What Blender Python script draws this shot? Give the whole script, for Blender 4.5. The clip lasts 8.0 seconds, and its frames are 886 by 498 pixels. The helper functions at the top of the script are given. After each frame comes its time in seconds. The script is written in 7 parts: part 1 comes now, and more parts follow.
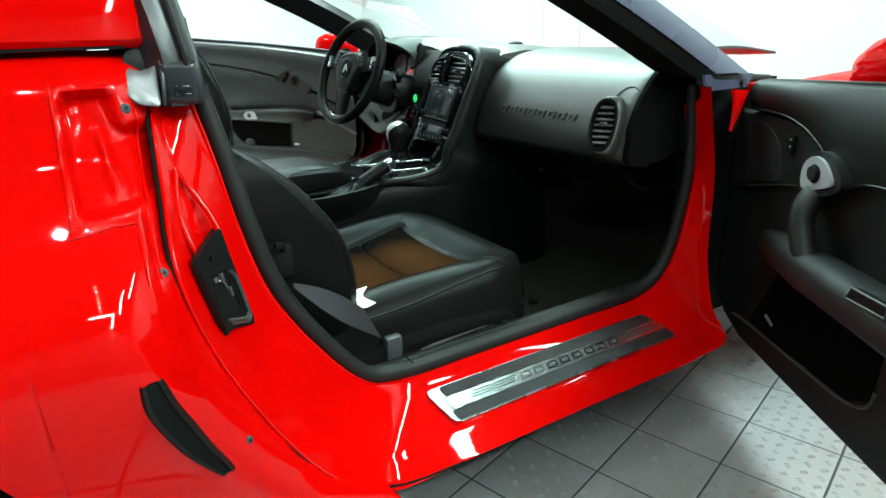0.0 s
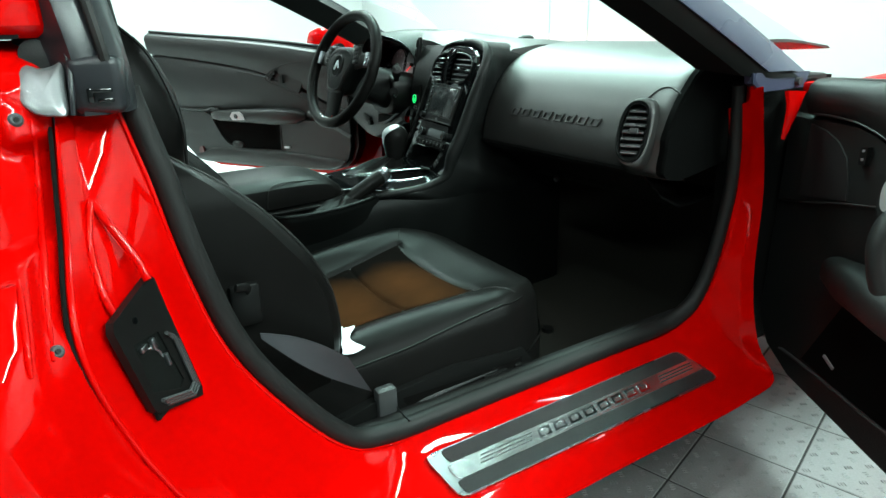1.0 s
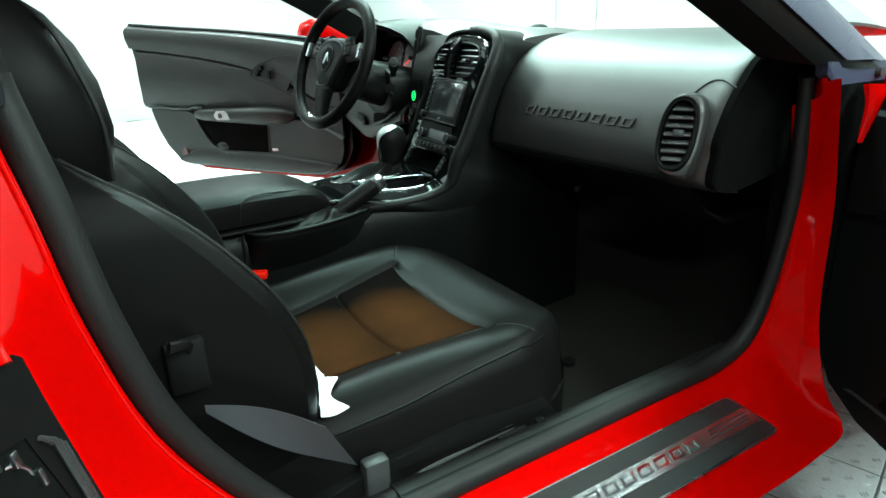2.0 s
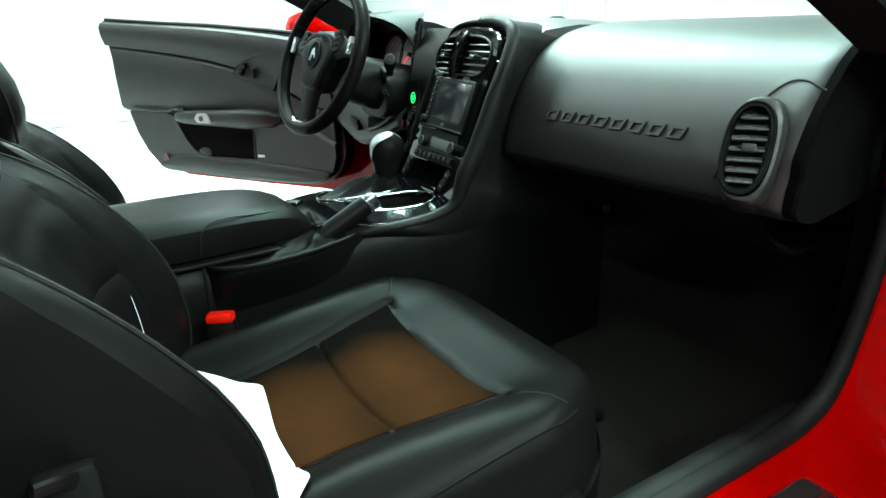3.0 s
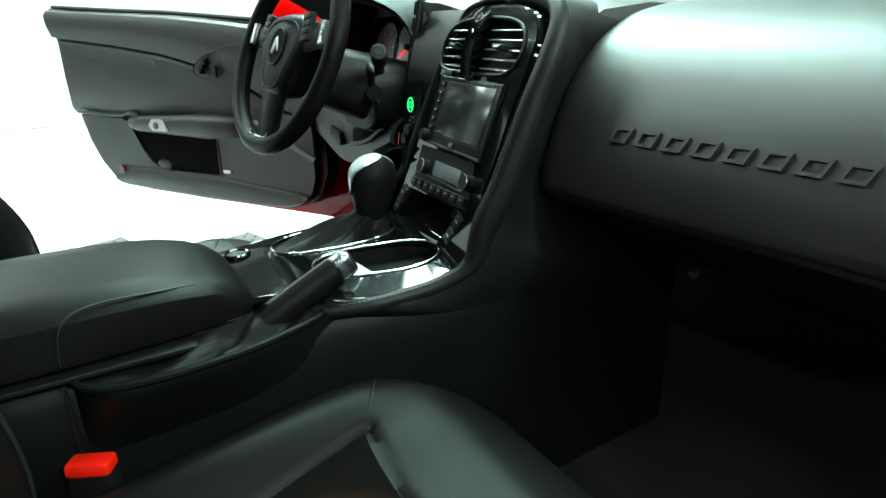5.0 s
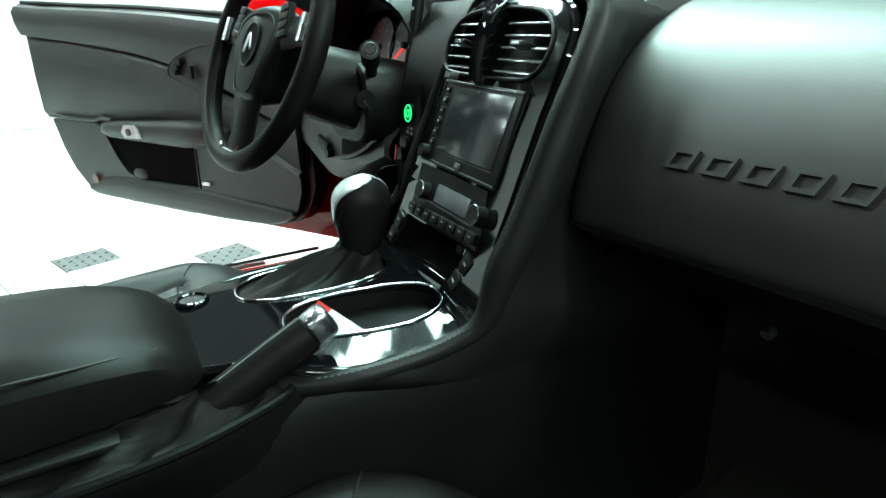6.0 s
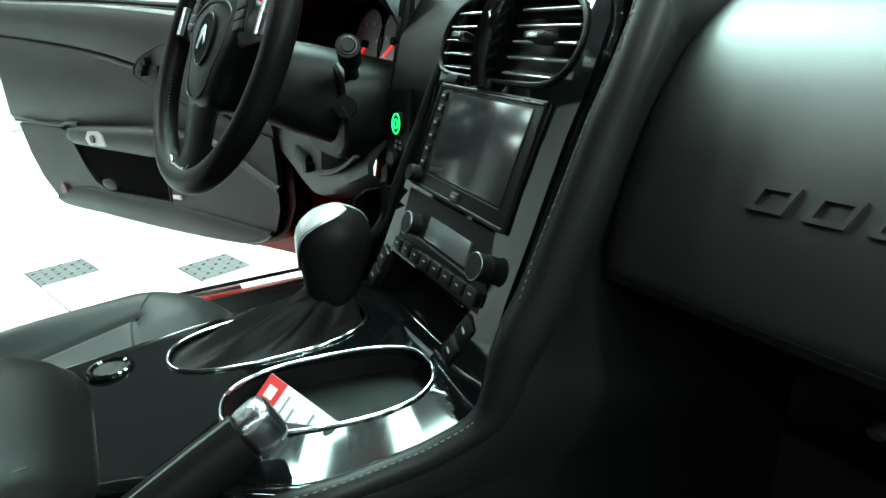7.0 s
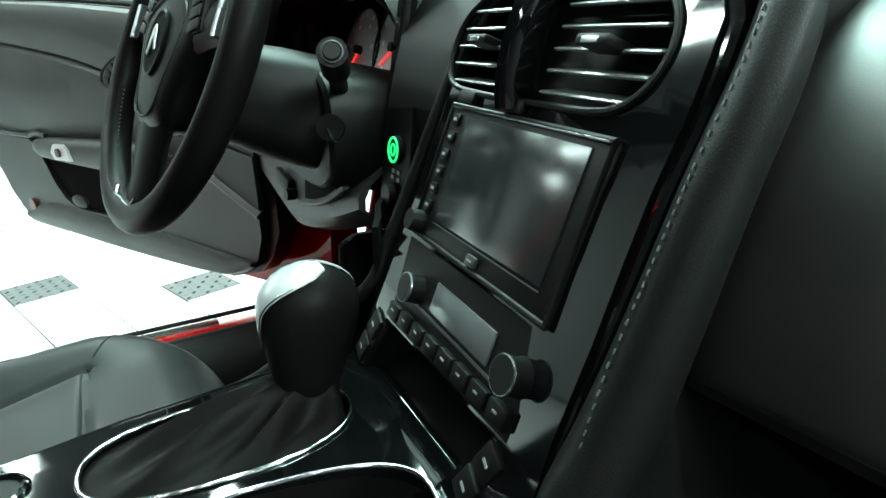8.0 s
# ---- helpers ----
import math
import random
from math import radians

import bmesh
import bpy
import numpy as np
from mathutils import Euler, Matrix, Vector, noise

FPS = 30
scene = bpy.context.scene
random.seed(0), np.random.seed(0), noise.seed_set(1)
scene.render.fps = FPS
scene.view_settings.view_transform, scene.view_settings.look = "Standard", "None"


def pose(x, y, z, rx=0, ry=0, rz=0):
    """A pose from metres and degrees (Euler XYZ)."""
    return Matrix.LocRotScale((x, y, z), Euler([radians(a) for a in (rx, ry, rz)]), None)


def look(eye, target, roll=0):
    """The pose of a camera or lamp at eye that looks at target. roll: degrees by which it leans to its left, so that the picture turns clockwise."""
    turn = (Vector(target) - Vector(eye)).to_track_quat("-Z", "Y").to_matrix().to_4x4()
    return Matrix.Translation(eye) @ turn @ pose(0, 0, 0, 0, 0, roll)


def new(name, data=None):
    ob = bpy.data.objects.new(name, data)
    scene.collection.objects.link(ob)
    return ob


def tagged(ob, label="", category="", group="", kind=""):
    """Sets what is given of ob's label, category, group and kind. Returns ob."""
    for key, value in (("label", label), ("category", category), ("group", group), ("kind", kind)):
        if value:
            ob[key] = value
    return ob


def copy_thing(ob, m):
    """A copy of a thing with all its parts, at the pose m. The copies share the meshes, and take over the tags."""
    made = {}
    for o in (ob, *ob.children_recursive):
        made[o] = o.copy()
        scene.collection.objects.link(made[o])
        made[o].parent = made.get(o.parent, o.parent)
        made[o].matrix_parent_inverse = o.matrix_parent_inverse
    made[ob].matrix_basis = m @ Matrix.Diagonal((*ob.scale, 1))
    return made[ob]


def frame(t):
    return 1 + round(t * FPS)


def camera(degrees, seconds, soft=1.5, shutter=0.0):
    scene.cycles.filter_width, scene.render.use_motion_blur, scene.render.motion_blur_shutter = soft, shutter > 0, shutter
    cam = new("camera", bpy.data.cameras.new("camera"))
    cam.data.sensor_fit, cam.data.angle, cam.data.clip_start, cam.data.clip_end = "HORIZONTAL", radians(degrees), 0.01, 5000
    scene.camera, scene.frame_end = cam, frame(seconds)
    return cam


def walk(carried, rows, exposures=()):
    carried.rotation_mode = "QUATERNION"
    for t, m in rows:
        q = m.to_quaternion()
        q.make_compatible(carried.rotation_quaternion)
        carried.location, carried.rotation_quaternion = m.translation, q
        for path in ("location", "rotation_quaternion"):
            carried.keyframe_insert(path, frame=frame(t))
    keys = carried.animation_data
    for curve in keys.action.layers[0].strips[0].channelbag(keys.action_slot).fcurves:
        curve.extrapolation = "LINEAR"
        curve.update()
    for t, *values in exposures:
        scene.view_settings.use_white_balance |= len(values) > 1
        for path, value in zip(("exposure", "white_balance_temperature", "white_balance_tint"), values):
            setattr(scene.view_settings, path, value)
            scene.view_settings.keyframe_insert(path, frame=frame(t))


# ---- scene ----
# World: x to the car's right, y to its front, z up; metres. The car's middle line is x = 0.
cam = camera(72.0, 8.0)
PATH = [
    (0, (1.565, 0.091, 0.924), (0.031, 1.011, 0.283), -1.69),
    (0.5, (1.477, 0.142, 0.922), (-0.057, 1.059, 0.277), -1.79),
    (1, (1.392, 0.194, 0.913), (-0.141, 1.108, 0.264), -1.69),
    (1.5, (1.306, 0.245, 0.898), (-0.229, 1.156, 0.247), -1.79),
    (3, (1.038, 0.397, 0.871), (-0.498, 1.303, 0.217), -1.80),
    (3.5, (0.948, 0.448, 0.864), (-0.588, 1.357, 0.215), -1.59),
    (4, (0.870, 0.493, 0.865), (-0.666, 1.398, 0.212), -1.70),
    (4.5, (0.794, 0.537, 0.854), (-0.745, 1.440, 0.199), -1.60),
    (6, (0.576, 0.659, 0.835), (-0.964, 1.560, 0.181), -1.40),
    (6.5, (0.507, 0.702, 0.831), (-1.035, 1.600, 0.179), -1.40),
    (7, (0.444, 0.746, 0.825), (-1.098, 1.642, 0.173), -1.30),
    (7.5, (0.379, 0.784, 0.820), (-1.165, 1.681, 0.174), -1.21),
    (8, (0.314, 0.814, 0.822), (-1.233, 1.714, 0.185), -0.91),
]
walk(cam, [(t, look(eye, target, roll)) for t, eye, target, roll in PATH], [(0, 0.44), (1.5, 0.48), (3, 0.60), (8, 0.66)])

# ------------------------------------------------------------------ light
LAMP_POWER = 75.0
world = bpy.data.worlds.new("showroom_air")
world.use_nodes = True
world.node_tree.nodes["Background"].inputs[0].default_value = (0.9, 0.97, 1.0, 1)
world.node_tree.nodes["Background"].inputs[1].default_value = 0.02
scene.world = world


# ------------------------------------------------------------------ materials
def material(name, base, rough=0.5, metal=0.0, grain=0.0, size=60.0, bump=0.0, coat=0.0, spec=0.5, pattern="NOISE", spread=0.25, per_piece=0.0):
    """A surface with colour variation at two scales, uneven gloss and fine relief."""
    m = bpy.data.materials.new(name)
    m.use_nodes = True
    n, l = m.node_tree.nodes, m.node_tree.links
    b = n["Principled BSDF"]
    b.inputs["Metallic"].default_value = metal
    b.inputs["Roughness"].default_value = rough
    b.inputs["Coat Weight"].default_value = coat
    b.inputs["Coat Roughness"].default_value = 0.03
    b.inputs["Specular IOR Level"].default_value = spec
    tc = n.new("ShaderNodeTexCoord")
    big = n.new("ShaderNodeTexNoise")
    big.inputs["Scale"].default_value, big.inputs["Detail"].default_value = 7.0, 3
    fine = n.new("ShaderNodeTexNoise") if pattern == "NOISE" else n.new("ShaderNodeTexVoronoi")
    fine.inputs["Scale"].default_value = size
    l.new(tc.outputs["Object"], big.inputs["Vector"])
    l.new(tc.outputs["Object"], fine.inputs["Vector"])
    mixed = n.new("ShaderNodeMath")
    mixed.operation = "MULTIPLY_ADD"
    l.new(big.outputs[0], mixed.inputs[0])
    mixed.inputs[1].default_value = 0.65
    l.new(fine.outputs[0], mixed.inputs[2])
    value = mixed.outputs[0]
    if per_piece:
        info = n.new("ShaderNodeObjectInfo")
        add = n.new("ShaderNodeMath")
        add.operation = "MULTIPLY_ADD"
        l.new(info.outputs["Random"], add.inputs[0])
        add.inputs[1].default_value = per_piece
        l.new(value, add.inputs[2])
        value = add.outputs[0]
    ramp = n.new("ShaderNodeMapRange")
    ramp.inputs["From Min"].default_value, ramp.inputs["From Max"].default_value = 0.3, 1.3
    ramp.inputs["To Min"].default_value, ramp.inputs["To Max"].default_value = 1 - spread, 1 + spread
    l.new(value, ramp.inputs["Value"])
    col = n.new("ShaderNodeVectorMath")
    col.operation = "SCALE"
    col.inputs[0].default_value = base
    l.new(ramp.outputs[0], col.inputs["Scale"])
    l.new(col.outputs[0], b.inputs["Base Color"])
    gloss = n.new("ShaderNodeMapRange")
    gloss.inputs["From Min"].default_value, gloss.inputs["From Max"].default_value = 0.3, 0.7
    gloss.inputs["To Min"].default_value, gloss.inputs["To Max"].default_value = max(0.0, rough - 0.03 - grain), min(1.0, rough + 0.03 + grain)
    if rough > 0.12:
        l.new(big.outputs[0], gloss.inputs["Value"])
        l.new(gloss.outputs[0], b.inputs["Roughness"])
    if bump:
        bp = n.new("ShaderNodeBump")
        bp.inputs["Strength"].default_value = bump
        bp.inputs["Distance"].default_value = 0.0006
        l.new(fine.outputs[0], bp.inputs["Height"])
        l.new(bp.outputs[0], b.inputs["Normal"])
    return m


def glowing(name, colour, strength):
    m = bpy.data.materials.new(name)
    m.use_nodes = True
    b = m.node_tree.nodes["Principled BSDF"]
    b.inputs["Base Color"].default_value = (*colour, 1)
    b.inputs["Emission Color"].default_value = (*colour, 1)
    b.inputs["Emission Strength"].default_value = strength
    return m


def clear_glass(name):
    m = bpy.data.materials.new(name)
    m.use_nodes = True
    n, l = m.node_tree.nodes, m.node_tree.links
    n.remove(n["Principled BSDF"])
    see, shine, mix, fres = (n.new("ShaderNodeBsdfTransparent"), n.new("ShaderNodeBsdfGlossy"), n.new("ShaderNodeMixShader"), n.new("ShaderNodeFresnel"))
    see.inputs[0].default_value = (0.93, 0.97, 0.96, 1)
    shine.inputs["Roughness"].default_value = 0.01
    fres.inputs[0].default_value = 1.12
    weak = n.new("ShaderNodeMath")
    weak.operation = "MULTIPLY"
    weak.inputs[1].default_value = 0.2
    l.new(fres.outputs[0], weak.inputs[0])
    l.new(weak.outputs[0], mix.inputs[0])
    l.new(see.outputs[0], mix.inputs[1])
    l.new(shine.outputs[0], mix.inputs[2])
    l.new(mix.outputs[0], n["Material Output"].inputs[0])
    return m


PAINT = material("red_paint", (0.54, 0.0008, 0.0004), 0.45, coat=0.42, spec=0.0, size=420, bump=0.02, spread=0.04)
LEATHER = material("black_leather", (0.0046, 0.0042, 0.0040), 0.40, size=1400, bump=0.12, pattern="VORONOI", grain=0.01, spec=0.065)
PADSKIN = material("black_stitched_leather", (0.0062, 0.0066, 0.0064), 0.42, size=1300, bump=0.15, pattern="VORONOI", grain=0.02, spec=0.16)


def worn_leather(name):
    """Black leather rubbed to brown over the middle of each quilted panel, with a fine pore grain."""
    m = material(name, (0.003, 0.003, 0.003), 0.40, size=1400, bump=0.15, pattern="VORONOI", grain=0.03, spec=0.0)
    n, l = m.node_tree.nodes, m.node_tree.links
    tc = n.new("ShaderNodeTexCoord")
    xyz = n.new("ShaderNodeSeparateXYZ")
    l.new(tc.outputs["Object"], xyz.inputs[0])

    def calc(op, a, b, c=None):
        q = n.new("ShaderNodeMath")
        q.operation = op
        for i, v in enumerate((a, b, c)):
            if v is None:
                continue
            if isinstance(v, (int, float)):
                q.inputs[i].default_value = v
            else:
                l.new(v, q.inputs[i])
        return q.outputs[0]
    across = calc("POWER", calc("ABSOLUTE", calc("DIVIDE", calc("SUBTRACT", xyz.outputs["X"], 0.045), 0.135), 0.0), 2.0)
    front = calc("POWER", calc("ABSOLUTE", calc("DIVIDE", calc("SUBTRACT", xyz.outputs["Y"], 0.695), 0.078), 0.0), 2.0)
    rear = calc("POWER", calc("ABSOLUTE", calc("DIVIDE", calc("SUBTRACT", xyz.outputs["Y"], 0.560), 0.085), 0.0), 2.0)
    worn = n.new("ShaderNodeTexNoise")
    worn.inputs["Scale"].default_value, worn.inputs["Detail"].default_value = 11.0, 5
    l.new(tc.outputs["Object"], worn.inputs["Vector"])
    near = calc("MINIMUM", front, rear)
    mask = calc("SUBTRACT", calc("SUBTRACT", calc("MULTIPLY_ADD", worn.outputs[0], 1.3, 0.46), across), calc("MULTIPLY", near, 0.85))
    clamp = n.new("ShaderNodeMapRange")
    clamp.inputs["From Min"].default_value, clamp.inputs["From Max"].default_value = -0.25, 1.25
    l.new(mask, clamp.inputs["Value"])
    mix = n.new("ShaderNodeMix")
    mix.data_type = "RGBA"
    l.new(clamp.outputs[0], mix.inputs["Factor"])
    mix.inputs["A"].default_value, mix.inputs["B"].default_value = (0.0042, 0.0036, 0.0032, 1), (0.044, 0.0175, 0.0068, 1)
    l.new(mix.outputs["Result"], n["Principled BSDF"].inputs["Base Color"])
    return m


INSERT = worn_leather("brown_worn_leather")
DASHSKIN = material("dash_skin", (0.0100, 0.0092, 0.0084), 0.47, size=1300, bump=0.08, pattern="VORONOI", grain=-0.02, spec=1.0)
VINYL = material("dash_vinyl", (0.0040, 0.0044, 0.0042), 0.38, size=1300, bump=0.10, pattern="VORONOI", grain=0.02, spec=0.09)
DOORSKIN = material("door_vinyl", (0.0085, 0.0088, 0.0085), 0.46, size=1200, bump=0.45, pattern="VORONOI", spec=0.36)
GREYPLASTIC = material("grey_plastic", (0.035, 0.036, 0.037), 0.45, size=1400, bump=0.3, spec=0.4)
PLASTIC = material("black_plastic", (0.0050, 0.0050, 0.0048), 0.44, size=1400, bump=0.3, spec=0.17)
RUBBER = material("black_rubber", (0.0085, 0.0083, 0.008), 0.55, size=700, bump=0.35, spec=0.25)
GLOSS = material("gloss_black", (0.0025, 0.0028, 0.003), 0.05, size=300, spec=0.55, spread=0.1)
PILLARTRIM = material("black_pillar_moulding", (0.016, 0.017, 0.020), 0.33, size=900, bump=0.1, spec=0.45)
# The white wall's reflection on the gloss black pillar is put into this blue-grey.
PILLARGREY = material("pillar_reflection_tint", (0.045, 0.050, 0.085), 0.28, size=500, spec=0.6, spread=0.08)
SLATGREY = material("satin_black_slat", (0.09, 0.093, 0.095), 0.28, size=900, spec=0.6)
DARKWALL = material("dark_grey_wall_paint", (0.10, 0.102, 0.105), 0.6, size=160, bump=0.15, spread=0.08)
HEADCLOTH = material("black_headliner_cloth", (0.012, 0.012, 0.012), 0.9, size=1500, bump=0.5, spec=0.1)
MATCARPET = material("dark_footwell_carpet", (0.0120, 0.0112, 0.0092), 0.95, size=2200, bump=1.0, spread=0.5, spec=0.1)
# Near-black for unlit trim and pockets: their shade is put into this colour.
SHADEBLACK = material("shade_black_trim", (0.0018, 0.0019, 0.0018), 0.95, size=2200, bump=0.6, spread=0.3, spec=0.05)
CARPET = material("black_carpet", (0.0045, 0.0050, 0.0045), 0.95, size=2200, bump=1.0, spread=0.5, spec=0.1)
CHROME = material("chrome", (0.82, 0.84, 0.86), 0.07, metal=1.0, size=200, spread=0.04)
SATIN = material("satin_silver", (0.42, 0.44, 0.46), 0.28, metal=1.0, size=500, bump=0.08, spread=0.08)
SILVERPAINT = material("silver_painted_plastic", (0.235, 0.245, 0.252), 0.30, metal=0.5, size=500, spread=0.05)
SILVERTRIM = material("bright_silver_plastic", (0.46, 0.47, 0.48), 0.30, metal=0.30, size=500, spread=0.05)
BRUSHED = material("brushed_steel", (0.62, 0.63, 0.64), 0.24, metal=1.0, size=900, bump=0.12, spread=0.08)
WEAVE = material("woven_black_mesh", (0.008, 0.008, 0.0085), 0.45, size=1300, bump=1.0, pattern="VORONOI", spread=0.5, spec=0.4)
SCREENGLASS = material("screen_glass", (0.018, 0.019, 0.020), 0.20, size=200, spread=0.05, spec=0.9)
GREYFACE = material("gauge_face", (0.34, 0.345, 0.35), 0.5, size=900, spread=0.1)
# Driver's leather: the ceiling light on the cushion is put into this paler grey.
LITLEATHER = material("lit_grey_leather", (0.019, 0.0194, 0.0198), 0.42, size=1400, bump=0.12, pattern="VORONOI", grain=0.01, spec=0.15)
READOUT = material("dim_readout", (0.090, 0.095, 0.098), 0.25, size=900, spread=0.1)
PAPER = material("white_paper", (0.80, 0.82, 0.86), 0.65, size=120, bump=0.3, spread=0.03)
REDPRINT = material("red_print", (0.6, 0.03, 0.03), 0.6, size=300, spread=0.05)
GREYPRINT = material("grey_print", (0.25, 0.25, 0.26), 0.6, size=300, spread=0.05)
REDPLASTIC = material("red_plastic", (0.80, 0.012, 0.004), 0.35, size=300, spread=0.05, spec=0.15)
BELT = material("belt_webbing", (0.03, 0.031, 0.036), 0.55, size=1500, bump=0.8)
STITCH = material("grey_thread", (0.075, 0.08, 0.085), 0.7, size=1500)
WALLPAINT = material("white_wall_paint", (0.47, 0.482, 0.482), 0.6, size=160, bump=0.15, spread=0.03)
CEILING = material("dark_ceiling_paint", (0.07, 0.072, 0.075), 0.8, size=160, bump=0.15, spread=0.03)
DARKTILE = material("dark_floor_tile", (0.075, 0.077, 0.078), 0.35, size=240, bump=0.25, spread=0.18, per_piece=0.25)
GREYTILE = material("grey_floor_tile", (0.29, 0.292, 0.295), 0.22, size=240, bump=0.25, spread=0.18, per_piece=0.25)
WHITETILE = material("white_floor_tile", (0.66, 0.67, 0.67), 0.30, size=240, bump=0.2, spread=0.06, per_piece=0.2)
GROUT = material("dark_joint", (0.03, 0.03, 0.03), 0.8, size=300)
GLASS = clear_glass("windscreen_glass")
LAMPGLOW = glowing("lamp_diffuser", (0.86, 1.0, 0.96), 25.0)
PANELGLOW = glowing("panel_diffuser", (0.70, 1.0, 0.92), 5.0)
TUBEGLOW = glowing("thin_tube_glow", (0.90, 1.0, 0.97), 75.0)
SPOTGLOW = glowing("spot_lamp_glow", (0.85, 1.0, 0.96), 200.0)
GREENGLOW = glowing("green_button_light", (0.02, 1.0, 0.22), 0.9)
REDGLOW = glowing("red_gauge_light", (1.0, 0.02, 0.01), 1.3)
LENSRED = material("red_reflector", (0.07, 0.008, 0.008), 0.4, size=400)


# ------------------------------------------------------------------ mesh helpers
V = Vector


def part(name, bm, mat, parent=None, label="", smooth=True):
    me = bpy.data.meshes.new(name)
    bmesh.ops.recalc_face_normals(bm, faces=bm.faces[:])
    for f in bm.faces:
        f.smooth = smooth
    bm.to_mesh(me)
    bm.free()
    me.materials.append(mat)
    if smooth:
        me.set_sharp_from_angle(angle=radians(38))
    ob = new(name, me)
    ob.parent = parent
    if label:
        tagged(ob, label)
    return ob


def axes(origin, u, w):
    """A local frame: u across, w up, n out of the surface."""
    u = V(u).normalized()
    n = u.cross(V(w)).normalized()
    w = n.cross(u)
    return Matrix((( u.x, w.x, n.x, origin[0]), (u.y, w.y, n.y, origin[1]), (u.z, w.z, n.z, origin[2]), (0, 0, 0, 1)))


def add_box(bm, centre, size, m=Matrix(), bevel=0.0, segs=2):
    r = bmesh.ops.create_cube(bm, size=1.0)
    vs = r["verts"]
    for v in vs:
        v.co = V((v.co.x * size[0], v.co.y * size[1], v.co.z * size[2]))
    if bevel:
        es = list({e for v in vs for e in v.link_edges})
        out = bmesh.ops.bevel(bm, geom=es, offset=bevel, segments=segs, profile=0.5, affect="EDGES")
        vs = list({v for f in out["faces"] for v in f.verts} | {v for v in vs if v.is_valid})
    for v in vs:
        v.co = m @ (v.co + V(centre))
    return vs


def box(centre, size, m=Matrix(), bevel=0.0, segs=2):
    bm = bmesh.new()
    add_box(bm, centre, size, m, bevel, segs)
    return bm


def add_loft(bm, rings, closed=True, caps=True):
    rows = [[bm.verts.new(p) for p in ring] for ring in rings]
    k = len(rows[0])
    for a, b in zip(rows, rows[1:]):
        for i in range(k if closed else k - 1):
            bm.faces.new((a[i], a[(i + 1) % k], b[(i + 1) % k], b[i]))
    if caps and closed:
        bm.faces.new(rows[0][::-1])
        bm.faces.new(rows[-1])
    return rows


def loft(rings, closed=True, caps=True):
    bm = bmesh.new()
    add_loft(bm, rings, closed, caps)
    return bm


def spline(points, per=6):
    """A smooth line through the points."""
    ps = [V(p) for p in points]
    ps = [2 * ps[0] - ps[1]] + ps + [2 * ps[-1] - ps[-2]]
    out = []
    for a, b, c, d in zip(ps, ps[1:], ps[2:], ps[3:]):
        for i in range(per):
            t = i / per
            out.append(0.5 * (2 * b + (c - a) * t + (2 * a - 5 * b + 4 * c - d) * t * t + (3 * b - a - 3 * c + d) * t ** 3))
    return out + [ps[-2]]


def smooth_loop(points, per=4):
    """A closed smooth outline through the points."""
    ps, out = [V((x, y, 0)) for x, y in points], []
    k = len(ps)
    for i in range(k):
        a, b, c, d = ps[i - 1], ps[i], ps[(i + 1) % k], ps[(i + 2) % k]
        for j in range(per):
            t = j / per
            q = 0.5 * (2 * b + (c - a) * t + (2 * a - 5 * b + 4 * c - d) * t * t + (3 * b - a - 3 * c + d) * t ** 3)
            out.append((q.x, q.y))
    return out


def add_tube(bm, points, radius, n=10, flat=1.0, up=None, caps=True, closed=False):
    """Sweeps a round or flattened section along a line."""
    ps = [V(p) for p in points]
    rings, side = [], None
    for i, p in enumerate(ps):
        if closed:
            d = (ps[(i + 1) % len(ps)] - ps[i - 1]).normalized()
        else:
            d = (ps[min(i + 1, len(ps) - 1)] - ps[max(i - 1, 0)]).normalized()
        if up is not None:
            side = d.cross(V(up)).normalized()
        elif side is None:
            side = d.orthogonal().normalized()
        else:
            side = (side - d * side.dot(d)).normalized()
        other = side.cross(d)
        r = radius(i / max(1, len(ps) - 1)) if callable(radius) else radius
        rings.append([p + r * (math.cos(a) * side + flat * math.sin(a) * other) for a in (2 * math.pi * k / n for k in range(n))])
    if closed:
        rings.append(rings[0])
        rows = [[bm.verts.new(p) for p in ring] for ring in rings[:-1]]
        for j in range(len(rows)):
            a, b = rows[j], rows[(j + 1) % len(rows)]
            for i in range(n):
                bm.faces.new((a[i], a[(i + 1) % n], b[(i + 1) % n], b[i]))
    else:
        add_loft(bm, rings, True, caps)


def tube(points, radius, n=10, flat=1.0, up=None, closed=False):
    bm = bmesh.new()
    add_tube(bm, points, radius, n, flat, up, True, closed)
    return bm


def sheet(rows, thick=0.0, direction=(0, 0, -1)):
    """A curved panel from rows of points, with thickness."""
    bm = bmesh.new()
    g = [[bm.verts.new(p) for p in row] for row in rows]
    for a, b in zip(g, g[1:]):
        for i in range(len(a) - 1):
            bm.faces.new((a[i], a[i + 1], b[i + 1], b[i]))
    if thick:
        d = V(direction).normalized() * thick
        h = [[bm.verts.new(v.co + d) for v in row] for row in g]
        for a, b in zip(h, h[1:]):
            for i in range(len(a) - 1):
                bm.faces.new((b[i], b[i + 1], a[i + 1], a[i]))
        k = len(g[0])
        for i in range(k - 1):
            bm.faces.new((g[0][i + 1], g[0][i], h[0][i], h[0][i + 1]))
            bm.faces.new((g[-1][i], g[-1][i + 1], h[-1][i + 1], h[-1][i]))
        for j in range(len(g) - 1):
            bm.faces.new((g[j][0], g[j + 1][0], h[j + 1][0], h[j][0]))
            bm.faces.new((g[j + 1][-1], g[j][-1], h[j][-1], h[j + 1][-1]))
    return bm


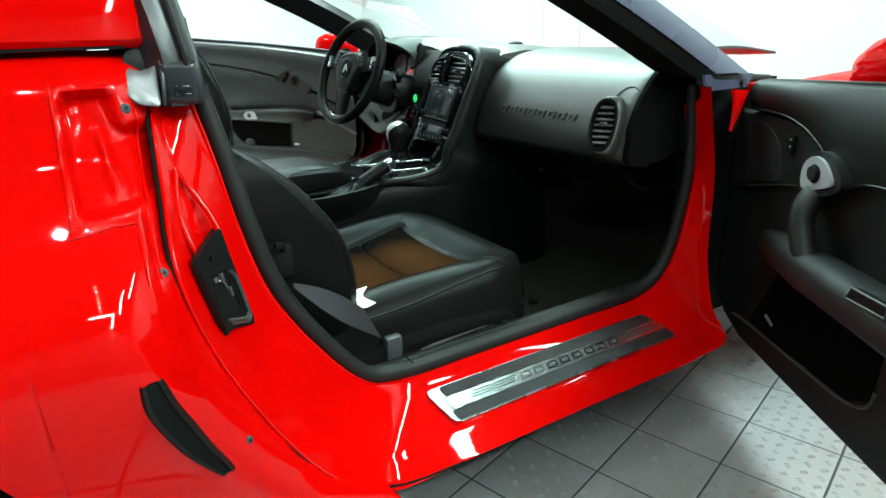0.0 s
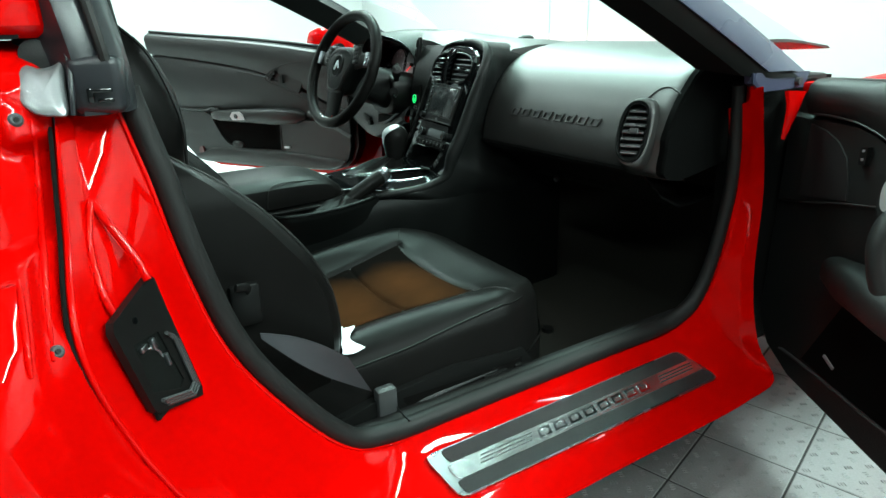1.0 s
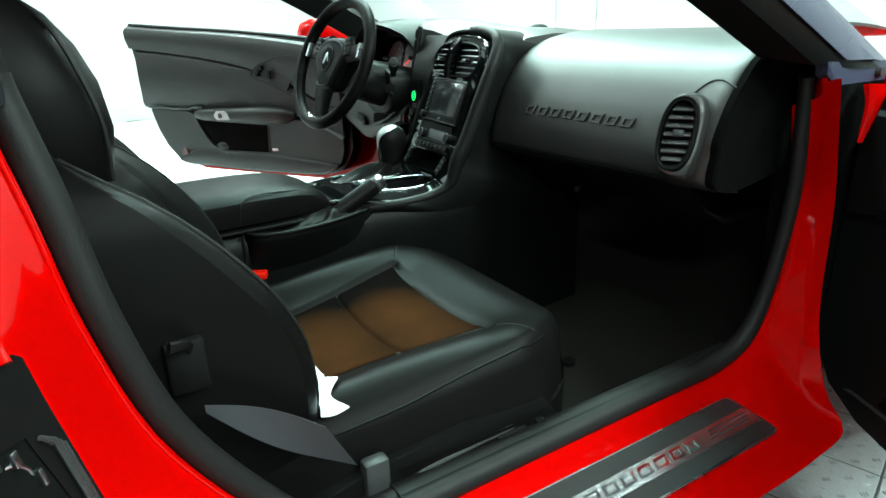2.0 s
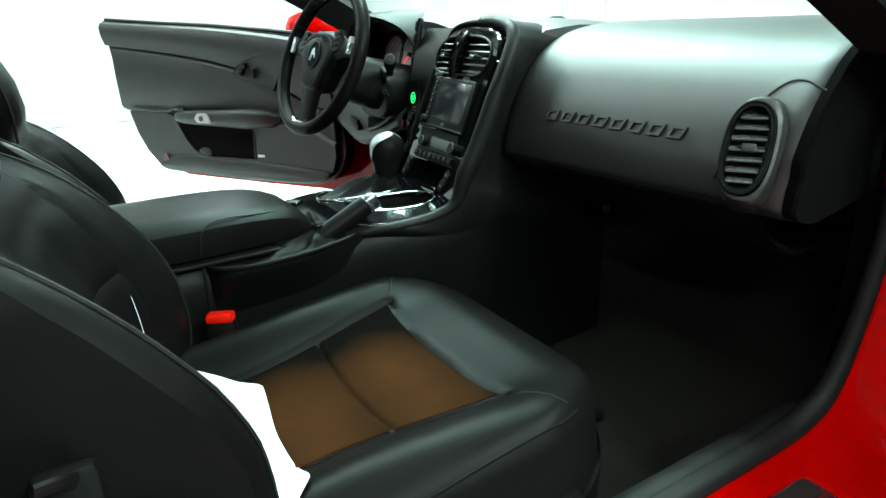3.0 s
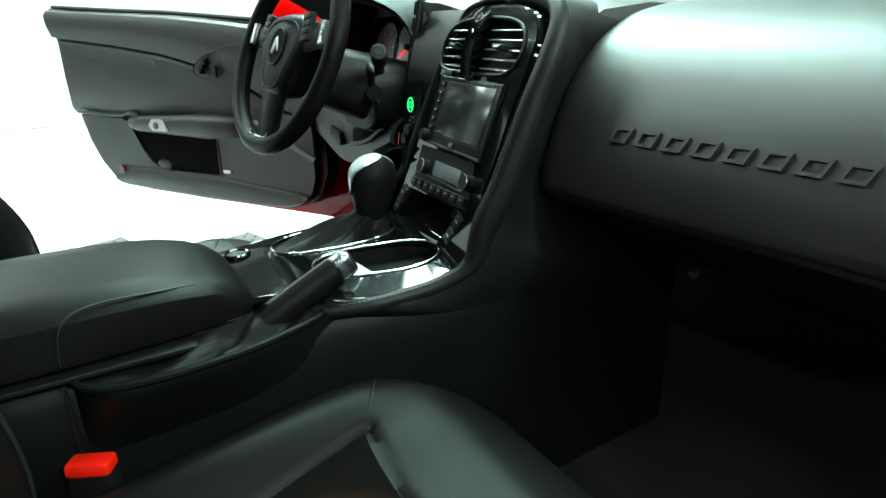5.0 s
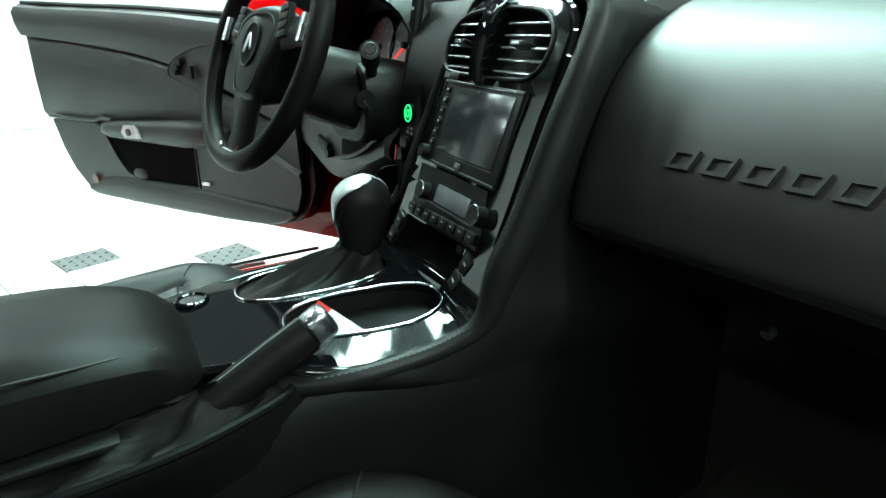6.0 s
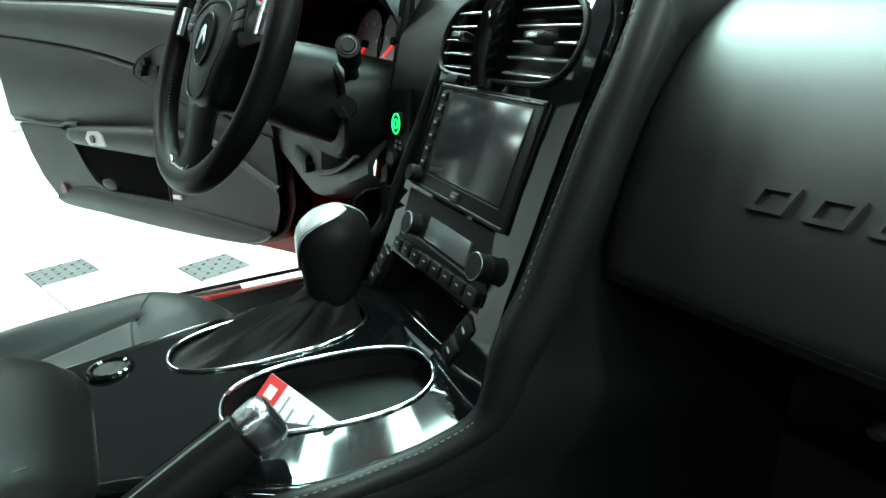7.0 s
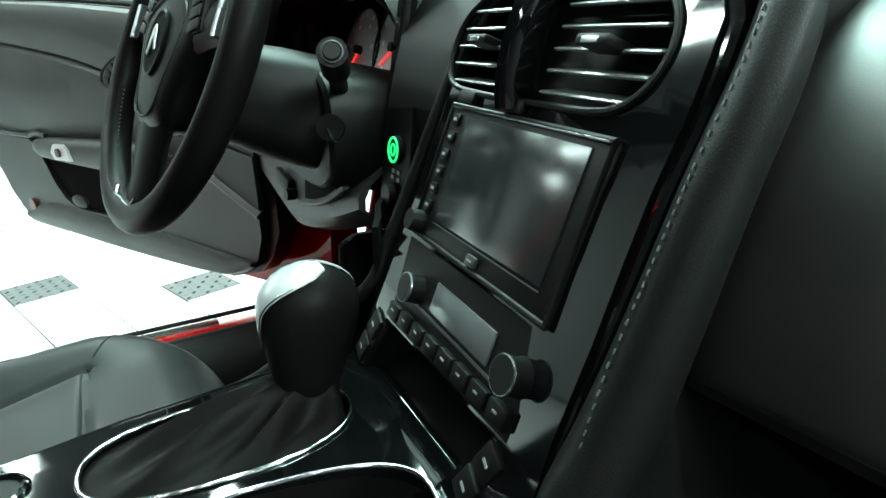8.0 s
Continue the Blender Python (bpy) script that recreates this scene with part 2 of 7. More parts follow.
def oval(cx, cy, rx, ry, n=32, power=2.0, turn=0.0):
    out = []
    for i in range(n):
        a = 2 * math.pi * i / n
        c, s = math.cos(a), math.sin(a)
        x = rx * math.copysign(abs(c) ** (2 / power), c)
        y = ry * math.copysign(abs(s) ** (2 / power), s)
        out.append((cx + x * math.cos(turn) - y * math.sin(turn), cy + x * math.sin(turn) + y * math.cos(turn)))
    return out


def plate(outline, holes=(), thick=0.004, m=Matrix(), height=None):
    """A flat or gently curved plate with holes through it; height(x, y) lifts it."""
    bm = bmesh.new()
    h = height or (lambda x, y: 0.0)
    loops = []
    for poly in (outline, *holes):
        top = [bm.verts.new((x, y, h(x, y))) for x, y in poly]
        loops.append(top)
    edges = []
    for top in loops:
        edges += [bm.edges.new((a, b)) for a, b in zip(top, top[1:] + top[:1])]
    bmesh.ops.triangle_fill(bm, use_beauty=True, edges=edges)
    for top in loops:
        low = [bm.verts.new(v.co - V((0, 0, thick))) for v in top]
        for i in range(len(top)):
            j = (i + 1) % len(top)
            bm.faces.new((top[i], top[j], low[j], low[i]))
    for v in bm.verts:
        v.co = m @ v.co
    return bm


def ring_tube(loop, radius, m=Matrix(), n=8):
    return tube([m @ V((x, y, 0)) for x, y in loop], radius, n, closed=True)


def mirrored(points, s):
    return [(p[0] * s, p[1], p[2]) for p in points]


def lerp(a, b, t):
    return a + (b - a) * t


def between(table, x):
    """Reads a value from rows of (x, value), with a smooth line between."""
    if x <= table[0][0]:
        return table[0][1]
    n = len(table)
    for k in range(n - 1):
        (a, va), (b, vb) = table[k], table[k + 1]
        if x <= b:
            h = b - a
            s = (vb - va) / h
            s0 = (va - table[k - 1][1]) / (a - table[k - 1][0]) if k else s
            s1 = (table[k + 2][1] - vb) / (table[k + 2][0] - b) if k + 2 < n else s
            m0 = 2 * s0 * s / (s0 + s) if s0 * s > 0 else 0.0
            m1 = 2 * s1 * s / (s1 + s) if s1 * s > 0 else 0.0
            t = (x - a) / h
            return va * (2 * t ** 3 - 3 * t * t + 1) + m0 * h * (t ** 3 - 2 * t * t + t) + vb * (3 * t * t - 2 * t ** 3) + m1 * h * (t ** 3 - t * t)
    return table[-1][1]


# ------------------------------------------------------------------ the room
def room():
    x0, x1, y0, y1, top = -6.45, 5.2, -4.2, 3.75, 3.1
    walls = {
        "wall_north": ((x0 + x1) / 2, y1 + 0.1, top / 2, x1 - x0 + 0.4, 0.2, top),
        "wall_south": ((x0 + x1) / 2, y0 - 0.1, top / 2, x1 - x0 + 0.4, 0.2, top),
        "wall_west": (x0 - 0.1, (y0 + y1) / 2, top / 2, 0.2, y1 - y0, top),
        "wall_east": (x1 + 0.1, (y0 + y1) / 2, top / 2, 0.2, y1 - y0, top),
    }
    # South and east walls stay out of view; dark to keep paint reflections low.
    for name, (cx, cy, cz, sx, sy, sz) in walls.items():
        tagged(part(name, box((cx, cy, cz), (sx, sy, sz)), DARKWALL if name in ("wall_south", "wall_east") else WALLPAINT, smooth=False), "plain dark grey showroom wall" if name in ("wall_south", "wall_east") else "plain white painted showroom wall", "wall", kind="structure")
    tagged(part("ceiling", box(((x0 + x1) / 2, (y0 + y1) / 2, top + 0.05), (x1 - x0, y1 - y0, 0.1)), CEILING, smooth=False), "dark painted showroom ceiling", "ceiling", kind="structure")
    for name, x, wide in (("trim_joint", -2.75, 0.02), ("trim_panel", -2.30, 0.012), ("trim_corner", 0.62, 0.03)):
        tagged(part(name, box((x, y1 - 0.006, top / 2), (wide, 0.012, top - 0.02), bevel=0.003), WALLPAINT, smooth=False), "narrow vertical white joint strip on the wall", "trim", kind="structure")
    tagged(part("baseboard", box((x0 + 0.008, (y0 + y1) / 2, 0.05), (0.016, y1 - y0 - 0.05, 0.1), bevel=0.004), WALLPAINT, smooth=False), "low white skirting board along the wall", "baseboard", kind="structure")
    return x0, x1, y0, y1, top


X0, X1, Y0, Y1, TOP = room()


def ceiling_lamp():
    lamp = new("ceiling_light")
    body = box((0, 0, 0.02), (1.5, 0.20, 0.04), bevel=0.006)
    part("housing", body, SATIN, lamp)
    part("diffuser", box((0, 0, -0.004), (1.44, 0.16, 0.012), bevel=0.003), LAMPGLOW, lamp, "glowing white diffuser")
    return tagged(lamp, "long slim white ceiling light with glowing diffuser", "light", "rows of ceiling lights")


# x, y, share of the full power: main rows ahead of the windscreen, rear ones added to brighten doors and flank
LAMP_SPOTS = [(-4.3, 1.75, 0.7), (-3.0, 1.0, 0.8), (-3.0, 2.9, 0.7), (2.9, 2.1, 1.0), (4.3, 1.5, 0.8), (1.9, 3.0, 0.7), (-4.4, -0.4, 0.5), (3.6, 0.9, 0.45), (-2.3, -1.3, 0.5), (-3.6, -2.6, 0.4), (3.0, -1.7, 0.4)]
ALONG = (3.6,)


def lamps():
    first = ceiling_lamp()
    for k, (x, y, share) in enumerate(LAMP_SPOTS):
        ob = first if k == 0 else copy_thing(first, Matrix())
        turn = 90 if x in ALONG else 0
        ob.matrix_basis = pose(x, y, TOP - 0.045, 0, 0, turn)
        light = bpy.data.lights.new("tube_light", "AREA")
        light.shape, light.size, light.size_y, light.energy = "RECTANGLE", 1.44, 0.16, LAMP_POWER * share
        light.color = (0.73, 1.0, 0.93)
        new("tube_light", light).matrix_world = pose(x, y, TOP - 0.06, 0, 0, turn)


def softbox():
    """An unseen broad ceiling panel, added ahead of the car for the dashboard's sheen, with three glowing slots."""
    box_light = new("ceiling_panel_light")
    part("housing", box((0, 0, 0.02), (2.1, 1.2, 0.06), bevel=0.006), SATIN, box_light)
    box_light.matrix_basis = pose(-1.25, 1.65, TOP - 0.055)
    tagged(box_light, "added broad ceiling light panel with three glowing white slots", "light")
    for dy in (-0.42, 0.0, 0.42):
        part("diffuser", box((0, dy, -0.014), (2.0, 0.16, 0.012), bevel=0.003), PANELGLOW, box_light, "glowing white diffuser")
        light = bpy.data.lights.new("panel_light", "AREA")
        light.shape, light.size, light.size_y, light.energy = "RECTANGLE", 2.0, 0.14, 47.0
        light.color = (0.62, 1.0, 0.90)
        new("panel_light", light).matrix_world = pose(-1.25, 1.65 + dy, TOP - 0.085)


def track_lights():
    """Slim rails with small round spot lamps over the aisle beside the car."""
    for x0, y0, turn in ((1.9, -0.55, 12), (2.5, 0.55, 12), (1.15, 0.45, 96)):
        rail = new("track_light")
        part("rail", box((0, 0, 0.0), (1.7, 0.035, 0.03), bevel=0.004), SATIN, rail)
        for k in range(6):
            head = part("spot_head", tube([V((-0.75 + 0.3 * k, 0, -0.015)), V((-0.75 + 0.3 * k, 0, -0.085))], 0.036, 16), SATIN, rail)
            part("spot_glow", tube([V((-0.75 + 0.3 * k, 0, -0.084)), V((-0.75 + 0.3 * k, 0, -0.088))], 0.030, 16), SPOTGLOW, head, "glowing white lamp face")
        rail.matrix_basis = pose(x0, y0, TOP - 0.02, 0, 0, turn)
        tagged(rail, "ceiling track light with six small bright spots", "light", "track lights")


def strip_light():
    """A thin bright tube along the aisle beside the car's roof."""
    strip = new("strip_light")
    part("housing", box((0, 0, 0.014), (1.5, 0.05, 0.03), bevel=0.004), SATIN, strip)
    part("tube", tube([V((-0.72, 0, -0.008)), V((0.72, 0, -0.008))], 0.013, 12), TUBEGLOW, strip, "thin glowing white tube")
    tagged(strip, "thin white ceiling strip light with one glowing tube", "light")
    strip.matrix_basis = pose(-0.45, 0.15, TOP - 0.035, 0, 0, 88)


lamps()
strip_light()
softbox()
track_lights()

# ------------------------------------------------------------------ the car: body
car = new("sports_car")
tagged(car, "glossy red two-seat sports car with black leather cabin, both doors open", "car")

def lean(x, y, z, share=1.0):
    """Draws the upper body in towards the roof, as the haunch falls to the pillar."""
    d = share * between([(0.64, 0.0), (0.68, 0.010), (0.72, 0.035), (0.775, 0.080), (0.82, 0.125), (0.85, 0.148), (0.90, 0.165), (0.93, 0.168)], z)
    return (x - d, y + 0.07 * d, z - d * (0.925 - z) / 0.65)


# Door opening: inner edge, then outer edge of the painted frame, from the rear pillar round the sill to the hinge pillar.
FRAME = [
    ((0.700, 0.236, 0.866), (0.840, 0.176, 0.862)), ((0.700, 0.239, 0.846), (0.860, 0.171, 0.852)), ((0.700, 0.255, 0.770), (0.860, 0.166, 0.775)),
    ((0.700, 0.272, 0.670), (0.860, 0.162, 0.677)), ((0.700, 0.304, 0.555), (0.860, 0.183, 0.578)), ((0.700, 0.365, 0.449), (0.860, 0.224, 0.475)),
    ((0.698, 0.437, 0.360), (0.860, 0.280, 0.371)), ((0.693, 0.500, 0.330), (0.855, 0.345, 0.290)), ((0.690, 0.560, 0.325), (0.848, 0.440, 0.243)),
    ((0.688, 0.660, 0.325), (0.843, 0.560, 0.230)), ((0.688, 0.800, 0.326), (0.842, 0.760, 0.229)), ((0.688, 0.960, 0.327), (0.842, 0.960, 0.231)),
    ((0.690, 1.100, 0.330), (0.842, 1.160, 0.235)), ((0.695, 1.165, 0.345), (0.830, 1.285, 0.235)), ((0.700, 1.225, 0.390), (0.795, 1.268, 0.310)),
    ((0.700, 1.262, 0.470), (0.762, 1.275, 0.430)), ((0.700, 1.288, 0.610), (0.747, 1.287, 0.605)), ((0.700, 1.278, 0.740), (0.746, 1.254, 0.745)), ((0.702, 1.268, 0.800), (0.746, 1.240, 0.800)),
]
FRAME = [(lean(*a, 0.2), lean(*b)) if b[1] < 0.6 else (a, b) for a, b in FRAME]


def frame_sections(s):
    inner = spline([a for a, _ in FRAME], 4)
    outer = spline([b for _, b in FRAME], 4)
    n = len(inner)
    rows = []
    for k, (a, b) in enumerate(zip(inner, outer)):
        sill = max(0.0, 1 - abs(k / n - 0.55) / 0.17) if 0.38 < k / n < 0.72 else 0.0
        sill = min(1.0, sill * 2.0)
        sill = sill * sill * (3 - 2 * sill)
        row = []
        for f, lift, sink in ((0.0, 0.0, 0.0), (0.05, -0.004, 0.001), (0.18, 0.0, 0.002), (0.70, 0.0, 0.012), (0.745, -0.006, 0.010), (0.80, -0.006, 0.008), (0.97, 0.0, 0.001), (1.0, 0.0, 0.0)):
            p = a.lerp(b, f)
            # the sill: a flat top that falls outwards, then a rounded rocker
            z = between([(0.688, 0.326), (0.700, 0.312), (0.716, 0.2935), (0.797, 0.2685), (0.806, 0.262), (0.842, 0.231)] if s > 0 else [(0.688, 0.338), (0.700, 0.346), (0.716, 0.344), (0.775, 0.334), (0.806, 0.300), (0.842, 0.231)], p.x)
            p = V((p.x - (1 - sill) * sink, p.y, lerp(p.z, z, sill) + lift * (1 - sill)))
            row.append(p)
        e = row[-1]
        row.append(e + V((-0.004, 0.004, -0.006)))
        row.append(e + V((-0.03, 0.012, -0.03)))
        row.append(e + V((-0.07, 0.02, -0.045)))
        rows.append([V((p.x * s, p.y, p.z)) for p in row])
    return rows


for s in (1, -1):
    part("door_frame", sheet(frame_sections(s), 0.006, (-s, 0, -0.2)), PAINT, car, "glossy red painted door opening frame and sill")
    # rubber seal lying against the inner edge
    seal = [V((a[0] * s - 0.010 * s, a[1], a[2])) + V((0, 0.0135 if i < 8 else (-0.018 if i > 13 else 0), 0.010 if 6 < i < 14 else 0)) for i, (a, _) in enumerate(FRAME)]
    part("door_seal", tube(spline(seal, 5), lambda t: between([(0.0, 0.0135), (0.26, 0.0145), (0.40, 0.0165), (0.70, 0.0165), (0.85, 0.0120), (1.0, 0.0110)], t), 10), RUBBER, car, "matt black rubber door seal")

# carpeted inner sill and its joint
for s in (1, -1):
    rows = []
    for y in np.linspace(0.47, 1.20, 14):
        y = float(y)
        rows.append([V((x * s, y, z)) for x, z in ((0.688, 0.330), (0.680, 0.347), (0.664, 0.352), (0.645, 0.345), (0.628, 0.318), (0.618, 0.27), (0.615, 0.215))])
    part("sill_trim", sheet(rows, 0.006, (-s, 0, -1)), RUBBER, car, "dark grey textured inner sill trim")
    part("sill_trim_joint", box((0.664 * s, 0.545, 0.3515), (0.05, 0.003, 0.004), bevel=0.001), PLASTIC, car)

part("sill_edge", tube(spline([V((-0.776, y, 0.337)) for y in (0.60, 0.75, 0.95, 1.10)], 4), 0.0045, 8), RUBBER, car, "dark rubber edge of the driver's sill")
part("sill_plate", box((-0.735, 0.835, 0.3435), (0.022, 0.25, 0.004), pose(0, 0, 0), 0.001), BRUSHED, car, "brushed metal plate on the driver's sill")

# sill plate with woven panels and a brushed middle strip
SILL = axes((0.757, 0.858, 0.2845), (0, 1, 0), (-0.951, 0, 0.31))


def sill_plate():
    half, h0, h1 = 0.290, -0.0425, 0.0425
    def slanted(a, b, x0, x1, r=0.008):
        pts = [(x0 + 0.012 * (a + 0.04) / 0.08, a), (x1 - 0.022 * (0.04 + a) / 0.08, a), (x1 - 0.022 * (0.04 + b) / 0.08, b), (x0 + 0.012 * (b + 0.04) / 0.08 - 0.03 * (b - a) / 0.085, b)]
        out = []
        for i in range(4):
            p, q, w = V(pts[i - 1]), V(pts[i]), V(pts[(i + 1) % 4])
            d1, d2 = (p - q).normalized(), (w - q).normalized()
            for t in (0, 0.5, 1):
                c = (q + d1 * r).lerp(q, t).lerp(q.lerp(q + d2 * r, t), t)
                out.append(tuple(c))
        return out
    base = part("sill_plate", plate(slanted(h0, h1, -half, half, 0.014), (), 0.004, SILL @ Matrix.Translation((0, 0, 0.005))), SATIN, car, "brushed metal sill plate with black woven panels")
    part("woven_panel", plate(slanted(0.014, 0.040, -half + 0.006, half - 0.008), (), 0.002, SILL @ Matrix.Translation((0, 0, 0.0065))), WEAVE, base, "black woven texture strip")
    part("woven_panel", plate(slanted(-0.040, -0.016, -half + 0.010, half - 0.006), (), 0.002, SILL @ Matrix.Translation((0, 0, 0.0065))), WEAVE, base, "black woven texture strip")
    part("brushed_strip", plate(slanted(-0.0155, 0.0135, -half + 0.007, half - 0.007), (), 0.002, SILL @ Matrix.Translation((0, 0, 0.0072))), BRUSHED, base, "bright brushed steel strip")
    for k in range(8):
        x = -0.115 + k * 0.033
        bar = [(x - 0.004, -0.009), (x + 0.020, -0.009), (x + 0.024, 0.0075), (x, 0.0075)]
        inner = [(x + 0.0005, -0.0055), (x + 0.0165, -0.0055), (x + 0.0195, 0.004), (x + 0.0035, 0.004)]
        part("raised_bar", plate(bar, (inner,), 0.0016, SILL @ Matrix.Translation((0, 0, 0.0088))), CHROME, base, smooth=False)
    for x0, x1 in ((-0.235, -0.135), (0.165, 0.255)):
        for j in range(3):
            w = -0.006 + j * 0.006
            part("groove", box(((x0 + x1) / 2 + 0.004 * j, w, 0.0075), (x1 - x0, 0.0018, 0.0012), SILL), GREYPLASTIC, base, smooth=False)
    return base


sill_plate()


# rear quarter panel: outer skin up to the shut line, with a crease, a shoulder and a recessed corner
def shut_line(z):
    return between([(0.20, 0.44), (0.243, 0.43), (0.290, 0.345), (0.371, 0.280), (0.475, 0.224), (0.578, 0.183), (0.677, 0.162), (0.775, 0.166), (0.852, 0.171), (0.93, 0.175)], z) - 0.005


def quarter_x(y, z):
    x = between([(0.14, 0.865), (0.30, 0.895), (0.45, 0.925), (0.590, 0.945), (0.606, 0.944), (0.70, 0.925), (0.80, 0.912), (0.86, 0.905), (0.885, 0.892), (0.905, 0.862), (0.915, 0.82)], z)
    front = max(0.0, 1 - (shut_line(z) - y) / 0.10)
    x -= front ** 3 * between([(0.2, 0.006), (0.4, 0.05), (0.6, 0.068), (0.8, 0.05), (0.9, 0.03)], z)
    def step(v):
        v = max(0.0, min(1.0, v))
        return v * v * (3 - 2 * v)
    pocket = step((y - 0.072) / 0.011) * step((z - 0.759) / 0.012) * step((0.884 - z) / 0.014)
    pocket *= 1 - 0.85 * step((y - 0.116 - 0.25 * max(0.0, 0.86 - z)) / 0.022) * step((z - 0.832) / 0.018)
    ledge = step((y - 0.134) / 0.010) * step((z - 0.674) / 0.020) * step((0.80 - z) / 0.02)
    ridge = 0.010 * math.exp(-((y - 0.116 + 0.12 * (z - 0.80)) / 0.0065) ** 2) * step((z - 0.765) / 0.02) * step((0.850 - z) / 0.02)
    return x - max(0.030 * pocket - ridge, 0.015 * ledge) + 0.02 * math.exp(-((y + 0.75) / 0.5) ** 2) * (1 if z > 0.3 else 0.3)


def quarter_point(y, z, out=0.0):
    return V(lean(quarter_x(y, z) + out, y, z))


def arch(y, z):
    """Lifts the lower edge of the panel over the wheel opening."""
    d = 0.415 ** 2 - (y + 0.40) ** 2
    low = min(0.66, 0.335 + math.sqrt(d)) if d > 0 else 0.14
    return z if z > 0.70 else lerp(low, 0.70, (z - 0.14) / 0.56)


for s in (1, -1):
    zs = [0.14, 0.2, 0.26, 0.32, 0.38, 0.44, 0.5, 0.55, 0.58, 0.596, 0.606, 0.625, 0.65, 0.68, 0.70] + [0.70 + 0.0035 * k for k in range(1, 55)] + [0.894, 0.899, 0.905, 0.912, 0.915]
    rows = []
    for z in zs:
        y1 = shut_line(z)
        ys = [-1.45, -1.2, -1.0, -0.9, -0.8, -0.7, -0.6, -0.5, -0.4, -0.3, -0.24, -0.18, -0.14, -0.10, -0.075, -0.05, -0.035, -0.02, -0.01] + [float(q) for q in np.linspace(0.0, y1, 62)]
        rows.append([V((p.x * s, p.y, p.z)) for p in (quarter_point(y, arch(y, z)) for y in ys)])
        e = rows[-1][-1]
        rows[-1] += [e + V((-0.006 * s, 0.003, 0)), e + V((-0.03 * s, 0.004, 0))]
    q = part("quarter_panel", sheet(rows, 0.004, (-s, 0, 0)), PAINT, car, "glossy red rear quarter panel with a sharp crease")
    # upper deck piece above the dark joint
    rows = []
    for y in (-1.4, -1.0, -0.6, -0.3, -0.1, 0.05, 0.12, 0.18, 0.189, 0.192):
        drop = between([(0.18, 0.0), (0.189, 0.003), (0.192, 0.008)], y)
        rows.append([V((x * s, y, z)) for x, z in ((0.690 - drop, 0.9195), (0.694 - drop, 0.925), (0.690 - drop, 0.955), (0.672 - drop, 1.02), (0.645 - drop, 1.09), (0.60, 1.15), (0.5, 1.2), (0.3, 1.225), (0.0, 1.235))])
    part("rear_deck", sheet(rows, 0.012, (-s, 0, -0.5)), PAINT, car, "glossy red upper deck behind the door")
    part("deck_joint", box((0.636 * s, -0.6, 0.917), (0.10, 1.54, 0.006)), PLASTIC, car, smooth=False)
    # black scoop in the flank, the shade in its mouth painted as a dark strip
    mouth = [(0.940, 0.112, 0.592), (0.935, 0.117, 0.560), (0.932, 0.130, 0.525), (0.930, 0.147, 0.485), (0.925, 0.172, 0.440)]
    curve = spline(mirrored(mouth, s), 5)
    n = len(curve)
    rows, deep = [], []
    for k, p in enumerate(curve):
        t = k / (n - 1)
        w = 0.0115 * math.sin(math.pi * min(1, 0.10 + 0.86 * t)) ** 0.5 + 0.001
        p = V((quarter_x(p.y, p.z) * s, p.y, p.z))
        def on(dy, dx):
            return V(((quarter_x(p.y + dy, p.z) + dx) * s, p.y + dy, p.z))
        rows.append([on(-w - 0.005, 0.0), on(-w - 0.002, 0.005), on(-w * 0.8, 0.005), on(-w * 0.62, 0.002), on(w * 0.62, 0.0015), on(w * 0.8, 0.005), on(w, 0.005), on(w + 0.004, 0.0)])
        deep.append([on(-w * 0.70, 0.0028), on(0, 0.0022), on(w * 0.70, 0.0028)])
    part("scoop_shade", sheet(deep, 0.002, (-s, 0, 0)), CARPET, q, "dark strip painting the shade in the scoop's mouth")
    part("side_scoop", sheet(rows, 0.003, (-s, 0, 0)), PLASTIC, q, "black slotted air scoop")

def pressed_edge(points, radius, owner):
    """A rounded fold along an edge of the painted sheet."""
    part("pressed_edge", tube(points, lambda t: radius * (0.45 + 0.55 * math.sin(math.pi * min(1.0, max(0.0, t)) ) ** 0.4), 10), PAINT, owner)


for s in (1, -1):
    # A dark tube stands in for the shaded gap along the shut line.
    line = spline([V(((b[0] + 0.0005) * s, b[1] - 0.0040, b[2])) for _, b in FRAME[1:10]], 6)
    part("shut_line_gap", tube(line, 0.0020, 8), CARPET, car, "dark strip painted as the shut line's shaded gap")
    edge = [V(((b[0] - 0.001) * s, b[1] + 0.0015, b[2])) for _, b in FRAME[1:9]]
    pressed_edge(spline(edge, 6), 0.0034, car)
    edge = [V(((a[0] + 0.0025) * s, a[1] - 0.003, a[2])) for a, _ in FRAME[1:9]]
    pressed_edge(spline(edge, 6), 0.0026, car)

for run in ([(0.069, z) for z in np.linspace(0.890, 0.757, 20)], [(0.066 + 0.0042 * k, 0.7545 - 0.0006 * abs(k - 9)) for k in range(16)],
            [(0.131, z) for z in np.linspace(0.752, 0.680, 10)], [(shut_line(z) - 0.012, z) for z in np.linspace(0.86, 0.68, 18)]):
    pressed_edge([quarter_point(float(y), float(z), 0.0008) for y, z in run], 0.0030, car)

b = bmesh.new()
add_box(b, (0.872, 0.318, 0.268), (0.014, 0.026, 0.03), bevel=0.004)
part("rubber_stop", b, RUBBER, car, "black rubber stop at the shut line")

# pressed ridges above the latch
b = bmesh.new()
add_tube(b, spline([(0.738, 0.196, 0.768), (0.752, 0.208, 0.742), (0.766, 0.222, 0.712), (0.778, 0.228, 0.692)], 5), 0.0038, 10)
